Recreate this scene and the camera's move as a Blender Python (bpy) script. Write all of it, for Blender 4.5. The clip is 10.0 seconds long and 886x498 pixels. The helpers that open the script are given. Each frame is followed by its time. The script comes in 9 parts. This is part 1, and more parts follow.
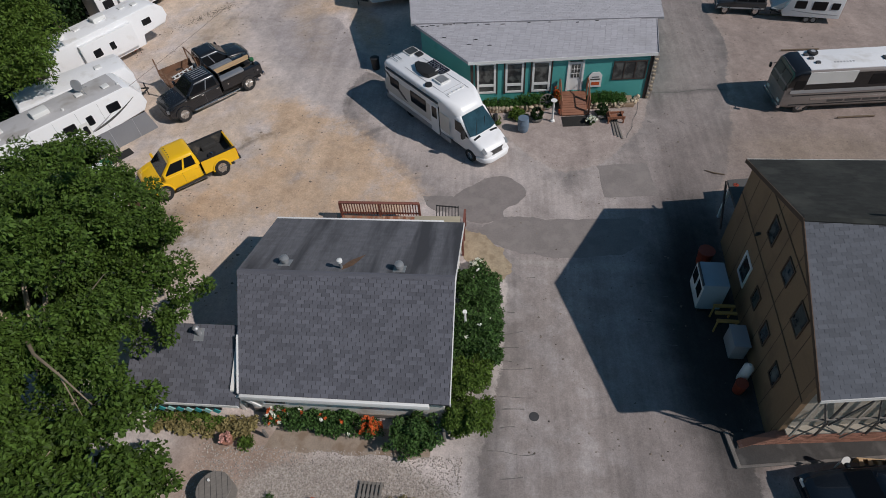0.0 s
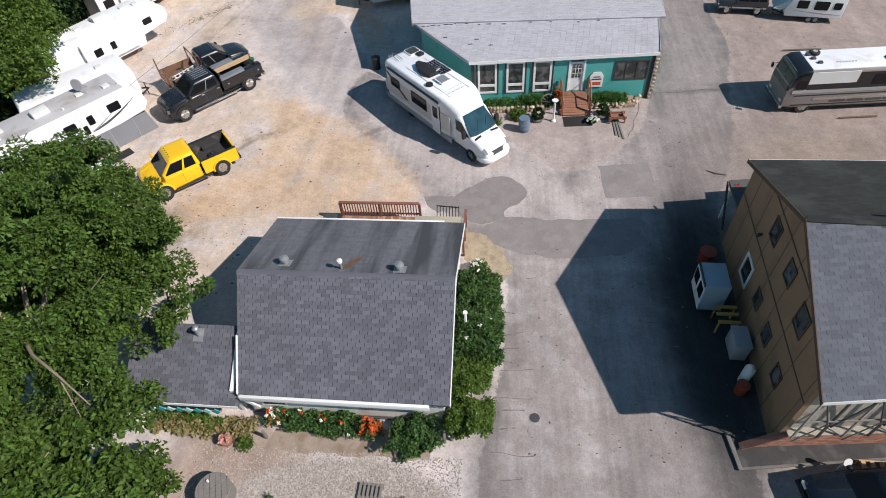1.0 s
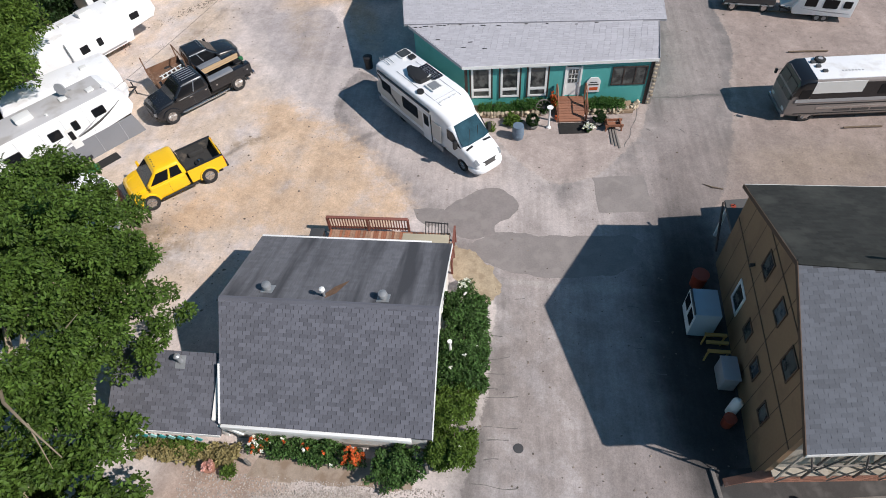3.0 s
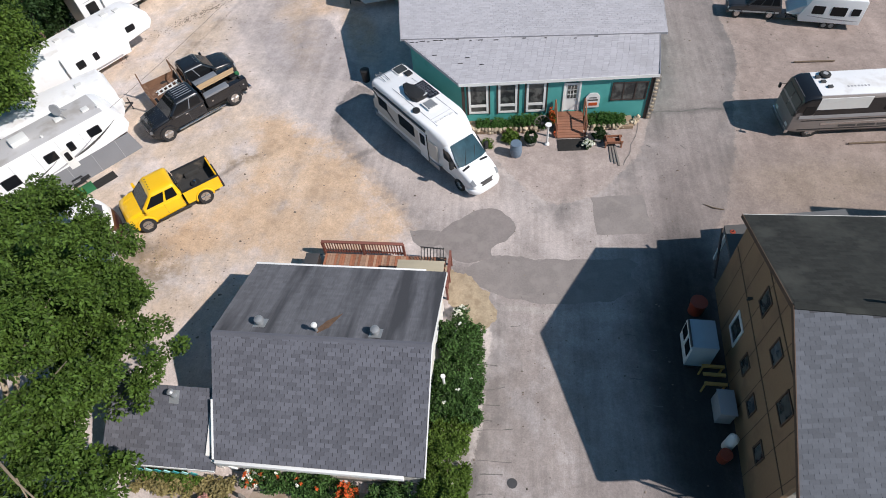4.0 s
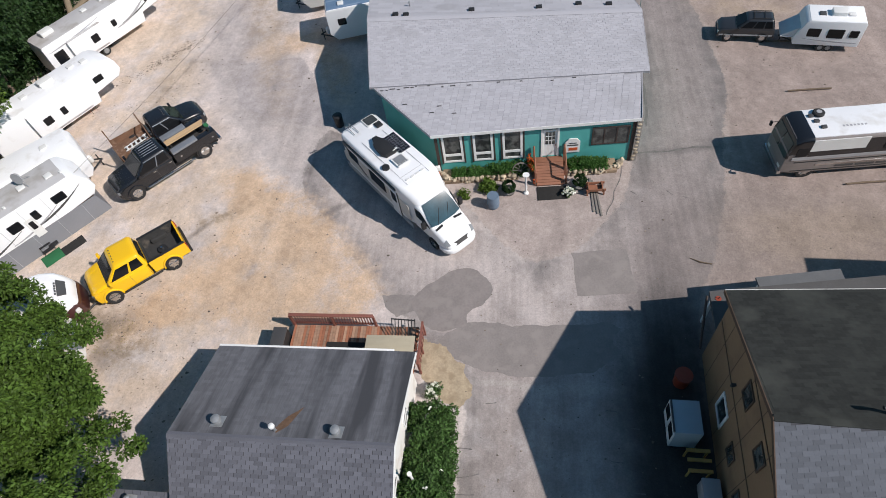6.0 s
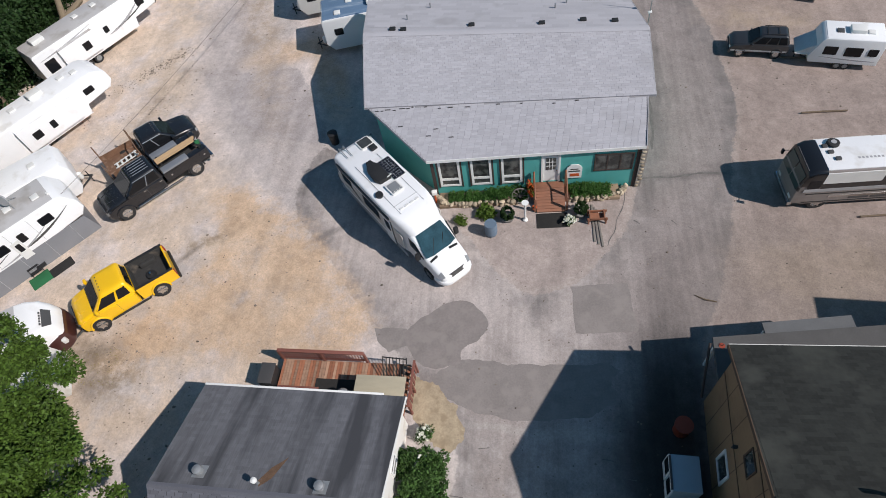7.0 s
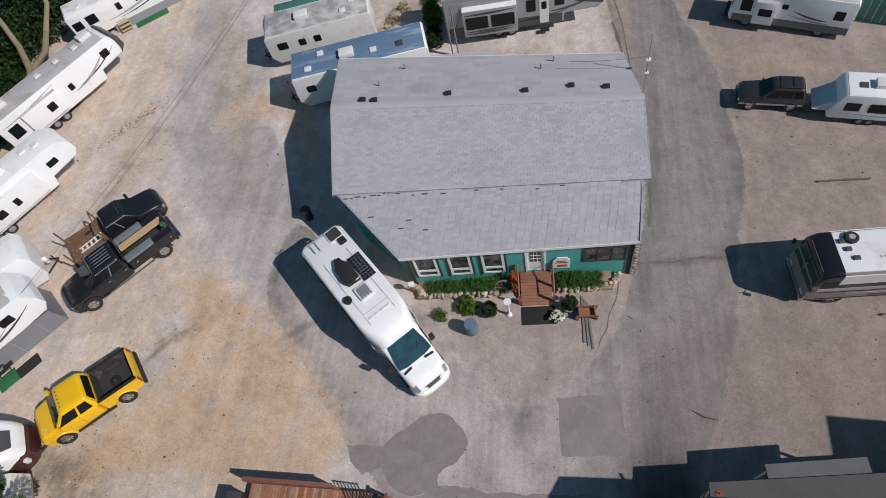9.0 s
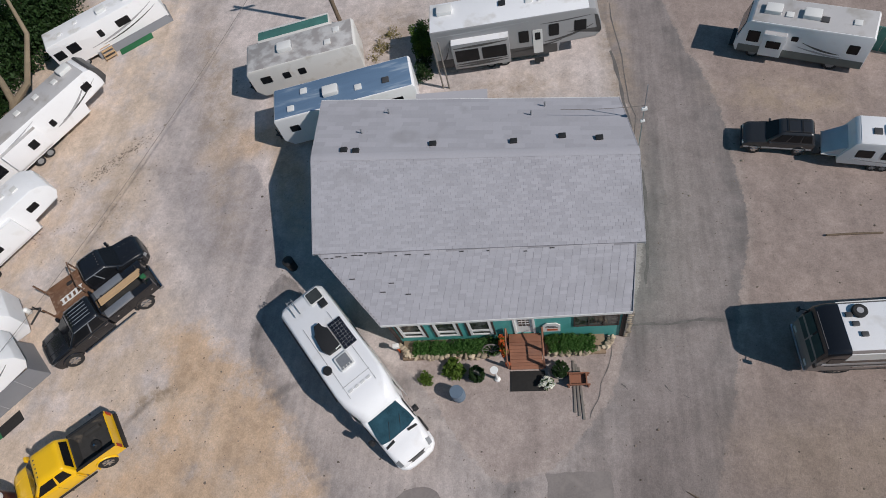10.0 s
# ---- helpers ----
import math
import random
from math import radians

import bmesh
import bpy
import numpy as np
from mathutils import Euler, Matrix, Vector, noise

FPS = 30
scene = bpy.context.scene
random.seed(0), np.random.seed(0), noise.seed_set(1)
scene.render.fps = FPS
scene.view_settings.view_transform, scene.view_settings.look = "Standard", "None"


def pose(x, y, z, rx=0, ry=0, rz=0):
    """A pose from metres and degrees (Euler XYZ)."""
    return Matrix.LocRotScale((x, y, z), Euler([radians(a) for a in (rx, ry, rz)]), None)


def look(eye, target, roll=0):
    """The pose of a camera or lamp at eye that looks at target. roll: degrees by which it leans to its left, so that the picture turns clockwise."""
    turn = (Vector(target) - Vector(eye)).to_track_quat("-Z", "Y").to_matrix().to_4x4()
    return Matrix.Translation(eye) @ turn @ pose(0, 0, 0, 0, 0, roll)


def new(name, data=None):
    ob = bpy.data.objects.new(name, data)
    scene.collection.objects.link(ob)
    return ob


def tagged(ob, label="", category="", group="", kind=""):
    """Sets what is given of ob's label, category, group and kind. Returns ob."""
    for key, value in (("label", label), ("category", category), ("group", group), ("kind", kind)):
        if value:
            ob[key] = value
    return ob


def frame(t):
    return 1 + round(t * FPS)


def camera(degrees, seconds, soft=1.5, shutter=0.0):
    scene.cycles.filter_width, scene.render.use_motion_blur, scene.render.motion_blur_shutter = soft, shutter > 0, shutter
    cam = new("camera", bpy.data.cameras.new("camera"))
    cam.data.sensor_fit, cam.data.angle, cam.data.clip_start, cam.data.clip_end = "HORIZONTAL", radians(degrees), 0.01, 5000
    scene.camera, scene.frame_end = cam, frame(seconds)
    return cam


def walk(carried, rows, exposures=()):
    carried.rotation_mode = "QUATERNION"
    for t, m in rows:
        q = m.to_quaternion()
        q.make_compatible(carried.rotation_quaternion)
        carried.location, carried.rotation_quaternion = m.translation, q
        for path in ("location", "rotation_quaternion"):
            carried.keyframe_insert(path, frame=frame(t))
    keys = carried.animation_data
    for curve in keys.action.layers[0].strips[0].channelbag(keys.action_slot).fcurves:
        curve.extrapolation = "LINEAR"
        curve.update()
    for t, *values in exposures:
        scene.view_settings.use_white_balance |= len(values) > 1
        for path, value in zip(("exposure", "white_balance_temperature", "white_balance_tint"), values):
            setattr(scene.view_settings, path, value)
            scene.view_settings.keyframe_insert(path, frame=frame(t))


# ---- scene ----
cam = camera(73.45, 10.0, soft=0.92)
# seconds, eye, degrees up from straight down, turn of the picture, heading
ROWS = [
    (0, 0.190, 4.215, 21.556, 41.035, -5.155, -1.929),
    (0.5, 0.171, 4.230, 21.573, 40.980, -5.067, -1.949),
    (1, 0.223, 4.281, 21.503, 41.040, -5.212, -1.764),
    (1.5, 0.343, 4.485, 21.590, 40.525, -5.272, -1.707),
    (2, 0.576, 4.842, 21.839, 39.464, -5.661, -1.235),
    (2.5, 0.865, 5.481, 22.148, 38.803, -5.508, -0.899),
    (4, 2.047, 7.760, 23.403, 36.941, -7.234, 0.968),
    (4.5, 2.441, 8.618, 23.894, 36.277, -8.990, 1.807),
    (5, 3.210, 9.629, 24.213, 35.881, -10.527, 2.533),
    (5.5, 3.959, 10.447, 24.278, 36.117, -11.035, 3.002),
    (7, 5.375, 13.761, 24.803, 34.473, -12.412, 5.439),
    (7.5, 6.045, 15.223, 25.132, 33.477, -13.332, 6.598),
    (8, 6.772, 16.803, 25.409, 32.787, -14.998, 8.023),
    (8.5, 7.726, 18.555, 25.701, 32.088, -16.131, 9.482),
    (9, 8.323, 20.272, 25.965, 31.608, -18.661, 10.936),
    (9.5, 9.197, 22.125, 26.295, 31.189, -20.756, 13.002),
    (10, 10.081, 24.079, 26.477, 30.117, -22.365, 14.619),
]
EXPOSURES = [(0.0, -0.33), (0.25, 0.06), (0.5, 0.4), (0.9, 0.44), (5.0, 0.36), (7.5, 0.1), (10.0, -0.18)]
walk(cam, [(t, pose(x, y, z, up, 0, head) @ pose(0, 0, 0, 0, 0, turn)) for t, x, y, z, up, turn, head in ROWS], EXPOSURES)

# world and sun
SUN_UP, SUN_AZ = 42.0, -29.0
world = bpy.data.worlds.new("sky")
scene.world = world
world.use_nodes = True
wn = world.node_tree
sky = wn.nodes.new("ShaderNodeTexSky")
sky.sky_type, sky.sun_disc = "NISHITA", False
sky.air_density, sky.dust_density, sky.ozone_density = 1.0, 0.3, 2.2
sky.sun_elevation, sky.sun_rotation = radians(SUN_UP), radians(90 - SUN_AZ)
tint = wn.nodes.new("ShaderNodeVectorMath")
tint.operation = "MULTIPLY"
tint.inputs[1].default_value = (0.72, 1.03, 1.05)
wn.links.new(sky.outputs[0], tint.inputs[0])
wn.links.new(tint.outputs[0], wn.nodes["Background"].inputs[0])
wn.nodes["Background"].inputs[1].default_value = 0.064
sun = new("sun", bpy.data.lights.new("sun", "SUN"))
sun.data.energy, sun.data.angle, sun.data.color = 4.0, radians(0.6), (1.0, 0.93, 0.89)
sun.matrix_world = look((30 * math.cos(radians(SUN_AZ)), 30 * math.sin(radians(SUN_AZ)), 30 * math.tan(radians(SUN_UP))), (0, 0, 0))


# materials
def shade(name, col, rough=0.8, var=0.18, scale=1.5, fine=30.0, bump=0.0, metal=0.0, stain=None, stain_at=0.62, stain_scale=0.8, jitter=0.0, coat=0.0, streak=None, spec=0.5):
    """Colour that varies at two scales, an optional stain, relief, and a shift from piece to piece."""
    m = bpy.data.materials.new(name)
    m.use_nodes = True
    nt = m.node_tree
    N, L = nt.nodes.new, nt.links.new
    bsdf = nt.nodes["Principled BSDF"]
    co = N("ShaderNodeTexCoord")
    src = co.outputs["Object"]
    if streak:
        mp = N("ShaderNodeMapping")
        mp.inputs["Scale"].default_value = streak
        L(src, mp.inputs[0])
        src = mp.outputs[0]

    def noise_at(s, detail):
        n = N("ShaderNodeTexNoise")
        n.inputs["Scale"].default_value, n.inputs["Detail"].default_value = s, detail
        L(src, n.inputs["Vector"])
        return n.outputs["Fac"]

    def math_node(op, a, b):
        n = N("ShaderNodeMath")
        n.operation = op
        for i, v in enumerate((a, b)):
            if isinstance(v, (int, float)):
                n.inputs[i].default_value = v
            else:
                L(v, n.inputs[i])
        return n.outputs[0]

    big, small = noise_at(scale, 3.0), noise_at(fine, 2.0)
    f = math_node("ADD", math_node("MULTIPLY", math_node("SUBTRACT", big, 0.5), 2.2 * var), math_node("MULTIPLY", math_node("SUBTRACT", small, 0.5), 1.6 * var))
    if jitter:
        geo, info = N("ShaderNodeNewGeometry"), N("ShaderNodeObjectInfo")
        r = math_node("FRACT", math_node("ADD", geo.outputs["Random Per Island"], info.outputs["Random"]), 0.0)
        f = math_node("ADD", f, math_node("MULTIPLY", math_node("SUBTRACT", r, 0.5), 2 * jitter))
    f = math_node("ADD", f, 1.0)
    mul = N("ShaderNodeVectorMath")
    mul.operation = "SCALE"
    mul.inputs[0].default_value = col[:3]
    L(f, mul.inputs["Scale"])
    out = mul.outputs[0]
    if stain:
        st = noise_at(stain_scale, 4.0)
        ramp = N("ShaderNodeMapRange")
        ramp.inputs["From Min"].default_value, ramp.inputs["From Max"].default_value = stain_at - 0.06, stain_at + 0.08
        L(st, ramp.inputs["Value"])
        mix = N("ShaderNodeMix")
        mix.data_type = "RGBA"
        L(ramp.outputs[0], mix.inputs["Factor"])
        L(out, mix.inputs["A"])
        mix.inputs["B"].default_value = (*stain[:3], 1)
        out = mix.outputs["Result"]
    L(out, bsdf.inputs["Base Color"])
    bsdf.inputs["Roughness"].default_value, bsdf.inputs["Metallic"].default_value = rough, metal
    bsdf.inputs["Coat Weight"].default_value, bsdf.inputs["Specular IOR Level"].default_value = coat, spec
    if bump:
        b = N("ShaderNodeBump")
        b.inputs["Strength"].default_value, b.inputs["Distance"].default_value = min(1.0, bump * 20), bump
        L(small, b.inputs["Height"])
        L(b.outputs[0], bsdf.inputs["Normal"])
    return m


def leafy(name, col, var=0.35):
    m = shade(name, col, rough=0.6, var=0.2, scale=0.6, fine=6.0, jitter=var, spec=0.2)
    b = m.node_tree.nodes["Principled BSDF"]
    t = m.node_tree.nodes.new("ShaderNodeBsdfTranslucent")
    t.inputs[0].default_value = (col[0] * 1.6, col[1] * 1.7, col[2] * 0.7, 1)
    a = m.node_tree.nodes.new("ShaderNodeMixShader")
    a.inputs[0].default_value = 0.14
    m.node_tree.links.new(b.outputs[0], a.inputs[1])
    m.node_tree.links.new(t.outputs[0], a.inputs[2])
    m.node_tree.links.new(a.outputs[0], m.node_tree.nodes["Material Output"].inputs[0])
    return m


RUBBER = shade("rubber", (0.02, 0.02, 0.021), 0.85, bump=0.004)
CHROME = shade("chrome", (0.6, 0.6, 0.6), 0.25, var=0.08, metal=1.0)
STEEL = shade("galvanised steel", (0.3, 0.31, 0.32), 0.42, var=0.15, scale=4, metal=0.35)
GLASS = shade("dark window glass", (0.01, 0.011, 0.013), 0.06, var=0.3, scale=0.8, spec=0.25)
ROOM_GLASS = shade("window glass with pale curtains behind", (0.1, 0.105, 0.1), 0.12, var=0.5, scale=1.6, stain=(0.03, 0.032, 0.033), stain_at=0.5, stain_scale=1.8)
SCREEN_GLASS = shade("windscreen glass", (0.022, 0.058, 0.078), 0.05, var=0.6, scale=2.2, spec=0.32)
BLACK = shade("black plastic", (0.018, 0.018, 0.019), 0.6)
GEL_WHITE = shade("white gelcoat", (0.815, 0.82, 0.83), 0.32, var=0.04, scale=0.7, stain=(0.75, 0.745, 0.74), stain_at=0.66, stain_scale=1.3)
OLD_WHITE = shade("weathered white siding", (0.66, 0.65, 0.62), 0.5, var=0.09, scale=0.8, stain=(0.5, 0.47, 0.42), stain_at=0.6)
ROOF_WHITE = shade("white rubber roof", (0.82, 0.825, 0.835), 0.6, var=0.06, scale=0.6, stain=(0.66, 0.645, 0.62), stain_at=0.62)
ROOF_GREY = shade("grey rubber roof", (0.47, 0.46, 0.46), 0.7, var=0.1, scale=0.7, stain=(0.36, 0.34, 0.32), stain_at=0.58)
ROOF_STAINED = shade("stained metal roof", (0.5, 0.49, 0.48), 0.55, var=0.15, scale=1.2, stain=(0.33, 0.31, 0.3), stain_at=0.52, stain_scale=1.4)
ROOF_BLUE = shade("faded blue coated roof", (0.12, 0.195, 0.3), 0.6, var=0.2, scale=0.9, streak=(0.5, 2.5, 1), stain=(0.3, 0.37, 0.45), stain_at=0.62, stain_scale=0.9)
PALE_TRIM = shade("pale plastic trim", (0.7, 0.7, 0.68), 0.5, var=0.06)
CHARCOAL = shade("charcoal decal", (0.07, 0.068, 0.068), 0.4, var=0.2)
SILVER = shade("silver grey decal", (0.36, 0.36, 0.37), 0.4, var=0.1)
SKIRT = shade("grey vinyl skirting", (0.19, 0.195, 0.21), 0.6, var=0.1, scale=1.0)
YELLOW = shade("yellow car paint", (0.85, 0.5, 0.008), 0.3, var=0.05, coat=0.6)
INK = shade("black car paint", (0.012, 0.013, 0.016), 0.25, var=0.12, coat=0.4)
NAVY = shade("dark blue car paint", (0.008, 0.012, 0.018), 0.22, var=0.12, coat=0.5)
BED = shade("black bed liner", (0.035, 0.034, 0.033), 0.8, var=0.3, scale=3, bump=0.004, stain=(0.12, 0.1, 0.08), stain_at=0.64, stain_scale=2.0)
RUST = shade("rusty steel", (0.16, 0.085, 0.05), 0.85, var=0.3, scale=3, stain=(0.25, 0.16, 0.11), stain_at=0.58, stain_scale=4)
LUMBER = shade("sawn lumber", (0.5, 0.34, 0.19), 0.75, var=0.18, scale=2, streak=(1, 8, 8))
GREY_WOOD = shade("weathered grey wood", (0.2, 0.18, 0.16), 0.9, var=0.3, scale=2, bump=0.004, streak=(2, 8, 8))
RED_WOOD = shade("red-brown stained deck wood", (0.3, 0.125, 0.07), 0.75, var=0.25, scale=2, jitter=0.22, streak=(2, 6, 6))
RAIL_WOOD = shade("dark red stained rail wood", (0.2, 0.075, 0.055), 0.7, var=0.2, scale=3, jitter=0.12)
RAMP_WOOD = shade("orange stained boards", (0.25, 0.108, 0.062), 0.7, var=0.22, scale=2, jitter=0.16, stain=(0.2, 0.1, 0.07), stain_at=0.62)
TEAL = shade("teal painted siding", (0.085, 0.38, 0.355), 0.6, var=0.1, scale=1.2, stain=(0.06, 0.3, 0.26), stain_at=0.62)
WHITE_PAINT = shade("white trim paint", (0.78, 0.78, 0.76), 0.55, var=0.06, scale=2)
DARK_TRIM = shade("dark brown trim", (0.05, 0.035, 0.03), 0.7)
WHITE_WALL = shade("white painted boards", (0.76, 0.74, 0.7), 0.65, var=0.08, scale=1, stain=(0.6, 0.55, 0.48), stain_at=0.64)
SHINGLE_DARK = shade("charcoal shingles", (0.112, 0.114, 0.134), 0.92, var=0.16, scale=0.6, fine=18, bump=0.003, jitter=0.2)
ROOF_BASE = shade("dark roofing felt", (0.055, 0.056, 0.064), 0.95)
SHINGLE_SMOOTH = shade("streaked grey rolled roofing", (0.128, 0.129, 0.142), 0.9, var=0.32, scale=0.55, fine=14, bump=0.004, jitter=0.1, streak=(1.5, 0.16, 0.16), stain=(0.052, 0.053, 0.06), stain_at=0.52, stain_scale=0.75)
SHINGLE_WHITE = shade("pale grey shingles", (0.4, 0.393, 0.42), 0.85, var=0.07, scale=0.4, fine=12, bump=0.003, jitter=0.075, stain=(0.34, 0.333, 0.35), stain_at=0.66, stain_scale=0.5)
SHINGLE_BLUE = shade("blue-grey shingles", (0.1, 0.107, 0.124), 0.9, var=0.14, scale=0.5, fine=16, bump=0.003, jitter=0.16)
SHINGLE_BLACK = shade("near-black shingles with greyer patches", (0.02, 0.0215, 0.019), 0.95, var=0.45, scale=0.8, fine=9, bump=0.006, jitter=0.3, stain=(0.042, 0.044, 0.038), stain_at=0.57, stain_scale=0.7)
BROWN_SIDING = shade("tan-brown grooved siding", (0.26, 0.165, 0.092), 0.8, var=0.12, scale=0.7, fine=10, stain=(0.21, 0.13, 0.075), stain_at=0.6)
BROWN_TRIM = shade("dark brown belt", (0.09, 0.055, 0.035), 0.8)
BRICK = shade("pinkish red brick", (0.33, 0.16, 0.11), 0.9, var=0.2, scale=2, fine=20, bump=0.003, jitter=0.3, stain=(0.4, 0.3, 0.25), stain_at=0.64, stain_scale=2)
CONCRETE = shade("stained concrete", (0.26, 0.25, 0.235), 0.9, var=0.2, scale=1, bump=0.003, stain=(0.13, 0.12, 0.11), stain_at=0.56, stain_scale=1.2)
STONE = shade("tan field stone", (0.4, 0.33, 0.24), 0.9, var=0.28, scale=5, bump=0.006, jitter=0.35)
SOIL = shade("dry bare soil", (0.25, 0.18, 0.12), 0.95, var=0.3, scale=1.5, bump=0.01)
BARREL = shade("blue-grey barrel plastic", (0.13, 0.18, 0.24), 0.5, var=0.12)
MAT_BLACK = shade("black rubber mat", (0.02, 0.019, 0.018), 0.95, var=0.3, scale=6)
GREEN_TURF = shade("green outdoor carpet", (0.02, 0.13, 0.05), 0.95, var=0.2, bump=0.004)
ORANGE = shade("orange red plastic", (0.55, 0.1, 0.03), 0.5)
PURPLE_RED = shade("maroon gelcoat", (0.06, 0.022, 0.02), 0.3, coat=0.5)
BARK = shade("brown bark", (0.16, 0.12, 0.085), 0.95, var=0.3, scale=3, bump=0.02, streak=(4, 4, 1))
PALE_BARK = shade("pale smooth bark", (0.34, 0.28, 0.2), 0.9, var=0.25, scale=2, bump=0.01)
LEAF_TREE = leafy("walnut leaves", (0.057, 0.101, 0.017), 0.6)
LEAF_DARK = leafy("shaded woodland leaves", (0.021, 0.046, 0.013), 0.45)
LEAF_LIGHT = leafy("yellow-green leaves", (0.075, 0.125, 0.02), 0.45)
LEAF_VINE = leafy("vine leaves", (0.052, 0.105, 0.027), 0.75)
LEAF_DRY = leafy("dry grass blades", (0.24, 0.2, 0.09), 0.35)
PETAL_RED = leafy("orange-red petals", (0.55, 0.11, 0.03), 0.3)
PETAL_WHITE = leafy("white petals", (0.75, 0.75, 0.7), 0.12)


# mesh helpers
def thing(name, x, y, heading=0.0, label="", category="", group="", z=0.0):
    ob = new(name)
    ob.empty_display_size = 0.3
    ob.matrix_world = pose(x, y, z, 0, 0, heading)
    return tagged(ob, label, category, group)


def part(name, bm, material, parent=None, label="", sharp=35, kind=""):
    bmesh.ops.recalc_face_normals(bm, faces=bm.faces)
    for f in bm.faces:
        f.smooth = True
    for e in bm.edges:
        e.smooth = len(e.link_faces) == 2 and e.calc_face_angle(0) < radians(sharp)
    me = bpy.data.meshes.new(name)
    bm.to_mesh(me)
    bm.free()
    me.materials.append(material)
    ob = new(name, me)
    ob.parent = parent
    return tagged(ob, label, kind=kind)


def mesh_part(name, verts, faces, material, parent=None, label="", kind=""):
    me = bpy.data.meshes.new(name)
    me.from_pydata(verts, [], faces)
    me.materials.append(material)
    ob = new(name, me)
    ob.parent = parent
    return tagged(ob, label, kind=kind)


def fresh():
    return bmesh.new()


def box(bm, x0, x1, y0, y1, z0, z1, bevel=0.0, m=None):
    mat4 = Matrix.Translation(((x0 + x1) / 2, (y0 + y1) / 2, (z0 + z1) / 2)) @ Matrix.Diagonal((abs(x1 - x0), abs(y1 - y0), abs(z1 - z0), 1))
    r = bmesh.ops.create_cube(bm, size=1.0, matrix=(m @ mat4) if m else mat4)
    if bevel:
        es = list({e for v in r["verts"] for e in v.link_edges})
        bmesh.ops.bevel(bm, geom=es, offset=bevel, segments=2, profile=0.6, affect="EDGES")
    return bm


def prism(bm, pts, vec, bevel=0.0):
    """A polygon in space pushed along vec."""
    a = [bm.verts.new(p) for p in pts]
    b = [bm.verts.new(Vector(p) + Vector(vec)) for p in pts]
    n = len(a)
    bm.faces.new(a)
    bm.faces.new(b[::-1])
    for i in range(n):
        bm.faces.new((a[i], b[i], b[(i + 1) % n], a[(i + 1) % n]))
    if bevel:
        es = list({e for v in a + b for e in v.link_edges})
        bmesh.ops.bevel(bm, geom=es, offset=bevel, segments=2, profile=0.6, affect="EDGES")
    return bm


def loft(bm, rings, cap=True):
    rows = [[bm.verts.new(p) for p in ring] for ring in rings]
    n = len(rows[0])
    for a, b in zip(rows, rows[1:]):
        for i in range(n):
            bm.faces.new((a[i], a[(i + 1) % n], b[(i + 1) % n], b[i]))
    if cap:
        bm.faces.new(rows[0][::-1])
        bm.faces.new(rows[-1])
    return bm


def tube(bm, pts, radii, n=8):
    rings = []
    pts = [Vector(p) for p in pts]
    for i, p in enumerate(pts):
        d = (pts[min(i + 1, len(pts) - 1)] - pts[max(i - 1, 0)]).normalized()
        a = d.orthogonal().normalized() if i == 0 else (a - d * a.dot(d)).normalized()
        b = d.cross(a)
        r = radii[i] if isinstance(radii, (list, tuple)) else radii
        rings.append([p + r * (math.cos(6.2832 * k / n) * a + math.sin(6.2832 * k / n) * b) for k in range(n)])
    return loft(bm, rings)


def cyl(bm, x, y, z0, z1, r0, r1=None, n=20):
    return tube(bm, [(x, y, z0), (x, y, z1)], [r0, r0 if r1 is None else r1], n)


def rounded(x0, x1, z0, z1, r, n=4):
    out = []
    for cx, cz, a0 in ((x1 - r, z1 - r, 0), (x0 + r, z1 - r, 90), (x0 + r, z0 + r, 180), (x1 - r, z0 + r, 270)):
        for k in range(n + 1):
            a = radians(a0 + 90 * k / n)
            out.append((cx + r * math.cos(a), cz + r * math.sin(a)))
    return out


def side_plate(name, parent, material, outline, y, thick=0.02, label="", bevel=0.0):
    """A flat piece on a vehicle's flank: outline in (x, z), at y, pushed outwards."""
    s = 1 if y > 0 else -1
    return part(name, prism(fresh(), [(x, y - s * 0.02, z) for x, z in outline], (0, s * (thick + 0.02), 0), bevel), material, parent, label)


def top_plate(name, parent, material, outline, z, thick=0.02, label="", bevel=0.0):
    return part(name, prism(fresh(), [(x, y, z - 0.02) for x, y in outline], (0, 0, thick + 0.02), bevel), material, parent, label)


def window(parent, x0, x1, z0, z1, y, name="window", frame_material=None):
    f = side_plate(name, parent, frame_material or BLACK, rounded(x0 - 0.035, x1 + 0.035, z0 - 0.035, z1 + 0.035, 0.07), y, 0.015)
    side_plate("pane", f, GLASS, rounded(x0, x1, z0, z1, 0.05), y + (0.01 if y > 0 else -0.01), 0.014)
    return f


WHEELS = {}


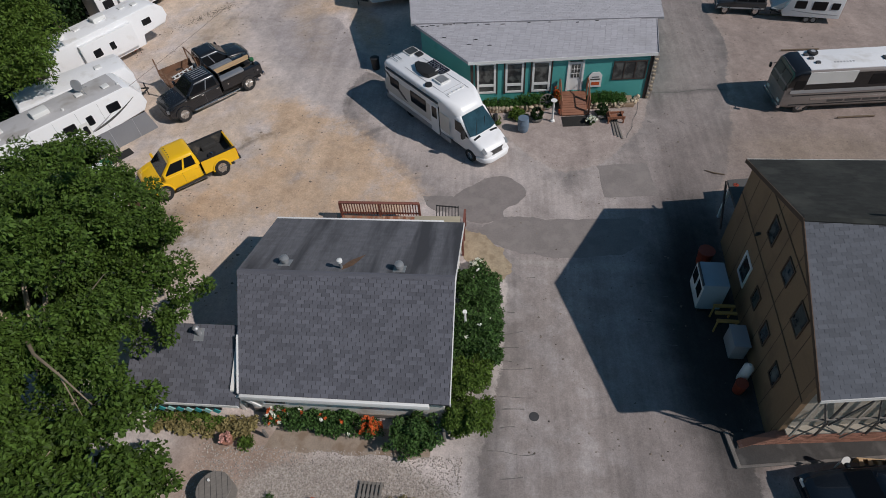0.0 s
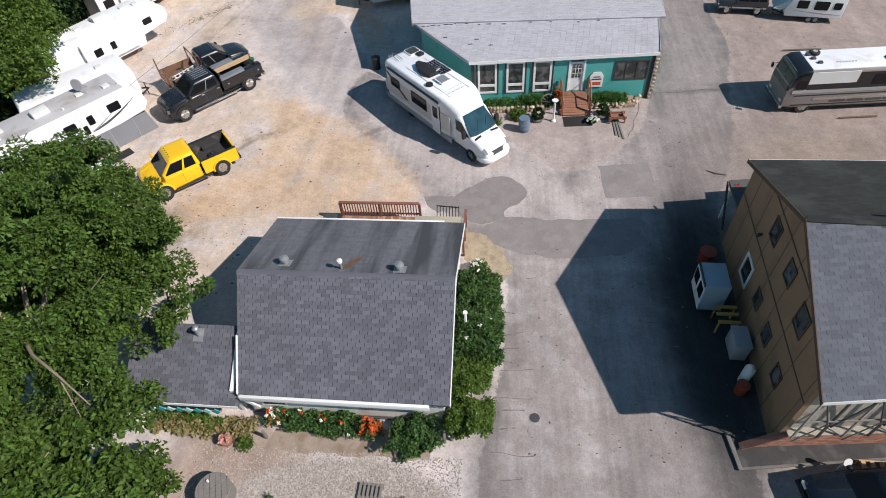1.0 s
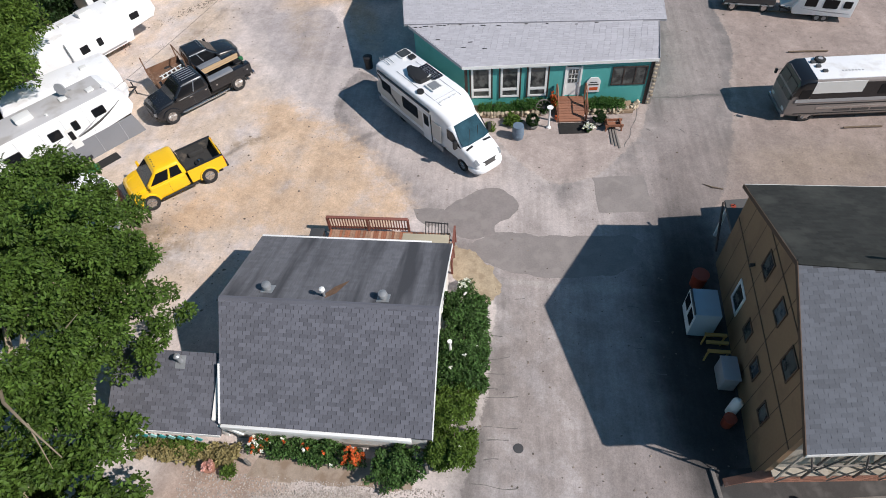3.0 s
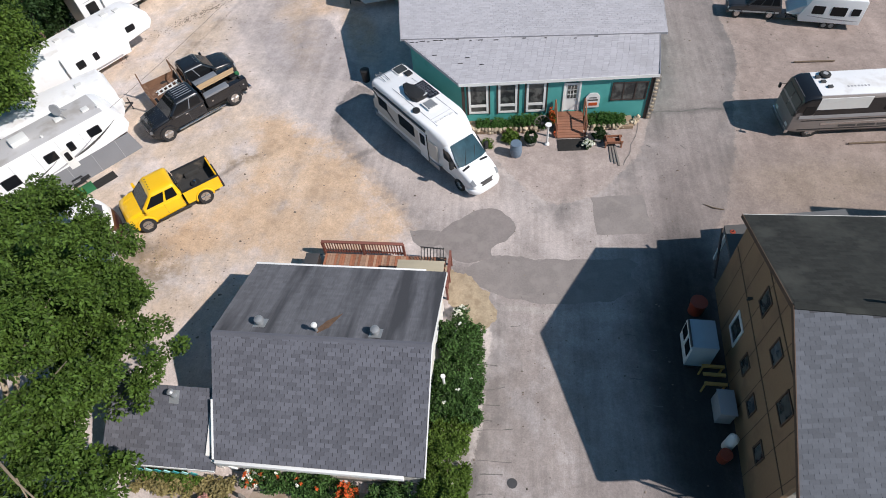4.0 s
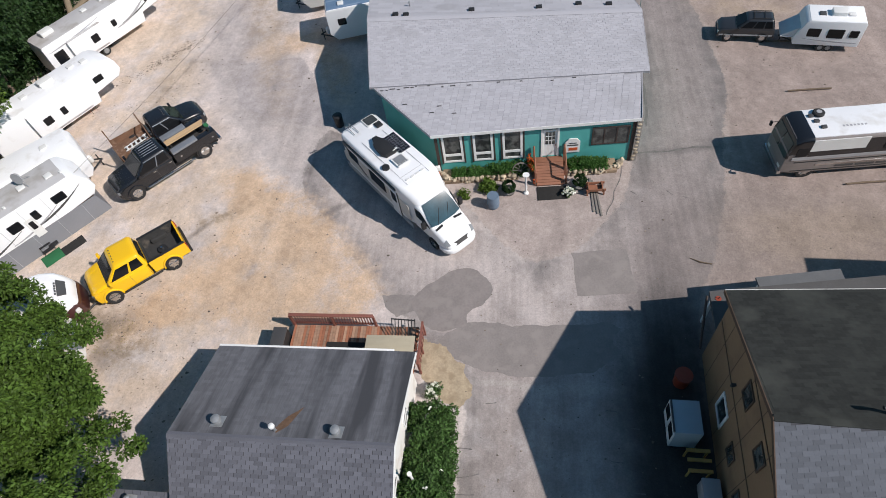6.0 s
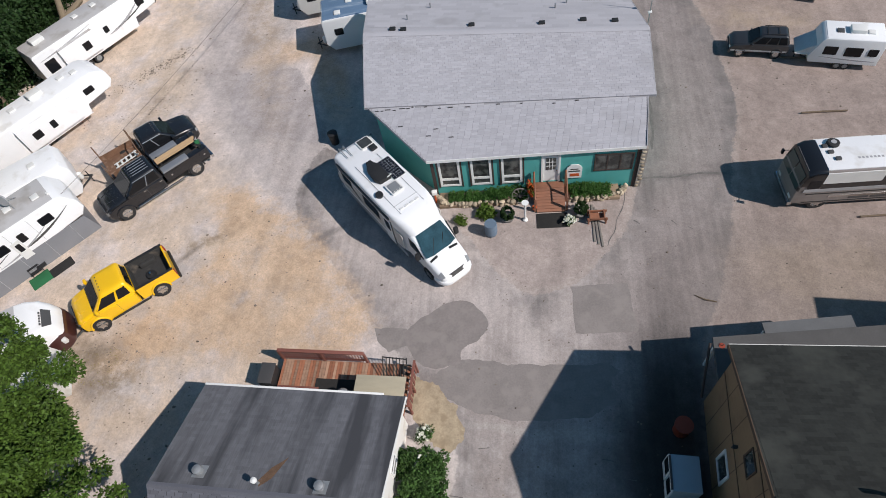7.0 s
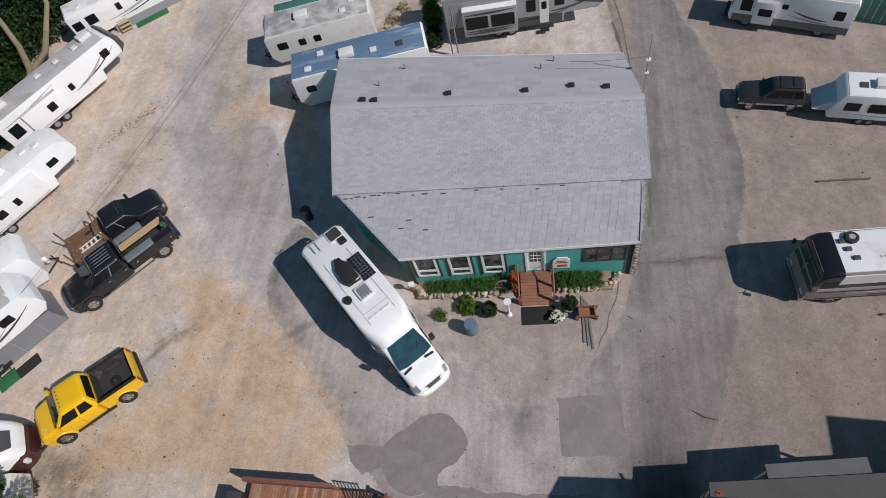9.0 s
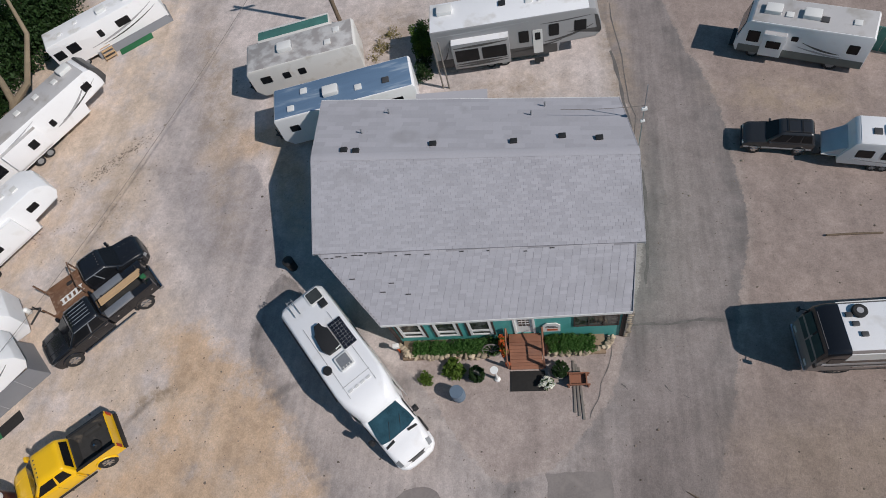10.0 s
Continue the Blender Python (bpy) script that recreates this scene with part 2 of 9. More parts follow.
def wheel(parent, x, y, r=0.38, w=0.25, rim_material=None):
    key = (r, w, rim_material)
    if key not in WHEELS:
        prof = [(0.62 * r, -w / 2), (0.93 * r, -w / 2), (r, -w * 0.36), (r, w * 0.36), (0.93 * r, w / 2), (0.62 * r, w / 2)]
        bm = fresh()
        n = 24
        rows = [[bm.verts.new((p[0] * math.cos(6.2832 * k / n), p[1], p[0] * math.sin(6.2832 * k / n))) for p in prof] for k in range(n)]
        for k in range(n):
            for j in range(len(prof)):
                bm.faces.new((rows[k][j], rows[k][(j + 1) % len(prof)], rows[(k + 1) % n][(j + 1) % len(prof)], rows[(k + 1) % n][j]))
        tyre = part("wheel", bm, RUBBER)
        bm = fresh()
        m = Matrix.Rotation(radians(90), 4, "X")
        bmesh.ops.create_cone(bm, cap_ends=True, segments=24, radius1=0.63 * r, radius2=0.63 * r, depth=w * 0.7, matrix=m)
        for k in range(6):
            q = m @ Matrix.Rotation(k * 1.0472, 4, "Z")
            box(bm, 0.16 * r, 0.6 * r, -0.07 * r, 0.07 * r, -w * 0.47, w * 0.47, 0, q)
        bmesh.ops.create_cone(bm, cap_ends=True, segments=12, radius1=0.17 * r, radius2=0.17 * r, depth=w * 1.02, matrix=m)
        rim = part("rim", bm, rim_material or CHROME, tyre)
        WHEELS[key] = (tyre.data, rim.data)
        bpy.data.objects.remove(rim)
        bpy.data.objects.remove(tyre)
    t, q = WHEELS[key]
    a = new("wheel", t)
    a.parent, a.location = parent, (x, y, r)
    b = new("rim", q)
    b.parent = a
    return a


def air_unit(parent, x, y, z, material=None, s=1.0):
    u = part("air_conditioner", prism(fresh(), [(x - 0.45 * s, y - 0.34 * s, z - 0.02), (x + 0.45 * s, y - 0.34 * s, z - 0.02), (x + 0.45 * s, y + 0.34 * s, z - 0.02), (x - 0.45 * s, y + 0.34 * s, z - 0.02)], (0, 0, 0.3 * s), 0.07 * s), material or PALE_TRIM, parent)
    part("grille", box(fresh(), x - 0.47 * s, x - 0.4 * s, y - 0.2 * s, y + 0.2 * s, z + 0.05, z + 0.2 * s), SILVER, u)


def roof_hatch(parent, x, y, z, s=0.38, material=None):
    u = part("roof_vent", box(fresh(), x - s / 2, x + s / 2, y - s / 2, y + s / 2, z - 0.02, z + 0.09, 0.025), material or PALE_TRIM, parent)
    return u


def leaves(name, centres, spread, count, size, material, parent=None, seed=1, flat=0.5, label="", kind=""):
    """Many small folded leaves round the given clump centres."""
    rng = np.random.default_rng(seed)
    c = np.repeat(np.asarray(centres, float), count, 0)
    sp = np.repeat(np.broadcast_to(np.asarray(spread, float), (len(centres),)), count)
    n = len(c)
    d = rng.normal(size=(n, 3))
    d /= np.linalg.norm(d, axis=1)[:, None]
    p = c + d * (sp * rng.uniform(0.25, 1.0, n) ** 0.6)[:, None] * np.array([1, 1, 0.75])
    out = d + rng.normal(size=(n, 3)) * 0.55 + np.array([0, 0, -0.35])
    out /= np.linalg.norm(out, axis=1)[:, None]
    side = np.cross(out, rng.normal(size=(n, 3)) * 0.6 + np.array([0, 0, 1.0]))
    side /= np.linalg.norm(side, axis=1)[:, None] + 1e-9
    up = np.cross(side, out)
    ln = (size * rng.uniform(0.6, 1.35, n))[:, None]
    wd = ln * flat
    v = np.stack([p - out * ln * 0.5, p + side * wd * 0.5 + up * wd * 0.12, p + out * ln * 0.5, p - side * wd * 0.5 + up * wd * 0.12], 1).reshape(-1, 3)
    f = np.arange(4 * n).reshape(n, 4)
    return mesh_part(name, v.tolist(), f.tolist(), material, parent, label, kind)


def clumps(n, centre, radius, seed, shell=0.55, lump=0.35, low=-0.7, gaps=None):
    """Clump centres in the outer part of an uneven ball."""
    rng = np.random.default_rng(seed)
    out = []
    while len(out) < n:
        d = rng.normal(size=3)
        d /= np.linalg.norm(d)
        if d[2] < low:
            continue
        k = 1 + lump * noise.noise(Vector(d * 1.7) + Vector((seed * 3.1, 0, 0))) * 1.6
        r = rng.uniform(shell, 1.0) * k
        p = np.array(centre) + d * np.array(radius) * r
        if gaps and noise.noise(Vector(p * gaps) + Vector((0, 0, seed * 1.3))) < -0.03:
            continue
        out.append(p)
    return out


def shingles(name, parent, o, e, s, bounds, rows, material, tab=0.32, course=0.15, lift=0.014, seed=3, gap=0.014, pieces=None, keep=None):
    """Courses of shingle tabs over a roof plane: o eave origin, e along the eave, s up the slope (unit vectors); bounds(v) gives the span along e.
    gap: half the slot between tabs; pieces: a test by (u, v) for tabs that become objects of their own."""
    rng = np.random.default_rng(seed)
    o, e, s = Vector(o), Vector(e).normalized(), Vector(s).normalized()
    nrm = e.cross(s).normalized()
    if nrm.z < 0:
        nrm = -nrm
    verts, faces, loose = [], [], []

    def corners(u0, u1, v, h, cut):
        a, b, c, d = (o + e * u + s * q for u, q in ((u0, v), (u1, v), (u1, v + course * 1.04), (u0, v + course * 1.04)))
        top = [a + nrm * h, b + nrm * h, c + nrm * 0.006, d + nrm * 0.006]
        return top + [a - nrm * 0.004, b - nrm * 0.004, c - nrm * 0.004, d - nrm * 0.004]

    for r in range(rows):
        v = r * course
        lo, hi = bounds(v)
        u = lo - (tab * 0.5 if r % 2 else 0.0) - rng.uniform(0, 0.06)
        while u < hi:
            u0, u1 = max(u + gap, lo), min(u + tab - gap, hi)
            if u1 - u0 > 0.03 and (keep is None or keep((u0 + u1) / 2, v)):
                h = lift * rng.uniform(0.7, 1.5)
                whole = u1 - u0 > tab - 2 * gap - 0.001
                if pieces and whole and pieces(u, v):
                    loose.append((u0, v))
                else:
                    i = len(verts)
                    verts += [tuple(p) for p in corners(u0, u1, v, h, 0)]
                    faces += [(i, i + 1, i + 2, i + 3), (i, i + 4, i + 5, i + 1), (i + 1, i + 5, i + 6, i + 2), (i, i + 3, i + 7, i + 4)]
            u += tab
    mesh_part(name, verts, faces, material, parent, kind="stuff")
    if loose:
        u0, v = loose[0]
        me = None
        for u, v in loose:
            base = o + e * u + s * v
            if me is None:
                pts = [tuple(p - base) for p in corners(u, u + tab - 2 * gap, v, lift * 1.1, 0)]
                me = bpy.data.meshes.new("shingle")
                me.from_pydata(pts, [], [(0, 1, 2, 3), (0, 4, 5, 1), (1, 5, 6, 2), (0, 3, 7, 4)])
                me.materials.append(material)
            ob = new("shingle", me)
            ob.parent = parent
            ob.location = base + nrm * float(rng.uniform(-0.002, 0.003))


# ---- ground ----
def ground_material():
    m = bpy.data.materials.new("gravel and worn asphalt")
    m.use_nodes = True
    nt = m.node_tree
    N, L = nt.nodes.new, nt.links.new
    bsdf = nt.nodes["Principled BSDF"]
    co = N("ShaderNodeTexCoord").outputs["Object"]

    # noise is read on a slanting plane, so that its grid does not show
    tilt = N("ShaderNodeMapping")
    tilt.inputs["Rotation"].default_value = (0.62, 0.47, 0.55)
    tilt.inputs["Location"].default_value = (3.1, 7.7, 1.3)
    L(co, tilt.inputs[0])

    def tex(scale, detail=3.0, rough=0.55):
        n = N("ShaderNodeTexNoise")
        n.inputs["Scale"].default_value, n.inputs["Detail"].default_value, n.inputs["Roughness"].default_value = scale, detail, rough
        L(tilt.outputs[0], n.inputs["Vector"])
        return n

    def op(kind, a, b=0.0, c=None):
        n = N("ShaderNodeMath")
        n.operation = kind
        for i, v in enumerate((a, b, c)):
            if v is None:
                continue
            if isinstance(v, (int, float)):
                n.inputs[i].default_value = v
            else:
                L(v, n.inputs[i])
        return n.outputs[0]

    def step(v, lo, hi):
        n = N("ShaderNodeMapRange")
        n.interpolation_type = "SMOOTHSTEP"
        n.inputs["From Min"].default_value, n.inputs["From Max"].default_value = lo, hi
        L(v, n.inputs["Value"])
        return n.outputs[0]

    def mix(f, a, b):
        n = N("ShaderNodeMix")
        n.data_type = "RGBA"
        if isinstance(f, float):
            n.inputs["Factor"].default_value = f
        else:
            L(f, n.inputs["Factor"])
        for key, v in (("A", a), ("B", b)):
            if isinstance(v, tuple):
                n.inputs[key].default_value = (*v, 1)
            else:
                L(v, n.inputs[key])
        return n.outputs["Result"]

    warp = tex(0.35, 5.0, 0.65)
    wv = N("ShaderNodeVectorMath")
    wv.operation = "SUBTRACT"
    L(warp.outputs["Color"], wv.inputs[0])
    wv.inputs[1].default_value = (0.5, 0.5, 0.5)

    def blob(x, y, rx, ry, turn=0.0, soft=0.35, wild=3.0):
        """A soft-edged uneven patch on the ground."""
        s = N("ShaderNodeVectorMath")
        s.operation = "SCALE"
        s.inputs["Scale"].default_value = wild
        L(wv.outputs[0], s.inputs[0])
        a = N("ShaderNodeVectorMath")
        L(co, a.inputs[0])
        L(s.outputs[0], a.inputs[1])
        mp = N("ShaderNodeMapping")
        mp.vector_type = "TEXTURE"
        mp.inputs["Location"].default_value = (x, y, 0)
        mp.inputs["Rotation"].default_value = (0, 0, radians(turn))
        mp.inputs["Scale"].default_value = (rx, ry, 1e4)
        L(a.outputs[0], mp.inputs[0])
        ln = N("ShaderNodeVectorMath")
        ln.operation = "LENGTH"
        L(mp.outputs[0], ln.inputs[0])
        return op("SUBTRACT", 1.0, step(ln.outputs["Value"], 1 - soft, 1 + soft))

    def union(*a):
        r = a[0]
        for b in a[1:]:
            r = op("MAXIMUM", r, b)
        return r

    fine, mid, big = tex(22.0, 3.0, 0.7), tex(2.2, 4.0), tex(0.22, 4.0, 0.6)
    grit = N("ShaderNodeTexVoronoi")
    grit.inputs["Scale"].default_value = 13.0
    L(co, grit.inputs["Vector"])
    rag, fray = tex(1.1, 6.0, 0.72).outputs["Fac"], tex(5.0, 4.0, 0.7).outputs["Fac"]

    def inside(name, wild, soft, shift=0.0):
        """1 within the area whose signed edge distance the ground's mesh holds."""
        at = N("ShaderNodeAttribute")
        at.attribute_name = name
        d = op("ADD", at.outputs["Fac"], op("ADD", op("MULTIPLY", op("SUBTRACT", rag, 0.5), wild), op("MULTIPLY", op("SUBTRACT", fray, 0.5), min(wild, 0.5))))
        return step(op("ADD", d, shift), -soft, soft)

    # colours
    gravel = mix(mid.outputs["Fac"], (0.46, 0.398, 0.372), (0.64, 0.565, 0.535))
    gravel = mix(step(big.outputs["Fac"], 0.42, 0.62), gravel, mix(mid.outputs["Fac"], (0.395, 0.348, 0.328), (0.545, 0.49, 0.465)))
    east = mix(mid.outputs["Fac"], (0.272, 0.216, 0.192), (0.352, 0.287, 0.256))
    gravel = mix(op("MAXIMUM", inside("east_edge", 2.0, 0.5), op("MULTIPLY", blob(9.3, 31.0, 5.5, 5.0, 0, 0.2, 1.0), 0.75)), gravel, east)
    asphalt = mix(mid.outputs["Fac"], (0.26, 0.226, 0.21), (0.327, 0.285, 0.266))
    dusty = mix(step(tex(0.8, 5.0, 0.65).outputs["Fac"], 0.42, 0.68), asphalt, (0.375, 0.338, 0.326))
    sand = mix(mid.outputs["Fac"], (0.45, 0.308, 0.196), (0.58, 0.44, 0.325))
    lanes = op("MAXIMUM", inside("road_edge", 0.7, 0.07), op("MULTIPLY", inside("lane_edge", 2.6, 0.7), 0.3))
    dusty = mix(op("MULTIPLY", blob(2.5, 30.0, 10.0, 8.5, 0, 0.5, 3.0), 0.75), dusty, mix(mid.outputs["Fac"], (0.4, 0.348, 0.325), (0.49, 0.432, 0.407)))
    # the east road and the lane between the buildings are less dusted
    dusty = mix(inside("dark_edge", 3.0, 2.2), dusty, mix(mid.outputs["Fac"], (0.226, 0.196, 0.185), (0.296, 0.258, 0.245)))
    tan = mix(mid.outputs["Fac"], (0.49, 0.385, 0.3), (0.61, 0.5, 0.407))
    gravel = mix(op("MULTIPLY", inside("west_edge", 3.0, 2.0), step(tex(0.4, 5.0, 0.65).outputs["Fac"], 0.3, 0.6)), gravel, tan)
    col = mix(lanes, gravel, dusty)
    col = mix(op("MULTIPLY", inside("patch_edge", 0.7, 0.06), 0.75), col, mix(mid.outputs["Fac"], (0.315, 0.28, 0.275), (0.4, 0.36, 0.355)))
    old = op("MULTIPLY", inside("lane_edge", 0.8, 0.12), step(tex(0.33, 4.0, 0.6).outputs["Fac"], 0.36, 0.56))
    col = mix(op("MULTIPLY", old, 0.4), col, mix(mid.outputs["Fac"], (0.31, 0.276, 0.27), (0.39, 0.352, 0.345)))
    # rolled darker strip just inside the road's edges, pale grit just outside
    rim = op("MULTIPLY", inside("road_edge", 0.5, 0.1), op("SUBTRACT", 1.0, inside("road_edge", 1.8, 0.7, -0.9)))
    col = mix(op("MULTIPLY", rim, op("MULTIPLY", step(tex(0.5, 5.0, 0.7).outputs["Fac"], 0.36, 0.62), 0.55)), col, (0.15, 0.14, 0.135))
    grit_rim = op("MULTIPLY", inside("road_edge", 0.5, 0.1, 0.3), op("SUBTRACT", 1.0, inside("road_edge", 0.7, 0.07)))
    col = mix(op("MULTIPLY", grit_rim, 0.12), col, (0.48, 0.43, 0.385))
    sands = union(inside("sand_edge", 3.0, 0.9, 0.4), op("MULTIPLY", union(blob(-2.2, 44.6, 0.9, 3.4, 12, 0.5, 1.2), blob(-4.6, 48.7, 3.2, 1.2, 6, 0.6, 2.0)), 0.8), op("MULTIPLY", blob(21.3, 26.4, 3.2, 1.5, -8, 0.7, 2.5), 0.45), op("MULTIPLY", inside("sand_edge", 1.0, 0.12, -0.15), 0.45))
    faint = union(blob(-7.6, 52.0, 1.2, 9.5, 10, 0.8, 2.5), blob(-3.0, 47.5, 0.7, 5.0, 6, 0.8, 1.5), blob(21.5, 26.4, 4.0, 2.2, -10, 0.7, 2.5), blob(17.3, 50, 0.8, 6, -4, 0.8, 1.0), blob(3.5, 55.5, 3.0, 2.5, 0, 0.7, 2.0), blob(11.0, 48.6, 3.5, 1.3, -8, 0.7, 2.0), blob(25.0, 44.5, 3.0, 1.2, -20, 0.8, 2.0), blob(-14.2, 45.5, 1.0, 3.0, -30, 0.8, 2.0), blob(-7.2, 14.2, 2.2, 0.7, -12, 0.6, 1.0))
    col = mix(op("MULTIPLY", sands, op("MULTIPLY", step(tex(0.55, 6.0, 0.72).outputs["Fac"], 0.24, 0.6), 1.08)), col, sand)
    col = mix(op("MULTIPLY", faint, op("MULTIPLY", step(tex(0.9, 6.0, 0.7).outputs["Fac"], 0.25, 0.7), 0.85)), col, (0.37, 0.29, 0.22))
    # tracks worn dark, damp streaks
    col = mix(op("MULTIPLY", union(blob(16.9, 39.5, 0.35, 6.0, -14, 0.7, 1.0), blob(14.7, 33.1, 0.45, 1.9, -14, 0.7, 1.2), blob(-2.1, 32.8, 0.95, 0.2, 24, 0.7, 0.8), blob(-9.8, 32.65, 0.75, 0.16, 34, 0.8, 0.8), blob(8.0, 26.6, 0.22, 0.9, -20, 0.8, 1.6), blob(15.7, 36.4, 0.75, 4.2, -17, 0.7, 1.6), blob(16.8, 33.15, 2.4, 0.2, -4, 0.8, 0.6), blob(0.9, 10.5, 0.5, 7, -9, 0.7, 1.4), blob(-13.9, 27.4, 1.3, 0.7, 20, 0.8, 1.5), blob(-13.6, 25.8, 0.5, 1.2, 0, 0.8, 1.5)), 0.5), col, (0.13, 0.12, 0.115))
    # gravel north of the brown building: lens falloff and shade painted darker
    col = mix(op("MULTIPLY", blob(19.5, 26.5, 6.0, 3.5, -8, 0.4, 2.5), 0.5), col, (0.19, 0.16, 0.145))
    # trodden weeds and brown earth beside the pickup
    col = mix(op("MULTIPLY", union(blob(-13.6, 27.2, 2.0, 0.8, -25, 0.9, 2.5), blob(-12.6, 25.9, 1.2, 0.9, 0, 0.9, 2.5), blob(-9.0, 33.2, 1.5, 0.4, 20, 0.9, 1.5)), op("MULTIPLY", step(tex(1.6, 6.0, 0.75).outputs["Fac"], 0.35, 0.65), 0.75)), col, (0.2, 0.15, 0.095))
    # pale dust washed against the repaired strip
    col = mix(op("MULTIPLY", union(blob(8.6, 20.75, 1.3, 0.3, -6, 0.7, 0.8), blob(5.5, 21.3, 1.6, 0.16, -14, 0.7, 0.6)), 0.55), col, (0.4, 0.365, 0.34))
    # deep shade at the brown building's foot, painted into the asphalt
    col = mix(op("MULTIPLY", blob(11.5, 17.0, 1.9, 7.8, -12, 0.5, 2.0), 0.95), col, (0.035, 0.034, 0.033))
    # reddish earth and leaf mould in the cottage yard
    col = mix(op("MULTIPLY", union(blob(-8.3, 13.2, 2.6, 1.8, -12, 0.6, 2.0), blob(-9.5, 11.6, 1.2, 2.6, -10, 0.7, 2.0)), 0.7), col, (0.27, 0.175, 0.12))
    # wheel tracks and mottling
    def along(turn, scale):
        mp, st = N("ShaderNodeMapping"), N("ShaderNodeMapping")
        mp.inputs["Rotation"].default_value = (0, 0, radians(turn))
        L(co, mp.inputs[0])
        st.inputs["Scale"].default_value = scale
        st.inputs["Rotation"].default_value = (0.5, 0.7, 0.4)
        L(mp.outputs[0], st.inputs[0])
        n = N("ShaderNodeTexNoise")
        n.inputs["Scale"].default_value, n.inputs["Detail"].default_value = 1.0, 4.0
        L(st.outputs[0], n.inputs["Vector"])
        return n.outputs["Fac"]
    tracks = op("ADD", op("MULTIPLY", op("SUBTRACT", along(10, (1.1, 0.05, 1)), 0.5), 0.5), op("MULTIPLY", op("SUBTRACT", tex(0.6, 6.0, 0.7).outputs["Fac"], 0.5), 0.85))
    tracks = op("ADD", tracks, op("MULTIPLY", op("MULTIPLY", op("SUBTRACT", along(10, (4.0, 0.3, 1)), 0.5), lanes), 0.5))
    tr = N("ShaderNodeVectorMath")
    tr.operation = "SCALE"
    L(col, tr.inputs[0])
    L(op("ADD", 1.0, tracks), tr.inputs["Scale"])
    col = tr.outputs[0]
    # the pale pebble yard
    yard = mix(grit.outputs["Distance"], (0.25, 0.205, 0.17), (0.46, 0.41, 0.37))
    col = mix(blob(-4.0, 10.6, 4.7, 2.7, -12, 0.08, 0.7), col, yard)
    # specks of dark stones and leaves
    spots = N("ShaderNodeTexVoronoi")
    spots.inputs["Scale"].default_value = 2.4
    L(co, spots.inputs["Vector"])
    dots = op("MULTIPLY", op("LESS_THAN", spots.outputs["Distance"], 0.075), step(tex(0.3, 2.0).outputs["Fac"], 0.42, 0.54))
    col = mix(op("MULTIPLY", dots, 0.55), col, (0.11, 0.095, 0.08))
    f = op("ADD", op("MULTIPLY", fine.outputs["Fac"], 0.36), op("MULTIPLY", grit.outputs["Distance"], 0.2))
    f = op("ADD", f, op("MULTIPLY", op("SUBTRACT", tex(8.0, 4.0, 0.65).outputs["Fac"], 0.5), 0.42))
    f = op("ADD", f, op("MULTIPLY", op("SUBTRACT", tex(2.6, 7.0, 0.8).outputs["Fac"], 0.5), op("SUBTRACT", 0.8, op("MULTIPLY", lanes, 0.4))))
    vm = N("ShaderNodeVectorMath")
    vm.operation = "SCALE"
    L(col, vm.inputs[0])
    L(op("ADD", 0.75, f), vm.inputs["Scale"])
    L(vm.outputs[0], bsdf.inputs["Base Color"])
    bsdf.inputs["Roughness"].default_value, bsdf.inputs["Specular IOR Level"].default_value = 0.92, 0.3
    b = N("ShaderNodeBump")
    b.inputs["Strength"].default_value, b.inputs["Distance"].default_value = 0.6, 0.03
    L(op("ADD", fine.outputs["Fac"], mid.outputs["Fac"]), b.inputs["Height"])
    L(b.outputs[0], bsdf.inputs["Normal"])
    return m


def sheet(name, pts, z, material, label, category, ragged=0.12, seed=1, square=False):
    """A flat patch with an uneven edge, laid on the ground."""
    out = []
    n = len(pts)
    for i in range(n):
        a, b, c, d = (Vector(pts[(i + k) % n]) for k in (-1, 0, 1, 2))
        for k in range(10):
            t = k / 10
            p = 0.5 * ((2 * b) + (c - a) * t + (2 * a - 5 * b + 4 * c - d) * t * t + (3 * b - a - 3 * c + d) * t ** 3)
            if square:
                p = b.lerp(c, t)
            q = Vector((p.x, p.y, seed * 7.7))
            out.append((p.x + ragged * (noise.noise(q * 1.6) + 0.5 * noise.noise(q * 5)), p.y + ragged * (noise.noise(q * 1.6 + Vector((9, 4, 1))) + 0.5 * noise.noise(q * 5.3))))
    bm = fresh()
    prism(bm, [(x, y, -0.02) for x, y in out], (0, 0, 0.02 + z))
    ob = part(name, bm, material, sharp=20)
    return tagged(ob, label, category, kind="structure")


def spline(pts, n=8):
    """A closed smooth line through the points."""
    out, m = [], len(pts)
    for i in range(m):
        a, b, c, d = (Vector(pts[(i + k) % m]) for k in (-1, 0, 1, 2))
        for k in range(n):
            t = k / n
            out.append(0.5 * ((2 * b) + (c - a) * t + (2 * a - 5 * b + 4 * c - d) * t * t + (3 * b - a - 3 * c + d) * t ** 3))
    return out


def edge_distance(xy, pts):
    """Signed distance of each place to a closed line, positive inside, held within 3 m."""
    line = np.array([tuple(p) for p in pts])
    best = np.full(len(xy), 9.0)
    odd = np.zeros(len(xy), bool)
    for a, b in zip(line, np.roll(line, -1, 0)):
        ab = b - a
        t = np.clip(((xy - a) @ ab) / max(1e-9, ab @ ab), 0, 1)
        best = np.minimum(best, np.linalg.norm(xy - a - t[:, None] * ab, axis=1))
        if a[1] != b[1]:
            odd ^= ((a[1] > xy[:, 1]) != (b[1] > xy[:, 1])) & (xy[:, 0] < a[0] + (xy[:, 1] - a[1]) * ab[0] / ab[1])
    return np.clip(np.where(odd, best, -best), -3, 3)


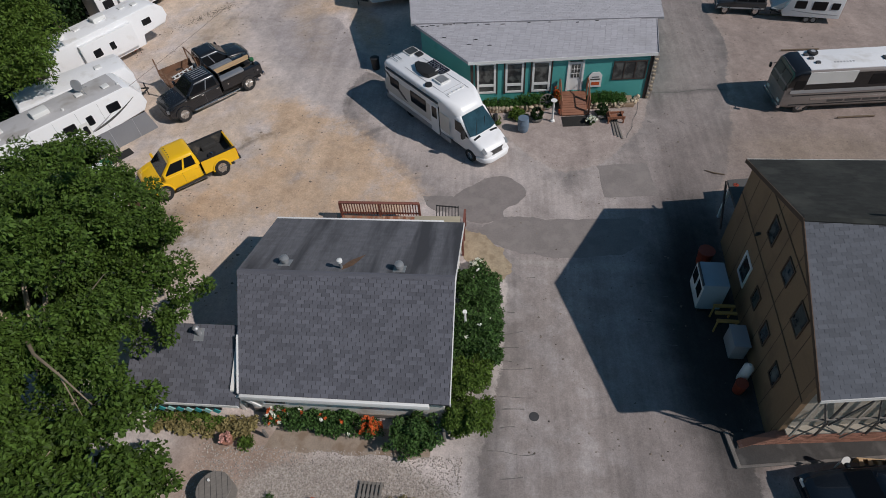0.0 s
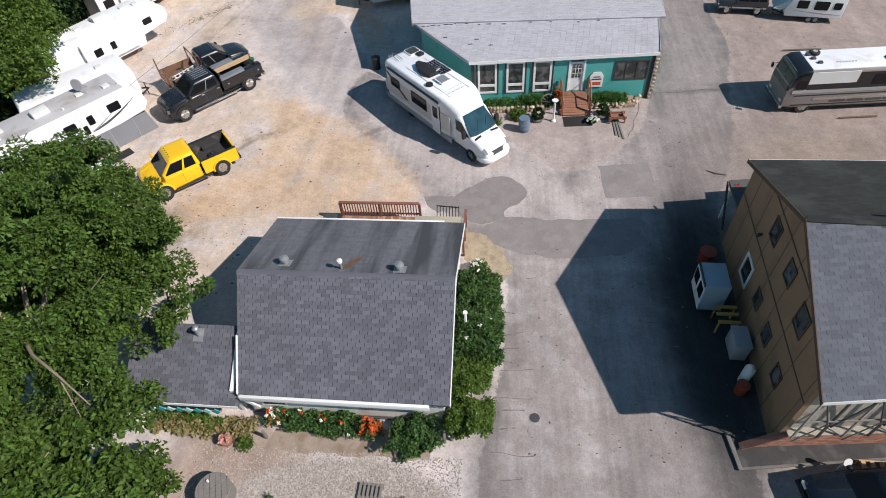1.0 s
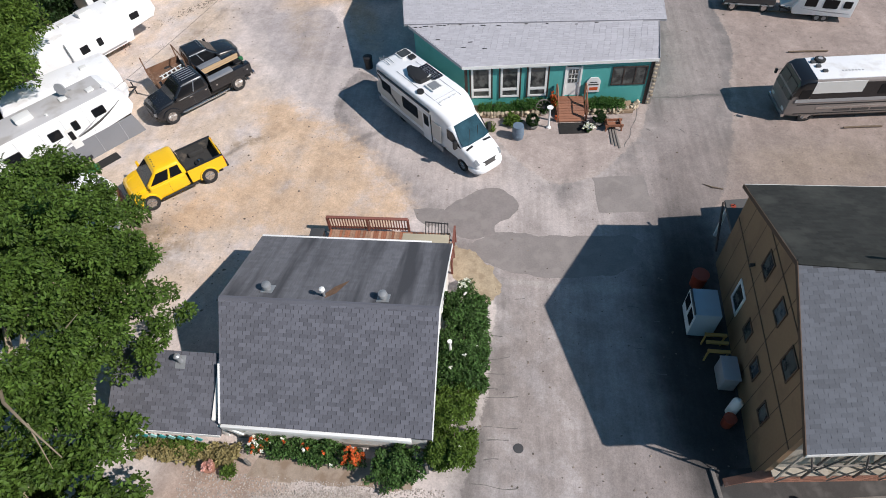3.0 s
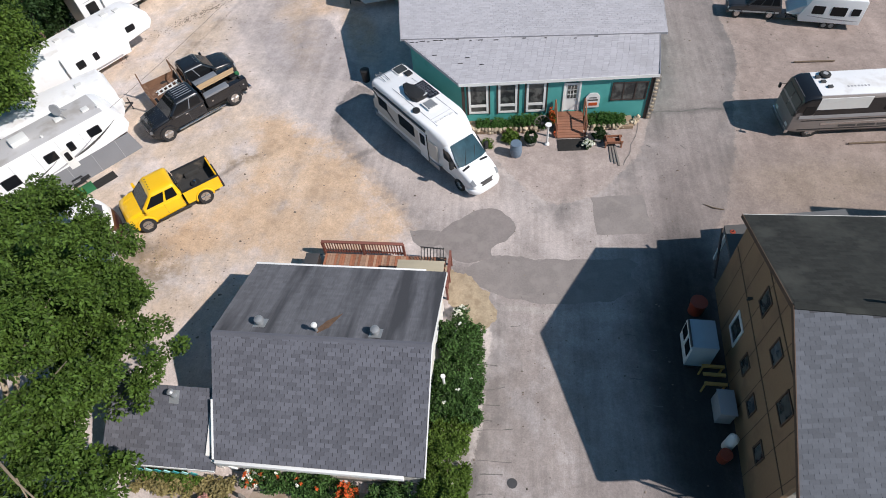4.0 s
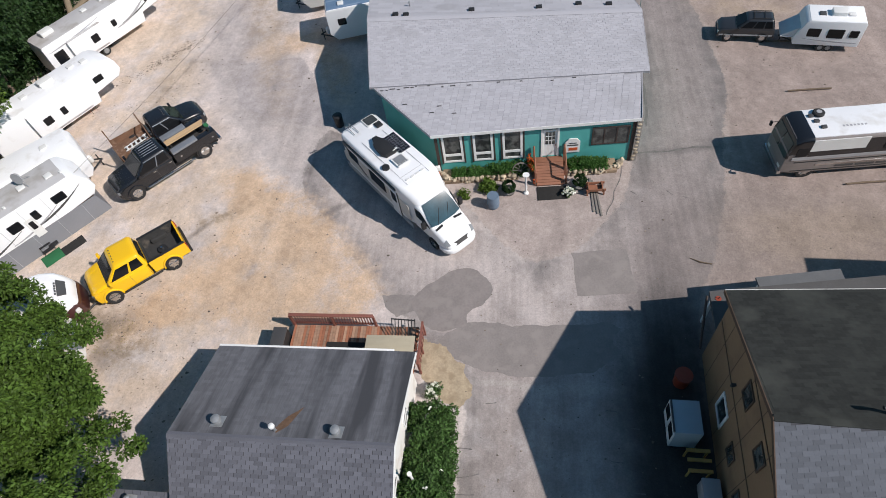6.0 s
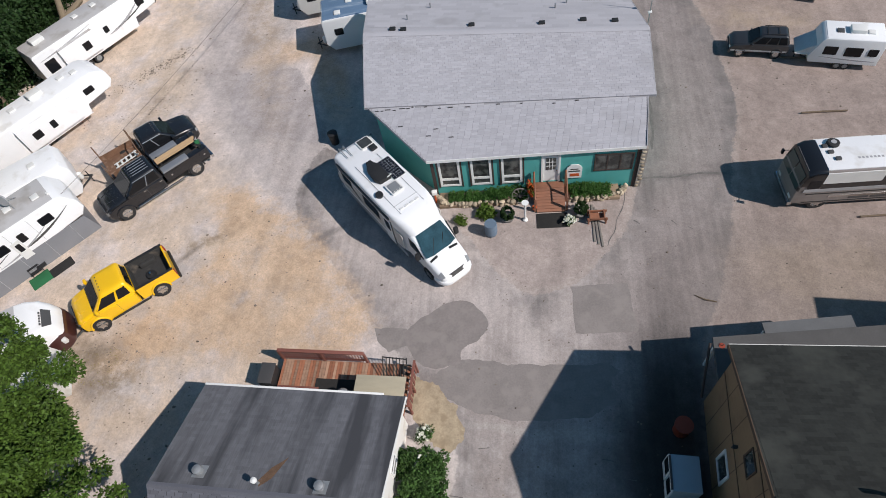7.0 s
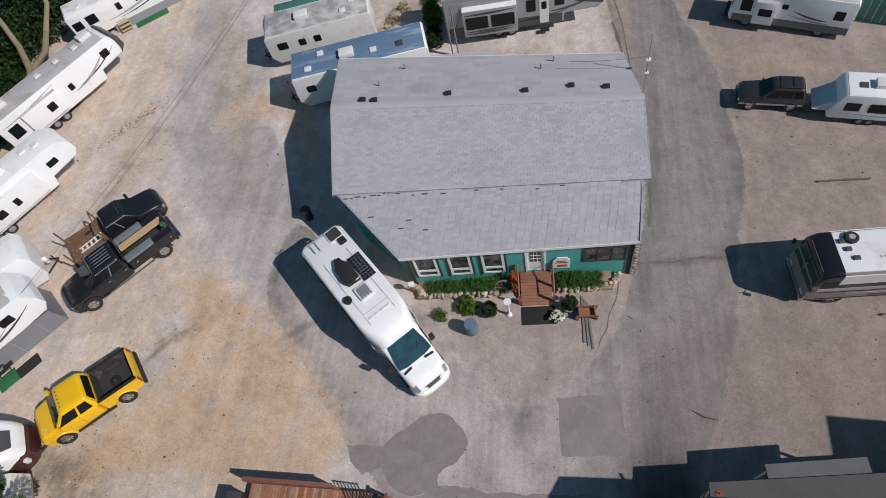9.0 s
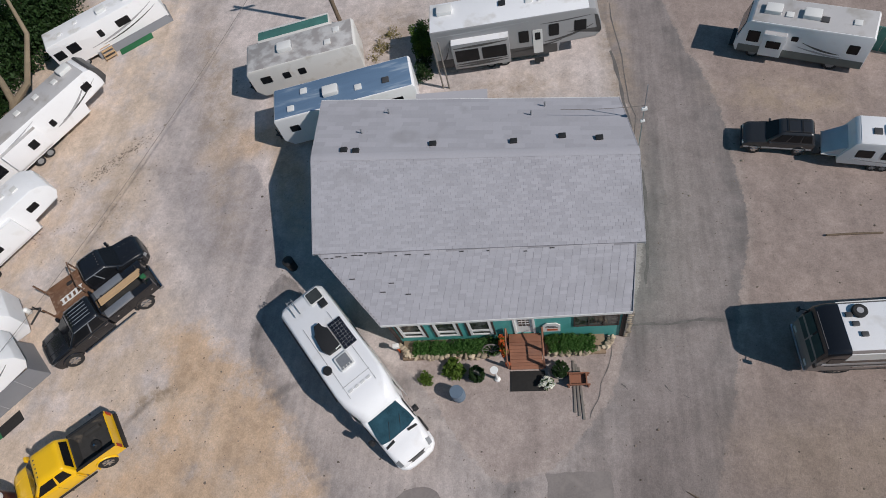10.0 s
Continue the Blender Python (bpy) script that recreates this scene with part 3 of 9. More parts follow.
# the asphalt: east road and forecourt, running south between the buildings
ROAD = [(21.0, 90), (21.0, 53.4), (21.5, 47.5), (21.6, 44.2), (21.2, 40.6), (20.8, 37.4), (19.2, 33.6), (17.8, 29.7), (16.2, 26.4), (14.6, 24), (13, 19), (10.5, 10), (9.5, -5), (-1, -5), (0.4, 8), (0.9, 11.3), (1.4, 13.3), (2.5, 16.2), (3.0, 18.6), (3.5, 20.5), (2.6, 23), (1.4, 25), (0.1, 27), (-1.1, 29), (-2.7, 32), (-4.1, 34.8), (-3.6, 37.5), (-2.4, 39), (0, 36), (2.2, 34), (4.4, 32.3), (5.7, 30), (6.8, 28.2), (8, 27.4), (9.6, 27.7), (11.4, 28.9), (13, 30.6), (13.9, 32.5), (15.5, 36.0), (16.5, 40.4), (16.8, 43), (17.2, 48.6), (17.2, 54.4), (17.2, 90)]
# the older lane past the office's west end
LANE = [(-3.0, 34), (-5.6, 36.2), (-7.5, 39.3), (-9.9, 43.8), (-11.4, 49), (-11.4, 57), (-11.2, 67), (-11, 90), (-8, 90), (-8.6, 62), (-8.8, 53), (-6.4, 48.6), (-5, 47), (-4, 45), (-3.2, 42.5), (-2.6, 39.2)]
SAND = [(-8.2, 36.6), (-6, 35.1), (-3.2, 32.2), (-1.6, 29.4), (-0.5, 27.4), (-1, 26.4), (-3, 26), (-6, 26.6), (-9, 27.2), (-12, 26.6), (-13, 27.4), (-11, 28.9), (-8.8, 30.6), (-7.9, 33)]
PATCH = [(-8.6, 47), (-5.9, 47), (-4.5, 46.5), (-3.3, 42.8), (-2.7, 39.3), (-8.6, 42.6)]
EAST = [(19.5, 90), (19.6, 45), (18, 34), (15.5, 28), (13, 22), (14, 10), (90, 10), (90, 90)]
DARK = [(23, 90), (23, 40), (19, 24), (12, 8), (12, -6), (6.5, -6), (7, 12), (10, 23), (13, 30), (17, 42), (17, 90)]
WEST = [(-5, 24), (-22, 22), (-30, 40), (-30, 90), (-9, 90), (-12, 50), (-8, 37), (-2, 30)]
gx = [-450, -200, -90, -50, -35, *np.arange(-28, 34, 0.35).tolist(), 36, 45, 70, 120, 220, 450]
gy = [-450, -200, -60, -20, 0, *np.arange(4, 70, 0.35).tolist(), 75, 85, 110, 160, 260, 450]
XY = np.array([(x, y) for y in gy for x in gx])
W_ = len(gx)
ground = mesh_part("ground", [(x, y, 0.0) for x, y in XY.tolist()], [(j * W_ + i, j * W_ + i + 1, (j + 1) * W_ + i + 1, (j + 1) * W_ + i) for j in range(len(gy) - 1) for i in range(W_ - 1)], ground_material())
for key, line in (("road_edge", spline(ROAD)), ("lane_edge", spline(LANE)), ("sand_edge", spline(SAND)), ("patch_edge", spline(PATCH, 2)), ("east_edge", spline(EAST)), ("dark_edge", spline(DARK, 3)), ("west_edge", spline(WEST, 3))):
    at_ = ground.data.attributes.new(key, "FLOAT", "POINT")
    at_.data.foreach_set("value", edge_distance(XY, line).astype(np.float32))
tagged(ground, "pale gravel ground with worn asphalt lanes and sandy patches", "ground", kind="structure")
PATCH_NEW = shade("newer smooth asphalt patch", (0.236, 0.207, 0.195), 0.9, var=0.22, scale=1.1, fine=9, bump=0.004, stain=(0.265, 0.235, 0.218), stain_at=0.56, stain_scale=1.6)
PATCH_OLD = shade("older asphalt repair", (0.24, 0.213, 0.2), 0.9, var=0.22, scale=1.0, fine=12, bump=0.004, stain=(0.275, 0.245, 0.227), stain_at=0.58, stain_scale=1.6)
STRAW = shade("straw-coloured sand spill", (0.4, 0.32, 0.22), 0.95, var=0.34, scale=1.6, fine=12, bump=0.02, stain=(0.31, 0.24, 0.16), stain_at=0.56, stain_scale=2.2)
sheet("asphalt_patch", [(1.65, 26.23), (2.64, 27.12), (4.13, 27.64), (5.1, 27.12), (5.49, 26.17), (4.99, 25.49), (4.19, 25.1), (3.89, 24.42), (2.61, 24.41), (1.98, 25.02)], 0.006, PATCH_NEW, "rounded patch of smooth dark asphalt", "asphalt", 0.1, 2)
sheet("asphalt_patch", [(2.5, 23.8), (3.98, 24.55), (5.16, 24.39), (6.28, 24.1), (8.56, 23.79), (10.0, 23.65), (10.7, 23.3), (10.3, 22.6), (10.5, 22.1), (9.7, 21.55), (8.4, 21.4), (7.0, 21.45), (4.84, 22.0), (3.08, 23.0)], 0.005, PATCH_OLD, "long strip of repaired asphalt", "asphalt", 0.13, 5)
sheet("asphalt_patch", [(9.58, 27.57), (10.9, 27.5), (12.18, 27.35), (12.12, 26.1), (12.05, 24.93), (10.7, 25.0), (9.35, 25.18), (9.45, 26.4)], 0.005, PATCH_OLD, "square of repaired asphalt", "asphalt", 0.07, 8, True)
sheet("sand_spill", [(1.75, 24.3), (2.4, 23.9), (3.3, 23.0), (3.9, 22.0), (3.6, 20.9), (2.8, 20.6), (2.1, 21.6), (1.75, 22.9)], 0.012, STRAW, "straw-coloured sand spilled beside the hedge", "sand", 0.32, 11)
sheet("asphalt_patch", [(0.19, 26.8), (1.69, 26.52), (1.75, 25.65), (0.85, 25.5), (0.28, 26.1)], 0.004, PATCH_OLD, "faint small asphalt repair beside the deck", "asphalt", 0.1, 14, True)
CRACK = shade("tarry crack", (0.15, 0.138, 0.13), 0.9, var=0.4, scale=3)


def crack(pts, seed, w=0.03):
    bm = fresh()
    line = []
    for a, b in zip(pts, pts[1:]):
        for k in range(8):
            p = Vector(a).lerp(Vector(b), k / 8)
            q = Vector((p.x, p.y, seed * 3.3))
            line.append(p + Vector((noise.noise(q * 0.9), noise.noise(q * 0.9 + Vector((5, 5, 5))))) * 0.22)
    rows = []
    for i, p in enumerate(line):
        d = (line[min(i + 1, len(line) - 1)] - line[max(0, i - 1)]).normalized()
        k = 0.55 * w * (0.4 + abs(noise.noise(Vector((i * 0.4, seed, 0)))) * 1.6)
        rows.append((bm.verts.new((p.x - d.y * k, p.y + d.x * k, 0.009)), bm.verts.new((p.x + d.y * k, p.y - d.x * k, 0.009))))
    for a, b in zip(rows, rows[1:]):
        bm.faces.new((a[0], a[1], b[1], b[0]))
    tagged(part("crack", bm, CRACK), "dark crack in the asphalt", "crack", kind="structure")


crack([(17.9, 54), (17.3, 45), (16.0, 39), (14.4, 34)], 1, 0.06)
crack([(15.6, 35.2), (16.6, 39.5), (17.0, 44.5), (17.2, 51.0)], 21, 0.22)
crack([(13.7, 33.2), (12.8, 31.2), (11.6, 29.3)], 2, 0.05)
crack([(14.1, 33.4), (16.6, 33.2), (19.0, 33.0)], 3, 0.16)
crack([(13.33, 30.82), (13.54, 30.5)], 31, 0.06)
crack([(15.15, 30.48), (15.45, 30.14)], 32, 0.05)
crack([(15.77, 30.08), (15.92, 29.84)], 33, 0.05)
crack([(16.95, 29.11), (17.06, 28.95)], 34, 0.05)
crack([(17.32, 39.53), (17.65, 39.28)], 35, 0.05)
crack([(2.6, 17.9), (3.8, 17.7)], 5, 0.045)
crack([(2.4, 16.2), (3.9, 16.1)], 6, 0.045)
crack([(2.1, 15.0), (3.6, 14.9)], 7, 0.045)
crack([(1.4, 12.9), (3.4, 12.5)], 8, 0.045)
for k, (x, y, l) in enumerate(((3.0, 18.9, 0.7), (2.7, 17.2, 0.8), (2.5, 16.6, 0.5), (2.3, 14.5, 0.9), (2.0, 13.7, 0.6), (1.7, 11.9, 0.9), (4.4, 20.6, 0.5), (9.2, 19.6, 0.6), (9.0, 17.6, 0.5), (9.5, 18.8, 0.9), (9.3, 16.4, 0.7))):
    crack([(x, y), (x + l, y - 0.12 * l)], 50 + k, 0.05)


# ---- buildings ----
BRICK_DARK = shade("mortar", (0.3, 0.27, 0.24), 0.95)
# stained concrete, its base halved again for the shade over the walkway
DARK_CONCRETE = shade("stained concrete with shade in its colour", (0.055, 0.052, 0.05), 0.9, var=0.3, scale=1.2, bump=0.003, stain=(0.1, 0.095, 0.09), stain_at=0.58, stain_scale=1.4)

def gable_wall(name, parent, x, thick, outline, material, label=""):
    return part(name, prism(fresh(), [(x, y, z) for y, z in outline], (thick, 0, 0)), material, parent, label)


def slab(name, parent, pts, material, thick=0.12, label=""):
    return part(name, prism(fresh(), pts, (0, 0, -thick)), material, parent, label)


def wall_window(parent, axis, at, a0, a1, z0, z1, out, frame_material, bars=0, frame_w=0.07, rail=None, glass=None):
    """A window in a wall. axis 'x': the wall runs along x at y = at, and out is -1 or 1."""
    def put(u0, u1, d0, d1, q0, q1, bm=None):
        lo, hi = sorted((at + out * d0, at + out * d1))
        return box(bm or fresh(), u0, u1, lo, hi, q0, q1) if axis == "x" else box(bm or fresh(), lo, hi, u0, u1, q0, q1)
    bm = fresh()
    for u0, u1, q0, q1 in ((a0, a1, z0, z0 + frame_w), (a0, a1, z1 - frame_w, z1), (a0, a0 + frame_w, z0 + frame_w, z1 - frame_w), (a1 - frame_w, a1, z0 + frame_w, z1 - frame_w)):
        put(u0, u1, -0.04, 0.045, q0, q1, bm)
    w = part("window", bm, frame_material, parent)
    for k in range(bars):
        c = a0 + (a1 - a0) * (k + 1) / (bars + 1)
        part("mullion", put(c - frame_w / 2, c + frame_w / 2, -0.03, 0.035, z0 + frame_w, z1 - frame_w), frame_material, w)
    if rail:
        part("meeting_rail", put(a0 + frame_w, a1 - frame_w, -0.03, 0.038, rail - frame_w * 0.7, rail + frame_w * 0.7), frame_material, w)
    part("pane", put(a0 + frame_w * 0.6, a1 - frame_w * 0.6, -0.03, 0.012, z0 + frame_w * 0.6, z1 - frame_w * 0.6), glass or GLASS, w)
    return w


def cottage():
    h = thing("cottage", 0.25, 14.05, -10.8, "white cottage with a dark shingled gable roof and lean-to", "house")
    zf, zr, zb, yr, D, W = 1.68, 3.9, 2.33, 4.12, 8.45, 8.6
    east = [(0.14, 0), (D - 0.4, 0), (D - 0.4, zb - 0.02), (yr, zr - 0.16), (0.14, zf - 0.06)]
    gable_wall("wall", h, -0.4, 0.15, east, WHITE_WALL)
    gable_wall("wall", h, -W + 0.25, 0.15, east, WHITE_WALL)
    part("wall", box(fresh(), -W + 0.8, -0.4, 0.14, 0.29, 0, zf - 0.02), WHITE_WALL, h)
    part("wall", box(fresh(), -W + 0.4, -0.4, D - 0.55, D - 0.4, 0, zb - 0.06), WHITE_WALL, h)
    f = slab("roof", h, [(-W + 0.65, 0, zf), (0, 0, zf), (0, yr, zr), (-W, yr, zr)], ROOF_BASE, 0.1, "charcoal shingled front slope")
    rear = slab("roof", h, [(-W, yr, zr + 0.002), (0, yr, zr + 0.002), (0, D, zb), (-W, D, zb)], SHINGLE_SMOOTH, 0.1, "streaked grey rear roof slope")
    s1 = Vector((0, yr, zr - zf)).normalized()
    n1 = math.hypot(yr, zr - zf)
    shingles("shingles", f, (-W, 0, zf), (1, 0, 0), s1, lambda v: (0.65 * (1 - v / n1), W), int(n1 / 0.15), SHINGLE_DARK, pieces=lambda u, v: u > 4.6 and v < 3.45, seed=5)
    fall = Vector((0, yr - D, zr - zb)).normalized()
    shingles("shingles", rear, (0, D, zb), (-1, 0, 0), fall, lambda v: (0, W), int(math.hypot(D - yr, zr - zb) / 0.15), SHINGLE_SMOOTH, tab=0.33, course=0.15, lift=0.006, seed=6, gap=0.003)
    bm = fresh()
    prism(bm, [(-W, yr - 0.12, zr - 0.055), (-W, yr, zr + 0.022), (-W, yr + 0.12, zr - 0.03), (-W, yr, zr - 0.06)], (W, 0, 0))
    part("ridge_cap", bm, SHINGLE_DARK, h)
    for a, b in (((0, zf), (yr, zr)), ((yr, zr), (D, zb))):
        part("barge_board", prism(fresh(), [(0.0, a[0], a[1] - 0.01), (0.0, b[0], b[1] - 0.01), (0.0, b[0], b[1] - 0.17), (0.0, a[0], a[1] - 0.17)], (0.03, 0, 0)), WHITE_PAINT, h)
    k = 1.9 / yr
    part("barge_board", prism(fresh(), [(-W + 0.6, 0, zf + 0.05), (-W + 0.6 - 0.65 * k, 1.9, zf + k * (zr - zf) + 0.05), (-W + 0.6 - 0.65 * k, 1.9, zf + k * (zr - zf) - 0.16), (-W + 0.6, 0, zf - 0.2)], (0.07, 0, 0)), WHITE_PAINT, h, "white board against the lean-to roof")
    part("fascia", box(fresh(), -W + 0.68, -0.75, -0.12, 0.0, zf - 0.28, zf - 0.01, 0.02), WHITE_PAINT, h, "white gutter")
    part("fascia", box(fresh(), -W, -0.9, D, D + 0.09, zb - 0.1, zb + 0.02, 0.01), WHITE_PAINT, h, "white gutter")
    part("baseboard", box(fresh(), -W + 0.8, -0.4, 0.1, 0.14, 0, 0.3), GREY_WOOD, h)
    for y0, z0, z1 in ((2.9, 1.25, 2.15), (5.6, 1.2, 2.0)):
        wall_window(h, "y", -0.25, y0, y0 + 0.75, z0, z1, 1, WHITE_PAINT, rail=(z0 + z1) / 2)
    wall_window(h, "x", 0.14, -7.3, -6.3, 0.7, 1.45, -1, WHITE_PAINT)
    # lean-to
    sl = (zr - zf) / yr
    x0, x1, y0, y1, dz = -12.6, -W + 0.62, -0.3, 2.35, -0.25
    z0, z1 = zf + dz + sl * y0, zf + dz + sl * y1
    e = slab("lean_to_roof", h, [(x0, y0, z0), (x1, y0, z0), (x1, y1, z1), (x0, y1, z1)], ROOF_BASE, 0.1)
    shingles("shingles", e, (x0, y0, z0), (1, 0, 0), Vector((0, 1, sl)).normalized(), lambda v: (0, x1 - x0), int(math.hypot(y1 - y0, z1 - z0) / 0.15), SHINGLE_DARK, seed=8)
    part("wall", box(fresh(), x0 + 0.3, x1 - 0.35, 0.2, 0.35, 0, z0 + 0.1), WHITE_WALL, h)
    part("wall", prism(fresh(), [(x0 + 0.3, 0.35, 0), (x0 + 0.3, y1 - 0.2, 0), (x0 + 0.3, y1 - 0.2, z1 - 0.25), (x0 + 0.3, 0.35, z0 + 0.15)], (0.15, 0, 0)), WHITE_WALL, h)
    part("wall", box(fresh(), x0 + 0.45, x1 - 0.35, y1 - 0.35, y1 - 0.2, 0, z1 - 0.22), WHITE_WALL, h)
    part("fascia", box(fresh(), x0, x1 - 0.03, y0 - 0.03, y0, z0 - 0.14, z0 + 0.01), WHITE_PAINT, h)
    for k in range(9):
        c = -11.9 + k * 0.37
        part("diamond_trim", prism(fresh(), [(c - 0.17, y0 - 0.1, z0 - 0.36), (c, y0 - 0.1, z0 - 0.56), (c + 0.17, y0 - 0.1, z0 - 0.36), (c, y0 - 0.1, z0 - 0.16)], (0, 0.03, 0)), (TURQ, PALE_TURQ)[k % 2], h, "turquoise diamond-shaped trim")
    part("gable_brace", prism(fresh(), [(x1 - 0.15, -0.04, zf - 0.2), (x1 + 0.1, -0.04, zf - 0.2), (x1 + 0.65, -0.04, 0.75), (x1 + 0.5, -0.04, 0.75)], (0, 0.06, 0)), WHITE_PAINT, h)
    # things on the roof
    for x, y in ((-6.85, 4.75), (-2.2, 4.55)):
        z = zr - (y - yr) * (zr - zb) / (D - yr)
        bm = fresh()
        cyl(bm, x, y, z - 0.05, z + 0.22, 0.12)
        v = part("roof_vent", bm, STEEL, h, "round galvanised roof vent")
        bm = fresh()
        tube(bm, [(x, y, z + 0.18), (x, y, z + 0.22), (x, y, z + 0.34), (x, y, z + 0.39)], [0.15, 0.19, 0.17, 0.05], 20)
        part("cap", bm, STEEL, v)
        part("flashing", prism(fresh(), [(x - 0.24, y - 0.24, z + 0.1), (x + 0.24, y - 0.24, z + 0.1), (x + 0.24, y + 0.24, z - 0.08), (x - 0.24, y + 0.24, z - 0.08)], (0, 0, 0.012)), STEEL, v)
    y = 4.5
    z = zr - (y - yr) * (zr - zb) / (D - yr)
    bm = fresh()
    cyl(bm, -4.5, y, z - 0.05, z + 0.42, 0.055)
    v = part("flue_pipe", bm, STEEL, h, "pale flue pipe with a rust streak below")
    bm = fresh()
    tube(bm, [(-4.5, y, z + 0.4), (-4.5, y, z + 0.5), (-4.5, y, z + 0.54)], [0.11, 0.11, 0.03], 16)
    part("cap", bm, PALE_TRIM, v)
    sb = -(zr - zb) / (D - yr)
    part("rust_stain", prism(fresh(), [(-4.45, y - 0.12, z - 0.12 * sb + 0.006), (-4.1, y + 0.2, z + 0.2 * sb + 0.006), (-3.75, y + 1.05, z + 1.05 * sb + 0.006), (-4.25, y + 0.6, z + 0.6 * sb + 0.006), (-4.55, y + 0.1, z + 0.1 * sb + 0.006)], (0, 0, 0.003)), RUST_STAIN, h)
    x, y = -9.9, 2.0
    z = zf + dz + sl * y
    bm = fresh()
    cyl(bm, x, y, z - 0.1, z + 0.45, 0.09)
    v = part("roof_vent", bm, STEEL, h)
    bm = fresh()
    tube(bm, [(x, y, z + 0.38), (x, y, z + 0.44), (x, y, z + 0.5)], [0.12, 0.13, 0.06], 18)
    part("cap", bm, STEEL, v)
    part("flashing", prism(fresh(), [(x - 0.2, y - 0.25, z - 0.25 * sl + 0.02), (x + 0.2, y - 0.25, z - 0.25 * sl + 0.02), (x + 0.2, y + 0.2, z + 0.2 * sl + 0.02), (x - 0.2, y + 0.2, z + 0.2 * sl + 0.02)], (0, 0, 0.01)), STEEL, v)


TURQ = shade("turquoise paint", (0.03, 0.3, 0.3), 0.6)
PALE_TURQ = shade("pale turquoise paint", (0.3, 0.58, 0.55), 0.6)
RUST_STAIN = shade("rust streak", (0.13, 0.075, 0.045), 0.9, var=0.4, scale=5)
cottage()


def deck():
    d = thing("deck", 0.08, 14.3, -10.5, "red-brown wooden deck with slatted railing behind the cottage", "deck")
    x0, x1, y0, y1, z = -6.05, -0.1, 7.95, 10.35, 0.45
    n = 46
    for k in range(n):
        a = x0 + (x1 - x0) * k / n
        part("board", box(fresh(), a + 0.006, a + (x1 - x0) / n - 0.006, y0, y1, z - 0.03, z), DECK_WORN if k % 7 in (1, 2, 5) or k % 11 == 3 else RED_WOOD, d)
    bm = fresh()
    for x in (x0 + 0.1, -3.3, x1 - 0.1):
        for y in (y0 + 0.1, y1 - 0.1):
            box(bm, x - 0.05, x + 0.05, y - 0.05, y + 0.05, 0, z - 0.03)
    box(bm, x0, x1, y1 - 0.04, y1, z - 0.2, z - 0.03)
    box(bm, x0, x0 + 0.04, y0, y1 - 0.04, z - 0.2, z - 0.03)
    part("frame", bm, RAIL_WOOD, d)
    # slatted rail at the back, leaning benches
    r = part("railing", box(fresh(), -6.1, -2.1, y1 - 0.02, y1 + 0.14, 1.28, 1.33, 0.01), RAIL_WOOD, d)
    part("lower_rail", box(fresh(), -6.05, -2.1, y1 + 0.02, y1 + 0.07, 0.58, 0.66), RAIL_WOOD, r)
    for k in range(30):
        x = -6.0 + k * 0.132
        part("baluster", box(fresh(), x, x + 0.045, y1 + 0.01, y1 + 0.05, 0.5, 1.28), RAIL_WOOD, r)
    for x in (-6.05, -4.1, -2.1):
        part("post", box(fresh(), x - 0.05, x + 0.05, y1 - 0.03, y1 + 0.07, 0, 1.3), RAIL_WOOD, r)
    # red side rail by the steps
    q = part("side_rail", prism(fresh(), [(0.1, 8.2, 1.2), (0.1, 10.3, 1.1), (0.1, 10.3, 1.04), (0.1, 8.2, 1.14)], (0.1, 0, 0)), RAIL_WOOD, d)
    for y in (8.3, 9.25, 10.2):
        part("post", box(fresh(), 0.1, 0.19, y - 0.045, y + 0.045, 0, 1.08), RAIL_WOOD, q)
    for k in range(7):
        y = 8.4 + k * 0.26
        part("slat", box(fresh(), 0.13, 0.16, y, y + 0.15, 0.3, 1.02), RAIL_WOOD, q)
    # black metal stair rail
    g = part("stair_rail", tube(fresh(), [(-1.25, 10.3, 1.3), (-0.15, 10.25, 1.25)], 0.03), BLACK, d)
    part("lower_rail", tube(fresh(), [(-1.25, 9.55, 0.62), (-0.15, 9.5, 0.6)], 0.025), BLACK, g)
    for k in range(8):
        part("bar", tube(fresh(), [(-1.22 + k * 0.15, 10.3, 1.29), (-1.2 + k * 0.15, 9.54, 0.61)], 0.022), BLACK, g)
    # pale porch awning
    a = part("awning", box(fresh(), -2.15, 0.0, 7.95, 9.35, 1.5, 1.56, 0.01), AWN, d, "pale weathered plywood awning panel")
    for x in (-2.05, -0.1):
        part("post", box(fresh(), x - 0.04, x + 0.04, 9.22, 9.3, 0.45, 1.5), RAIL_WOOD, a)
    tagged(new_mat_on(d, -4.3, -2.3, 8.0, 9.5, z), "", "")


DECK_WORN = shade("deck board worn pale", (0.35, 0.215, 0.145), 0.8, var=0.3, scale=2, jitter=0.3, streak=(2, 6, 6))
AWN = shade("weathered plywood", (0.42, 0.37, 0.27), 0.85, var=0.14, scale=1.5, streak=(1, 4, 4))


def new_mat_on(d, x0, x1, y0, y1, z):
    return part("deck_mat", box(fresh(), x0, x1, y0, y1, z + 0.002, z + 0.02), MAT_BLACK, d, "black outdoor mat")


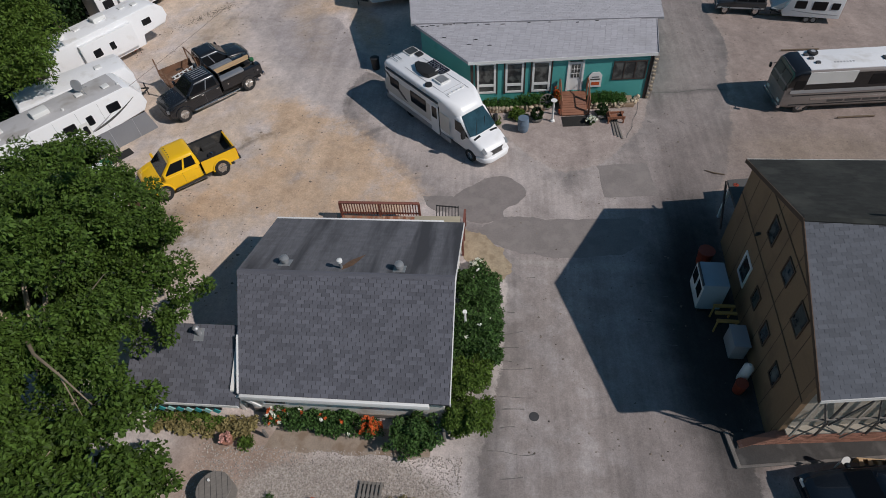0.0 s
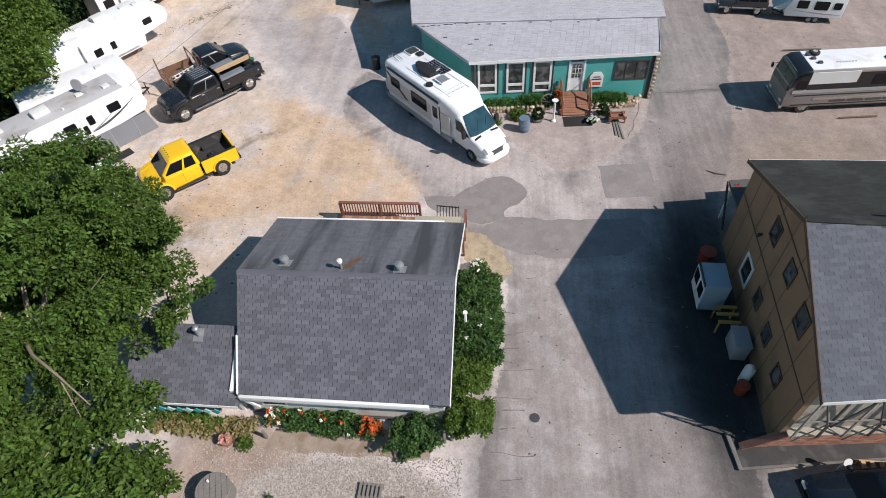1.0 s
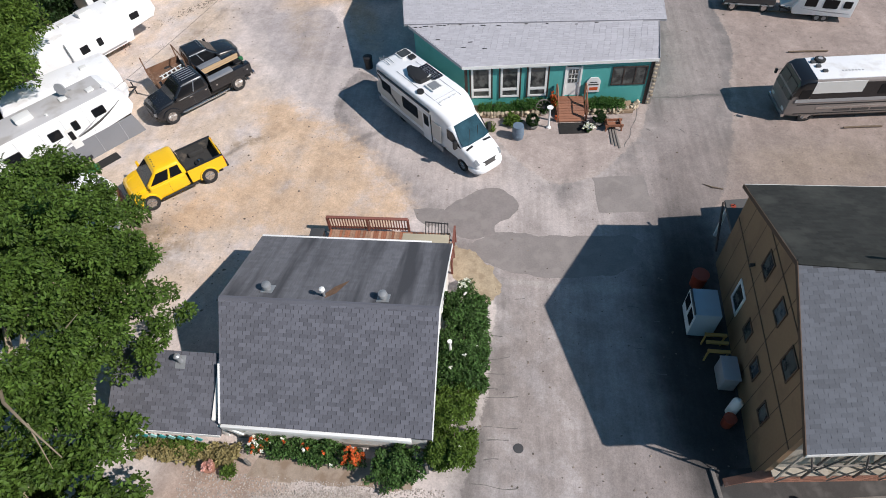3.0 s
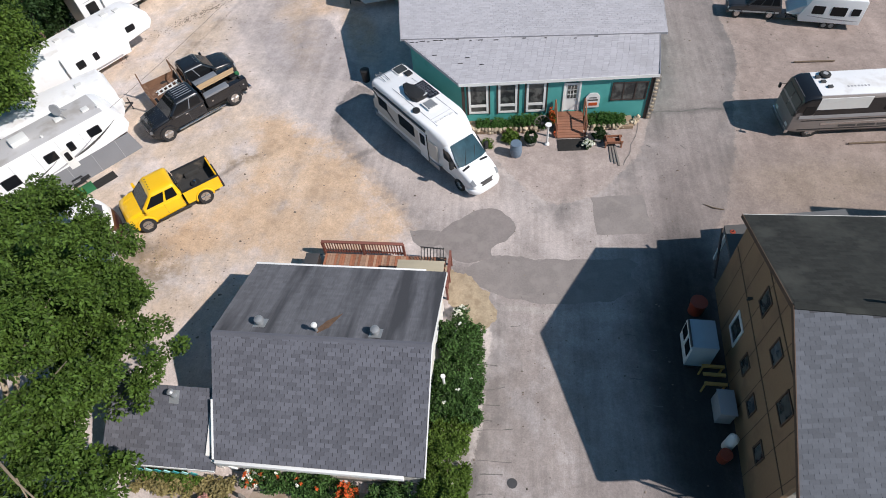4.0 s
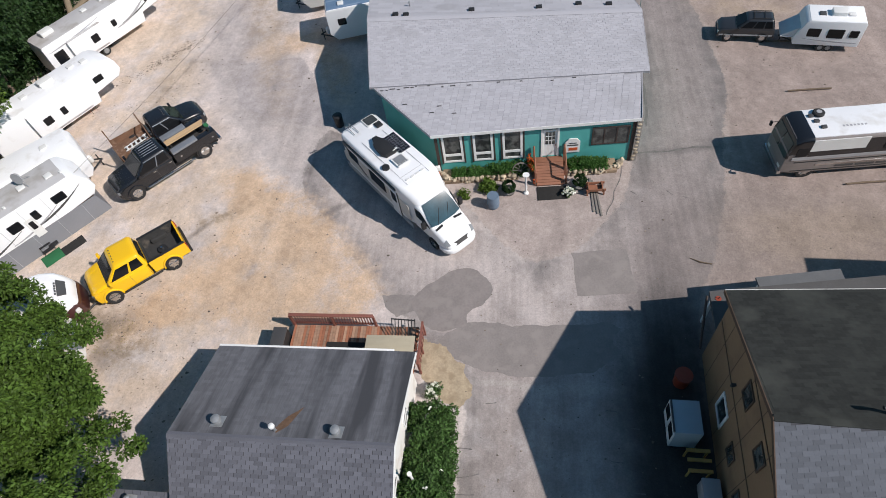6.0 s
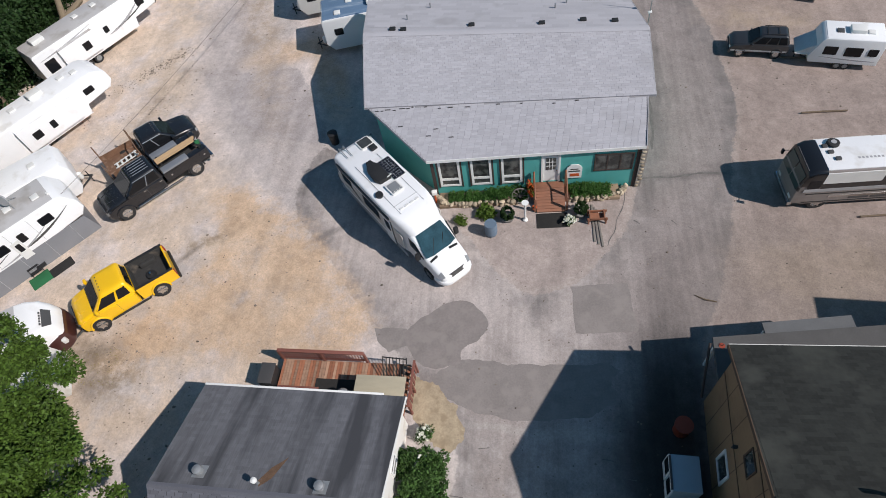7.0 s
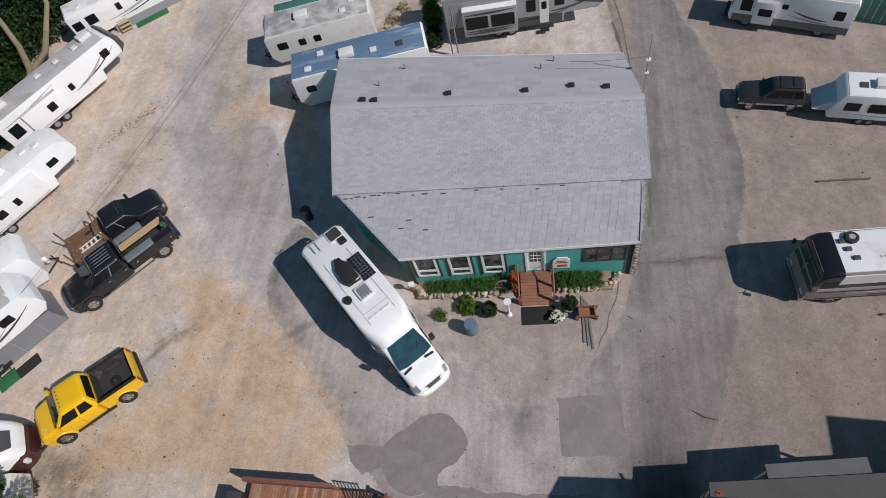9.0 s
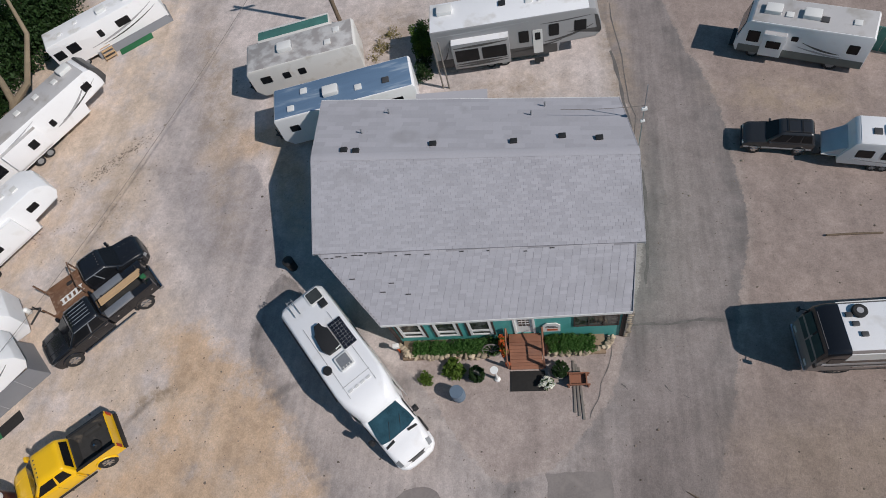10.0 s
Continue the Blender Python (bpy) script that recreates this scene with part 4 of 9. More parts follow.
deck()
DK = pose(0.08, 14.3, 0.45, 0, 0, -10.5)
p = DK @ Vector((-4.9, 8.75, 0))
g = thing("wooden_bench", p.x, p.y, -10.5, "red-brown wooden bench on the deck beside the cottage", "bench", z=0.45)
for k in range(3):
    part("seat_board", box(fresh(), -0.95, 0.95, -0.2 + 0.14 * k, -0.08 + 0.14 * k, 0.4, 0.44, 0.006), RAIL_WOOD, g)
for x in (-0.85, 0.85):
    part("leg", box(fresh(), x - 0.04, x + 0.04, -0.18, 0.18, 0, 0.4), RAIL_WOOD, g)
p = DK @ Vector((-2.75, 8.6, 0))
g = thing("kettle_grill", p.x, p.y, 0, "round grey kettle grill standing on the deck mat", "grill", z=0.47)
part("bowl", tube(fresh(), [(0, 0, 0.45), (0, 0, 0.52), (0, 0, 0.68)], [0.1, 0.22, 0.28], 20), BLACK, g)
part("lid", tube(fresh(), [(0, 0, 0.68), (0, 0, 0.8), (0, 0, 0.87)], [0.28, 0.2, 0.05], 20), STEEL, g)
for k in range(3):
    part("leg", tube(fresh(), [(0.1 * math.cos(k * 2.09), 0.1 * math.sin(k * 2.09), 0.48), (0.25 * math.cos(k * 2.09), 0.25 * math.sin(k * 2.09), 0)], 0.015, 6), STEEL, g)
loc = pose(0.25, 14.05, 0, 0, 0, -10.8)


def at_cottage(x, y):
    p = loc @ Vector((x, y, 0))
    return p.x, p.y


g = thing("storage_box", *at_cottage(-6.7, 9.6), -10.8, "black storage box beside the deck", "box")
part("body", box(fresh(), -0.3, 0.3, -0.45, 0.45, 0, 1.0, 0.02), BLACK, g)
part("lid", box(fresh(), -0.33, 0.33, -0.48, 0.48, 1.0, 1.05, 0.015), CHARCOAL, g)
g = thing("grill", *at_cottage(-3.2, 8.3), -10.8, "round silver-lidded grill on the deck", "grill", z=0.47)
bm = fresh()
tube(bm, [(0, 0, 0.5), (0, 0, 0.55), (0, 0, 0.72), (0, 0, 0.84), (0, 0, 0.88)], [0.12, 0.24, 0.3, 0.2, 0.02], 20)
part("bowl", bm, STEEL, g)
for k in range(3):
    part("leg", tube(fresh(), [(0.12 * math.cos(2.1 * k), 0.12 * math.sin(2.1 * k), 0.55), (0.3 * math.cos(2.1 * k), 0.3 * math.sin(2.1 * k), 0)], 0.015), BLACK, g)


# the office, teal with a pale roof
OF = {"eL": (3.55, 33.98, 3.1), "eR": (14.12, 32.9, 3.1), "mL": (0.65, 37.75, 3.7), "mR": (15.25, 35.65, None), "rL": (0.85, 42.6, 4.7), "rR": (15.9, 39.7, None), "bL": (1.05, 47.0, 3.9), "bR": (15.9, 43.4, None)}
# each slope is a plane through three corners; the fourth follows
for p1, p2, p3, p4 in (("eL", "eR", "mL", "mR"), ("mL", "mR", "rL", "rR"), ("rL", "rR", "bL", "bR")):
    n_ = (Vector(OF[p2]) - Vector(OF[p1])).cross(Vector(OF[p3]) - Vector(OF[p1]))
    q_ = OF[p4]
    OF[p4] = (q_[0], q_[1], OF[p1][2] - (n_.x * (q_[0] - OF[p1][0]) + n_.y * (q_[1] - OF[p1][1])) / n_.z)
F0, FU = Vector((3.72, 34.22, 0)), Vector((0.9933, -0.1156, 0))
FN = Vector((FU.y, -FU.x, 0))
office_at = Matrix(((FU.x, -FN.x, 0, F0.x), (FU.y, -FN.y, 0, F0.y), (0, 0, 1, 0), (0, 0, 0, 1)))


SLOT_GREY = shade("grey slots between shingles", (0.275, 0.27, 0.288), 0.95)


def office():
    h = new("office_building")
    h.matrix_world = office_at
    tagged(h, "teal-sided office building with a broad pale grey shingle roof", "building")
    inv = office_at.inverted()
    c = {k: inv @ Vector(p) for k, p in OF.items()}
    roofs = [("eL", "eR", "mR", "mL"), ("mL", "mR", "rR", "rL"), ("bR", "bL", "rL", "rR")]
    for i, names in enumerate(roofs):
        a, b, q, d = (c[n].copy() for n in names)
        if i == 0:
            drop = Vector((0, 0, 0.06))
            a, b, q, d = a - drop, b - drop, c["mR"].lerp(c["mL"], 0.025) - drop, c["mL"].lerp(c["mR"], 0.015) - drop
        r = slab("roof", h, [a, b, q, d], SHINGLE_WHITE if i == 2 else SLOT_GREY, 0.12)
        e = (b - a).normalized()
        up = ((d - a) - e * (d - a).dot(e)).normalized()
        nv = (d - a).dot(up)

        def span(v, a=a, b=b, q=q, d=d, e=e, nv=nv):
            t = min(1.0, v / nv)
            lo, hi = (d - a).dot(e) * t, (b - a).dot(e) + (q - b).dot(e) * t
            return lo, hi
        nv2 = min(nv, (q - b).dot(up))
        if i == 2:
            # this slope lies smooth: broad courses
            shingles("shingles", r, a, e, up, span, int(max(nv, nv2) / 0.3), SHINGLE_WHITE, tab=0.9, course=0.3, lift=0.009, seed=13, gap=0.002)
        else:
            rows = int(nv / 0.15)
            ud, uq, vd, vq = (d - a).dot(e), (q - a).dot(e), (d - a).dot(up), (q - a).dot(up)
            rows = int(max(vd, vq) / 0.15)

            def below(u, v, ud=ud, uq=uq, vd=vd, vq=vq):
                return v + 0.1 < vd + (vq - vd) * (u - ud) / (uq - ud)
            shingles("shingles", r, a, e, up, span, rows, SHINGLE_WHITE, keep=below, tab=0.33, course=0.15, lift=0.009, seed=11 + i, gap=0.005)
        if i != 1:
            part("fascia", prism(fresh(), [a + Vector((0, -0.03, 0.02)), b + Vector((0, -0.03, 0.02)), b + Vector((0, -0.03, -0.16)), a + Vector((0, -0.03, -0.16))], (0, 0.025, 0)), WHITE_PAINT, h)
    for p, q in (("eL", "mL"), ("mL", "rL"), ("rL", "bL"), ("eR", "mR"), ("mR", "rR"), ("rR", "bR")):
        a, b = c[p], c[q]
        if p == "eL":
            b = b.lerp(c["mR"], 0.015) - Vector((0, 0, 0.06))
        elif p == "eR":
            b = b.lerp(c["mL"], 0.025) - Vector((0, 0, 0.06))
        s = -0.03 if p.endswith("L") else 0.005
        part("barge_board", prism(fresh(), [a + Vector((s, 0, 0.01)), b + Vector((s, 0, 0.01)), b + Vector((s, 0, -0.17)), a + Vector((s, 0, -0.17))], (0.025, 0, 0)), SHINGLE_WHITE, h)
    a, b = c["rL"], c["rR"]
    part("ridge_cap", prism(fresh(), [a + Vector((0, -0.22, -0.02)), a + Vector((0, 0, 0.035)), a + Vector((0, 0.22, -0.02)), a + Vector((0, 0, -0.1))], b - a), SHINGLE_WHITE, h)
    # walls: front with openings, slanted west end, the rest
    fx1, zt = 10.3, 2.95
    wins = [(0.35, 1.45), (2.0, 3.05), (3.55, 4.6)]
    holes = [(a, b, 0.78, 2.8) for a, b in wins] + [(5.55, 6.5, 0.72, 2.7), (8.15, 10.05, 1.35, 2.55)]
    bm = fresh()
    xs = sorted({0.0, fx1, *[v for q in holes for v in q[:2]]})
    for a, b in zip(xs, xs[1:]):
        o = [q for q in holes if q[0] <= a and q[1] >= b]
        if not o:
            box(bm, a, b, 0.0, 0.16, 0.0, zt)
        else:
            box(bm, a, b, 0.0, 0.16, 0.0, o[0][2])
            box(bm, a, b, 0.0, 0.16, o[0][3], zt)
    part("wall", bm, TEAL, h)
    west = [c["eL"] + Vector((0.35, 0.4, 0)), c["mL"] + Vector((0.5, -0.1, 0)), c["mL"] + Vector((0.5, 0.1, 0)), c["bL"] + Vector((0.5, -0.5, 0)), c["bR"] + Vector((-0.6, -0.5, 0)), c["mR"] + Vector((-0.7, 0, 0)), c["eR"] + Vector((-0.25, 0.4, 0))]
    tops = [3.0, 3.5, 3.55, 3.75, 3.75, 3.5, 3.0]
    for (a, za), (b, zb2) in zip(zip(west, tops), list(zip(west, tops))[1:]):
        d = (b - a)
        if d.length < 0.3:
            continue
        nn = Vector((-d.y, d.x, 0)).normalized() * 0.15
        ridge = []
        if d.y > 6 or d.y < -6:
            m_ = a.lerp(b, 0.55)
            ridge = [(m_.x, m_.y, (4.4 if d.y > 0 else c["rR"].z - 0.35))]
        pts = [(a.x, a.y, 0), (b.x, b.y, 0), (b.x, b.y, zb2)] + ridge + [(a.x, a.y, za)]
        part("wall", prism(fresh(), pts, -nn), TEAL, h)
    for a, b in wins:
        wall_window(h, "x", 0.0, a, b, 0.78, 2.8, -1, WHITE_PAINT, frame_w=0.12, rail=1.32, glass=ROOM_GLASS)
        for x in (a - 0.1, b + 0.02):
            part("trim", box(fresh(), x, x + 0.08, -0.05, 0.0, 0.7, 2.88), DARK_TRIM, h)
    wall_window(h, "x", 0.0, 8.15, 10.05, 1.35, 2.55, -1, DARK_TRIM, bars=2, frame_w=0.06, glass=ROOM_GLASS)
    for x in (-0.02, 10.15):
        part("corner_post", box(fresh(), x, x + 0.16, -0.06, 0.0, 0, zt), DARK_TRIM, h)
    d = part("door", box(fresh(), 5.65, 6.4, 0.02, 0.08, 0.74, 2.6), WHITE_PAINT, h, "white door with a nine-light window")
    part("pane", box(fresh(), 5.78, 6.27, 0.0, 0.02, 1.6, 2.45), ROOM_GLASS, d)
    bm = fresh()
    for k in (1, 2):
        box(bm, 5.78 + 0.163 * k - 0.014, 5.78 + 0.163 * k + 0.014, -0.015, 0.0, 1.6, 2.45)
        box(bm, 5.78, 6.27, -0.015, -0.001, 1.6 + 0.283 * k - 0.014, 1.6 + 0.283 * k + 0.014)
    part("glazing_bars", bm, WHITE_PAINT, d)
    part("door_handle", tube(fresh(), [(6.32, -0.02, 1.5), (6.32, -0.02, 1.62)], 0.02), CHROME, d)
    part("door_frame", prism(prism(fresh(), [(5.55, -0.04, 0.72), (5.65, -0.04, 0.72), (5.65, -0.04, 2.7), (5.55, -0.04, 2.7)], (0, 0.1, 0)), [(6.4, -0.04, 0.72), (6.5, -0.04, 0.72), (6.5, -0.04, 2.7), (6.4, -0.04, 2.7)], (0, 0.1, 0)), WHITE_PAINT, h)
    # stone pier at the east corner
    rng = random.Random(4)
    part("pier", box(fresh(), 10.33, 10.61, -0.12, 0.3, 0, 2.85), BRICK_DARK, h)
    for k in range(11):
        for q in range(2):
            bm = fresh()
            bmesh.ops.create_icosphere(bm, subdivisions=2, radius=0.5)
            for v_ in bm.verts:
                v_.co *= 1 + 0.3 * noise.noise(v_.co * 2.4 + Vector((k * 3.1, q * 5.7, 1)))
            cx, cy = (10.45 + rng.uniform(-0.06, 0.06), -0.1) if q else (10.57, 0.08 + rng.uniform(-0.05, 0.05))
            bmesh.ops.transform(bm, matrix=Matrix.Translation((cx, cy, 0.14 + 0.25 * k)) @ Matrix.Diagonal((rng.uniform(0.18, 0.3) if q else 0.12, 0.1 if q else rng.uniform(0.2, 0.36), rng.uniform(0.16, 0.25), 1)), verts=bm.verts)
            part("stone", bm, STONE, h)
    # vents on the rear slope
    across = (c["bL"] - c["rL"]).cross(c["rR"] - c["rL"])

    def on_back(x, y):
        p = inv @ Vector((x, y, 0))
        p.z = c["rL"].z - ((p.x - c["rL"].x) * across.x + (p.y - c["rL"].y) * across.y) / across.z
        return p
    for x, y in ((2.5, 42.72), (3.1, 42.52), (6.87, 42.15), (10.62, 41.45), (12.83, 41.3), (14.41, 40.8)):
        p = on_back(x, y)
        part("roof_vent", box(fresh(), p.x - 0.17, p.x + 0.17, p.y - 0.13, p.y + 0.13, p.z - 0.06, p.z + 0.13, 0.035), BLACK, h, "black louvred roof vent")
    for x, y in ((4.74, 44.98), (3.37, 43.77), (11.68, 43.12), (12.41, 43.6)):
        p = on_back(x, y)
        part("vent_pipe", tube(fresh(), [(p.x, p.y, p.z - 0.05), (p.x, p.y, p.z + 0.3)], 0.045), STEEL, h)
    # low annex at the back
    a = part("annex", prism(fresh(), [inv @ Vector(p) for p in ((5.95, 45.9, 0), (9.65, 45.0, 0), (9.72, 46.62, 0), (6.0, 47.22, 0))], (0, 0, 2.45)), TEAL, h)
    part("annex_roof", prism(fresh(), [inv @ Vector(p) for p in ((5.8, 46.0, 2.45), (9.65, 45.2, 2.45), (9.79, 46.76, 2.45), (5.94, 47.39, 2.45))], (0, 0, 0.09)), SHINGLE_WHITE, a)
    # exposed courses and a loose bit of debris on the front slope
    rng = random.Random(7)
    spots = [(rng.uniform(0.04, 0.3), rng.uniform(0.35, 0.9), 0.12) for k in range(4)]
    spots += [(u, rng.uniform(0.93, 0.985), rng.uniform(0.05, 0.16)) for u in (0.03, 0.05, 0.075, 0.095, 0.13, 0.15, 0.17, 0.215, 0.26, 0.3, 0.36, 0.47, 0.55, 0.66, 0.74)]
    for u, v, w in spots:
        p = c["eL"].lerp(c["eR"], u).lerp(c["mL"].lerp(c["mR"], u), v)
        part("missing_shingle", box(fresh(), p.x - w, p.x + w, p.y - 0.02, p.y + 0.02, p.z - 0.06, p.z - 0.018), CHARCOAL, h)


office()


def at_office(x, y):
    p = office_at @ Vector((x, y, 0))
    return p.x, p.y


OFFICE_TURN = math.degrees(math.atan2(FU.y, FU.x))
# entry ramp
r = thing("entry_ramp", *at_office(5.98, 0), OFFICE_TURN, "orange-brown wooden entry ramp of cross boards", "ramp")
part("landing", box(fresh(), -0.72, 0.72, -0.42, -0.02, 0.62, 0.7, 0.01), RAMP_WOOD, r)
for k in range(8):
    y0, z0 = -0.43 - 0.135 * k, 0.68 - 0.075 * k
    part("board", prism(fresh(), [(-0.72, y0 - 0.128, z0 - 0.055), (0.72, y0 - 0.128, z0 - 0.055), (0.72, y0, z0), (-0.72, y0, z0)], (0, 0, -0.05)), RAMP_WOOD, r)
for x in (-0.7, 0.66):
    part("stringer", prism(fresh(), [(x, -0.04, 0), (x, -0.04, 0.62), (x, -0.43, 0.62), (x, -1.5, 0.03), (x, -1.5, 0)], (0.04, 0, 0)), RAMP_WOOD, r)
for x in (-0.8, 0.8):
    q = part("rail", tube(fresh(), [(x, -0.1, 1.6), (x, -0.45, 1.6), (x, -1.44, 1.0)], 0.035), RAMP_WOOD, r)
    for y, zt_ in ((-0.12, 1.6), (-0.8, 1.38), (-1.4, 1.02)):
        part("post", box(fresh(), x - 0.045, x + 0.045, y - 0.045, y + 0.045, 0, zt_), RAMP_WOOD, q)
g = thing("door_mat", *at_office(6.0, -2.02), OFFICE_TURN, "large black rubber mat on the ground", "mat")
part("sheet", box(fresh(), -0.78, 0.78, -0.46, 0.46, 0.012, 0.03, 0.005), MAT_BLACK, g)
# sign on the wall, its writing too small to read
g = thing("wall_sign", *at_office(7.2, -0.03), OFFICE_TURN, "white shaped sign with a red bar on the teal wall", "sign", z=0.95)
part("board", prism(fresh(), [(-0.38, 0, 0), (0.38, 0, 0), (0.38, 0, 0.75), (0.2, 0, 0.98), (-0.2, 0, 0.98), (-0.38, 0, 0.75)], (0, -0.04, 0)), WHITE_PAINT, g)
part("red_bar", prism(fresh(), rb := [(-0.2, -0.04, 0.14), (0.26, -0.04, 0.14), (0.26, -0.04, 0.34), (-0.2, -0.04, 0.34)], (0, -0.012, 0)), ORANGE, g)
part("grey_bar", box(fresh(), -0.28, 0.28, -0.052, -0.04, 0.48, 0.56), CHARCOAL, g)
part("grey_bar", box(fresh(), -0.2, 0.2, -0.052, -0.04, 0.64, 0.7), CHARCOAL, g)


# the brown two-storey building
def brown():
    h = thing("lodge_building", 11.45, 11.55, -13.2, "tan-brown two-storey building with a mixed dark and blue-grey roof", "building")
    zE, zA, yA, D, L = 4.7, 6.95, 4.95, 10.5, 15.0

    def N(x):
        """The north eave runs a little askew."""
        return 10.55 + 0.09 * x

    def NZ(x):
        return zA - (N(x) - yA) * (zA - zE) / (N(-0.2) - yA)

    west = [(0.35, 0), (D - 0.35, 0), (D - 0.35, zE), (yA, zA - 0.12), (0.35, zE)]
    gable_wall("wall", h, 0.0, 0.18, west, BROWN_SIDING)
    gable_wall("wall", h, L - 0.4, 0.18, west, BROWN_SIDING)
    askew = Matrix.Rotation(math.atan(0.14), 4, "Z")
    s = part("wall", box(fresh(), 0.19, L - 0.6, 0.42, 0.58, 0, zE - 0.05), DINGY_CREAM, h, "cream south wall behind crossed braces")
    s.matrix_basis = askew
    part("wall", box(fresh(), 0.18, L - 0.4, D - 0.53, D - 0.35, 0, zE), BROWN_SIDING, h)
    # vertical grooves and belts of the siding
    y = 0.6
    while y < D - 0.4:
        z1 = zE + (zA - 0.12 - zE) * (1 - abs(y - yA) / (yA - 0.35)) - 0.05
        part("groove_strip", box(fresh(), -0.008, 0.0, y, y + 0.02, 0.02, z1), BROWN_TRIM, h)
        y += 1.22
    for z, y0, y1 in ((3.2, 0.36, D - 0.36), (5.5, 2.4, 7.6)):
        part("belt", box(fresh(), -0.02, 0.0, y0, y1, z, z + 0.05), BROWN_TRIM, h)
    for yc, zc, w, q in ((6.5, 4.7, 0.38, 0.5), (4.5, 4.75, 0.36, 0.46), (2.65, 4.55, 0.42, 0.54), (5.4, 2.0, 0.33, 0.42), (3.8, 1.95, 0.33, 0.42), (2.1, 1.9, 0.33, 0.42)):
        w_ = wall_window(h, "y", 0.0, yc - w, yc + w, zc - q, zc + q, -1, BROWN_TRIM, frame_w=0.05, glass=ROOM_GLASS)
        part("blind", box(fresh(), 0.02, 0.03, yc - w + 0.06, yc - 0.04, zc - q + 0.08, zc + q - 0.08), SILVER, w_)
    w_ = wall_window(h, "y", 0.0, 6.6, 7.6, 1.05, 2.35, -1, WHITE_PAINT, frame_w=0.11, glass=ROOM_GLASS)
    part("wall_lamp", tube(fresh(), [(0.0, 7.3, 3.7), (-0.12, 7.3, 3.65), (-0.16, 7.3, 3.55)], [0.05, 0.08, 0.03], 10), BLACK, h)
    # roof
    fall = (zA - zE) / (yA + 0.35)
    o, q = Vector((-0.2, -0.35, zE)), Vector((L, -0.35 + 0.14 * (L + 0.2), 0))
    q.z = zA - (yA - q.y) * fall
    s = slab("roof", h, [o, q, (L, yA, zA), (-0.2, yA, zA)], ROOF_BASE, 0.12, "blue-grey shingled south slope")
    n = slab("roof", h, [(-0.2, N(-0.2), zE), (-0.2, yA, zA + 0.002), (L, yA, zA + 0.002), (L, N(L), NZ(L))], SHINGLE_BLACK, 0.12, "near-black north slope")
    e0 = (q - o).normalized()
    side = Vector((0, 1, fall))
    up = (side - e0 * side.dot(e0)).normalized()
    lean = side.dot(e0) / side.dot(up)
    shingles("shingles", s, o, e0, up, lambda v: (lean * v, 9.0), 46, SHINGLE_BLUE, tab=0.3, course=0.14, seed=21, gap=0.003, lift=0.008, keep=lambda u, v: (o + e0 * u + up * (v + 0.16)).y < yA)
    ev = Vector((L + 0.2, N(L) - N(-0.2), NZ(L) - zE)).normalized()
    up = Vector((0, yA - N(-0.2), zA - zE))
    up = (up - ev * up.dot(ev)).normalized()
    shingles("shingles", n, (-0.2, N(-0.2), zE + 0.002), ev, up, lambda v: (-0.083 * v, 9.5), int(math.hypot(yA - D, zA - zE) / 0.16), SHINGLE_BLACK, tab=0.34, course=0.16, lift=0.004, seed=22, gap=0.0004)
    part("ridge_cap", box(fresh(), -0.2, L, yA - 0.09, yA + 0.12, zA - 0.04, zA + 0.022, 0.015), SHINGLE_BLACK, h)
    for a, b in (((-0.35, zE), (yA, zA)), ((yA, zA), (N(-0.2), zE))):
        part("barge_board", prism(fresh(), [(-0.23, a[0], a[1] + 0.02), (-0.23, b[0], b[1] + 0.02), (-0.23, b[0], b[1] - 0.16), (-0.23, a[0], a[1] - 0.16)], (0.03, 0, 0)), BROWN_TRIM, h)
    part("fascia", prism(fresh(), [(-0.2, N(-0.2), zE - 0.14), (L, N(L), NZ(L) - 0.14), (L, N(L), NZ(L) + 0.01), (-0.2, N(-0.2), zE + 0.01)], (0, 0.025, 0)), OLD_WHITE, h)
    part("fascia", prism(fresh(), [o + Vector((0, -0.03, -0.14)), q + Vector((0, -0.03, -0.14)), q + Vector((0, -0.03, 0.01)), o + Vector((0, -0.03, 0.01))], (0, 0.025, 0)), OLD_WHITE, h)
    bm = fresh()
    tube(bm, [(3.0, 5.4, 6.45), (3.0, 5.4, 7.1), (2.9, 5.4, 7.2), (2.6, 5.4, 7.2)], [0.06, 0.06, 0.06, 0.06], 12)
    part("roof_pipe", bm, BLACK, h, "black bent vent pipe")
    # south side: ledge and crossed braces over a low brick wall
    b = part("ledge", box(fresh(), 0.2, L - 0.6, 0.12, 0.42, 1.22, 1.28), DINGY_CREAM, h)
    b.matrix_basis = askew
    part("rail", box(fresh(), 0.2, L - 0.6, 0.0, 0.05, 2.55, 2.61), GREY_WOOD, b)
    x = 0.25
    while x < L - 2:
        part("post", box(fresh(), x + 0.82, x + 0.88, 0.02, 0.08, 1.28, zE - 0.2), CHARCOAL, b)
        part("post", box(fresh(), x - 0.03, x + 0.03, 0.02, 0.08, 1.28, zE - 0.2), DINGY_CREAM, b)
        part("brace", tube(fresh(), [(x + 0.1, 0.0, 3.9), (x + 0.8, 0.0, 2.2)], 0.03), CHARCOAL, b)
        part("brace", tube(fresh(), [(x + 0.9, 0.0, 2.2), (x + 1.6, 0.0, 3.9)], 0.03), CHARCOAL, b)
        part("brace", tube(fresh(), [(x, -0.02, 1.15), (x + 0.7, -0.02, 2.5)], 0.022), GREY_WOOD, b)
        x += 1.7
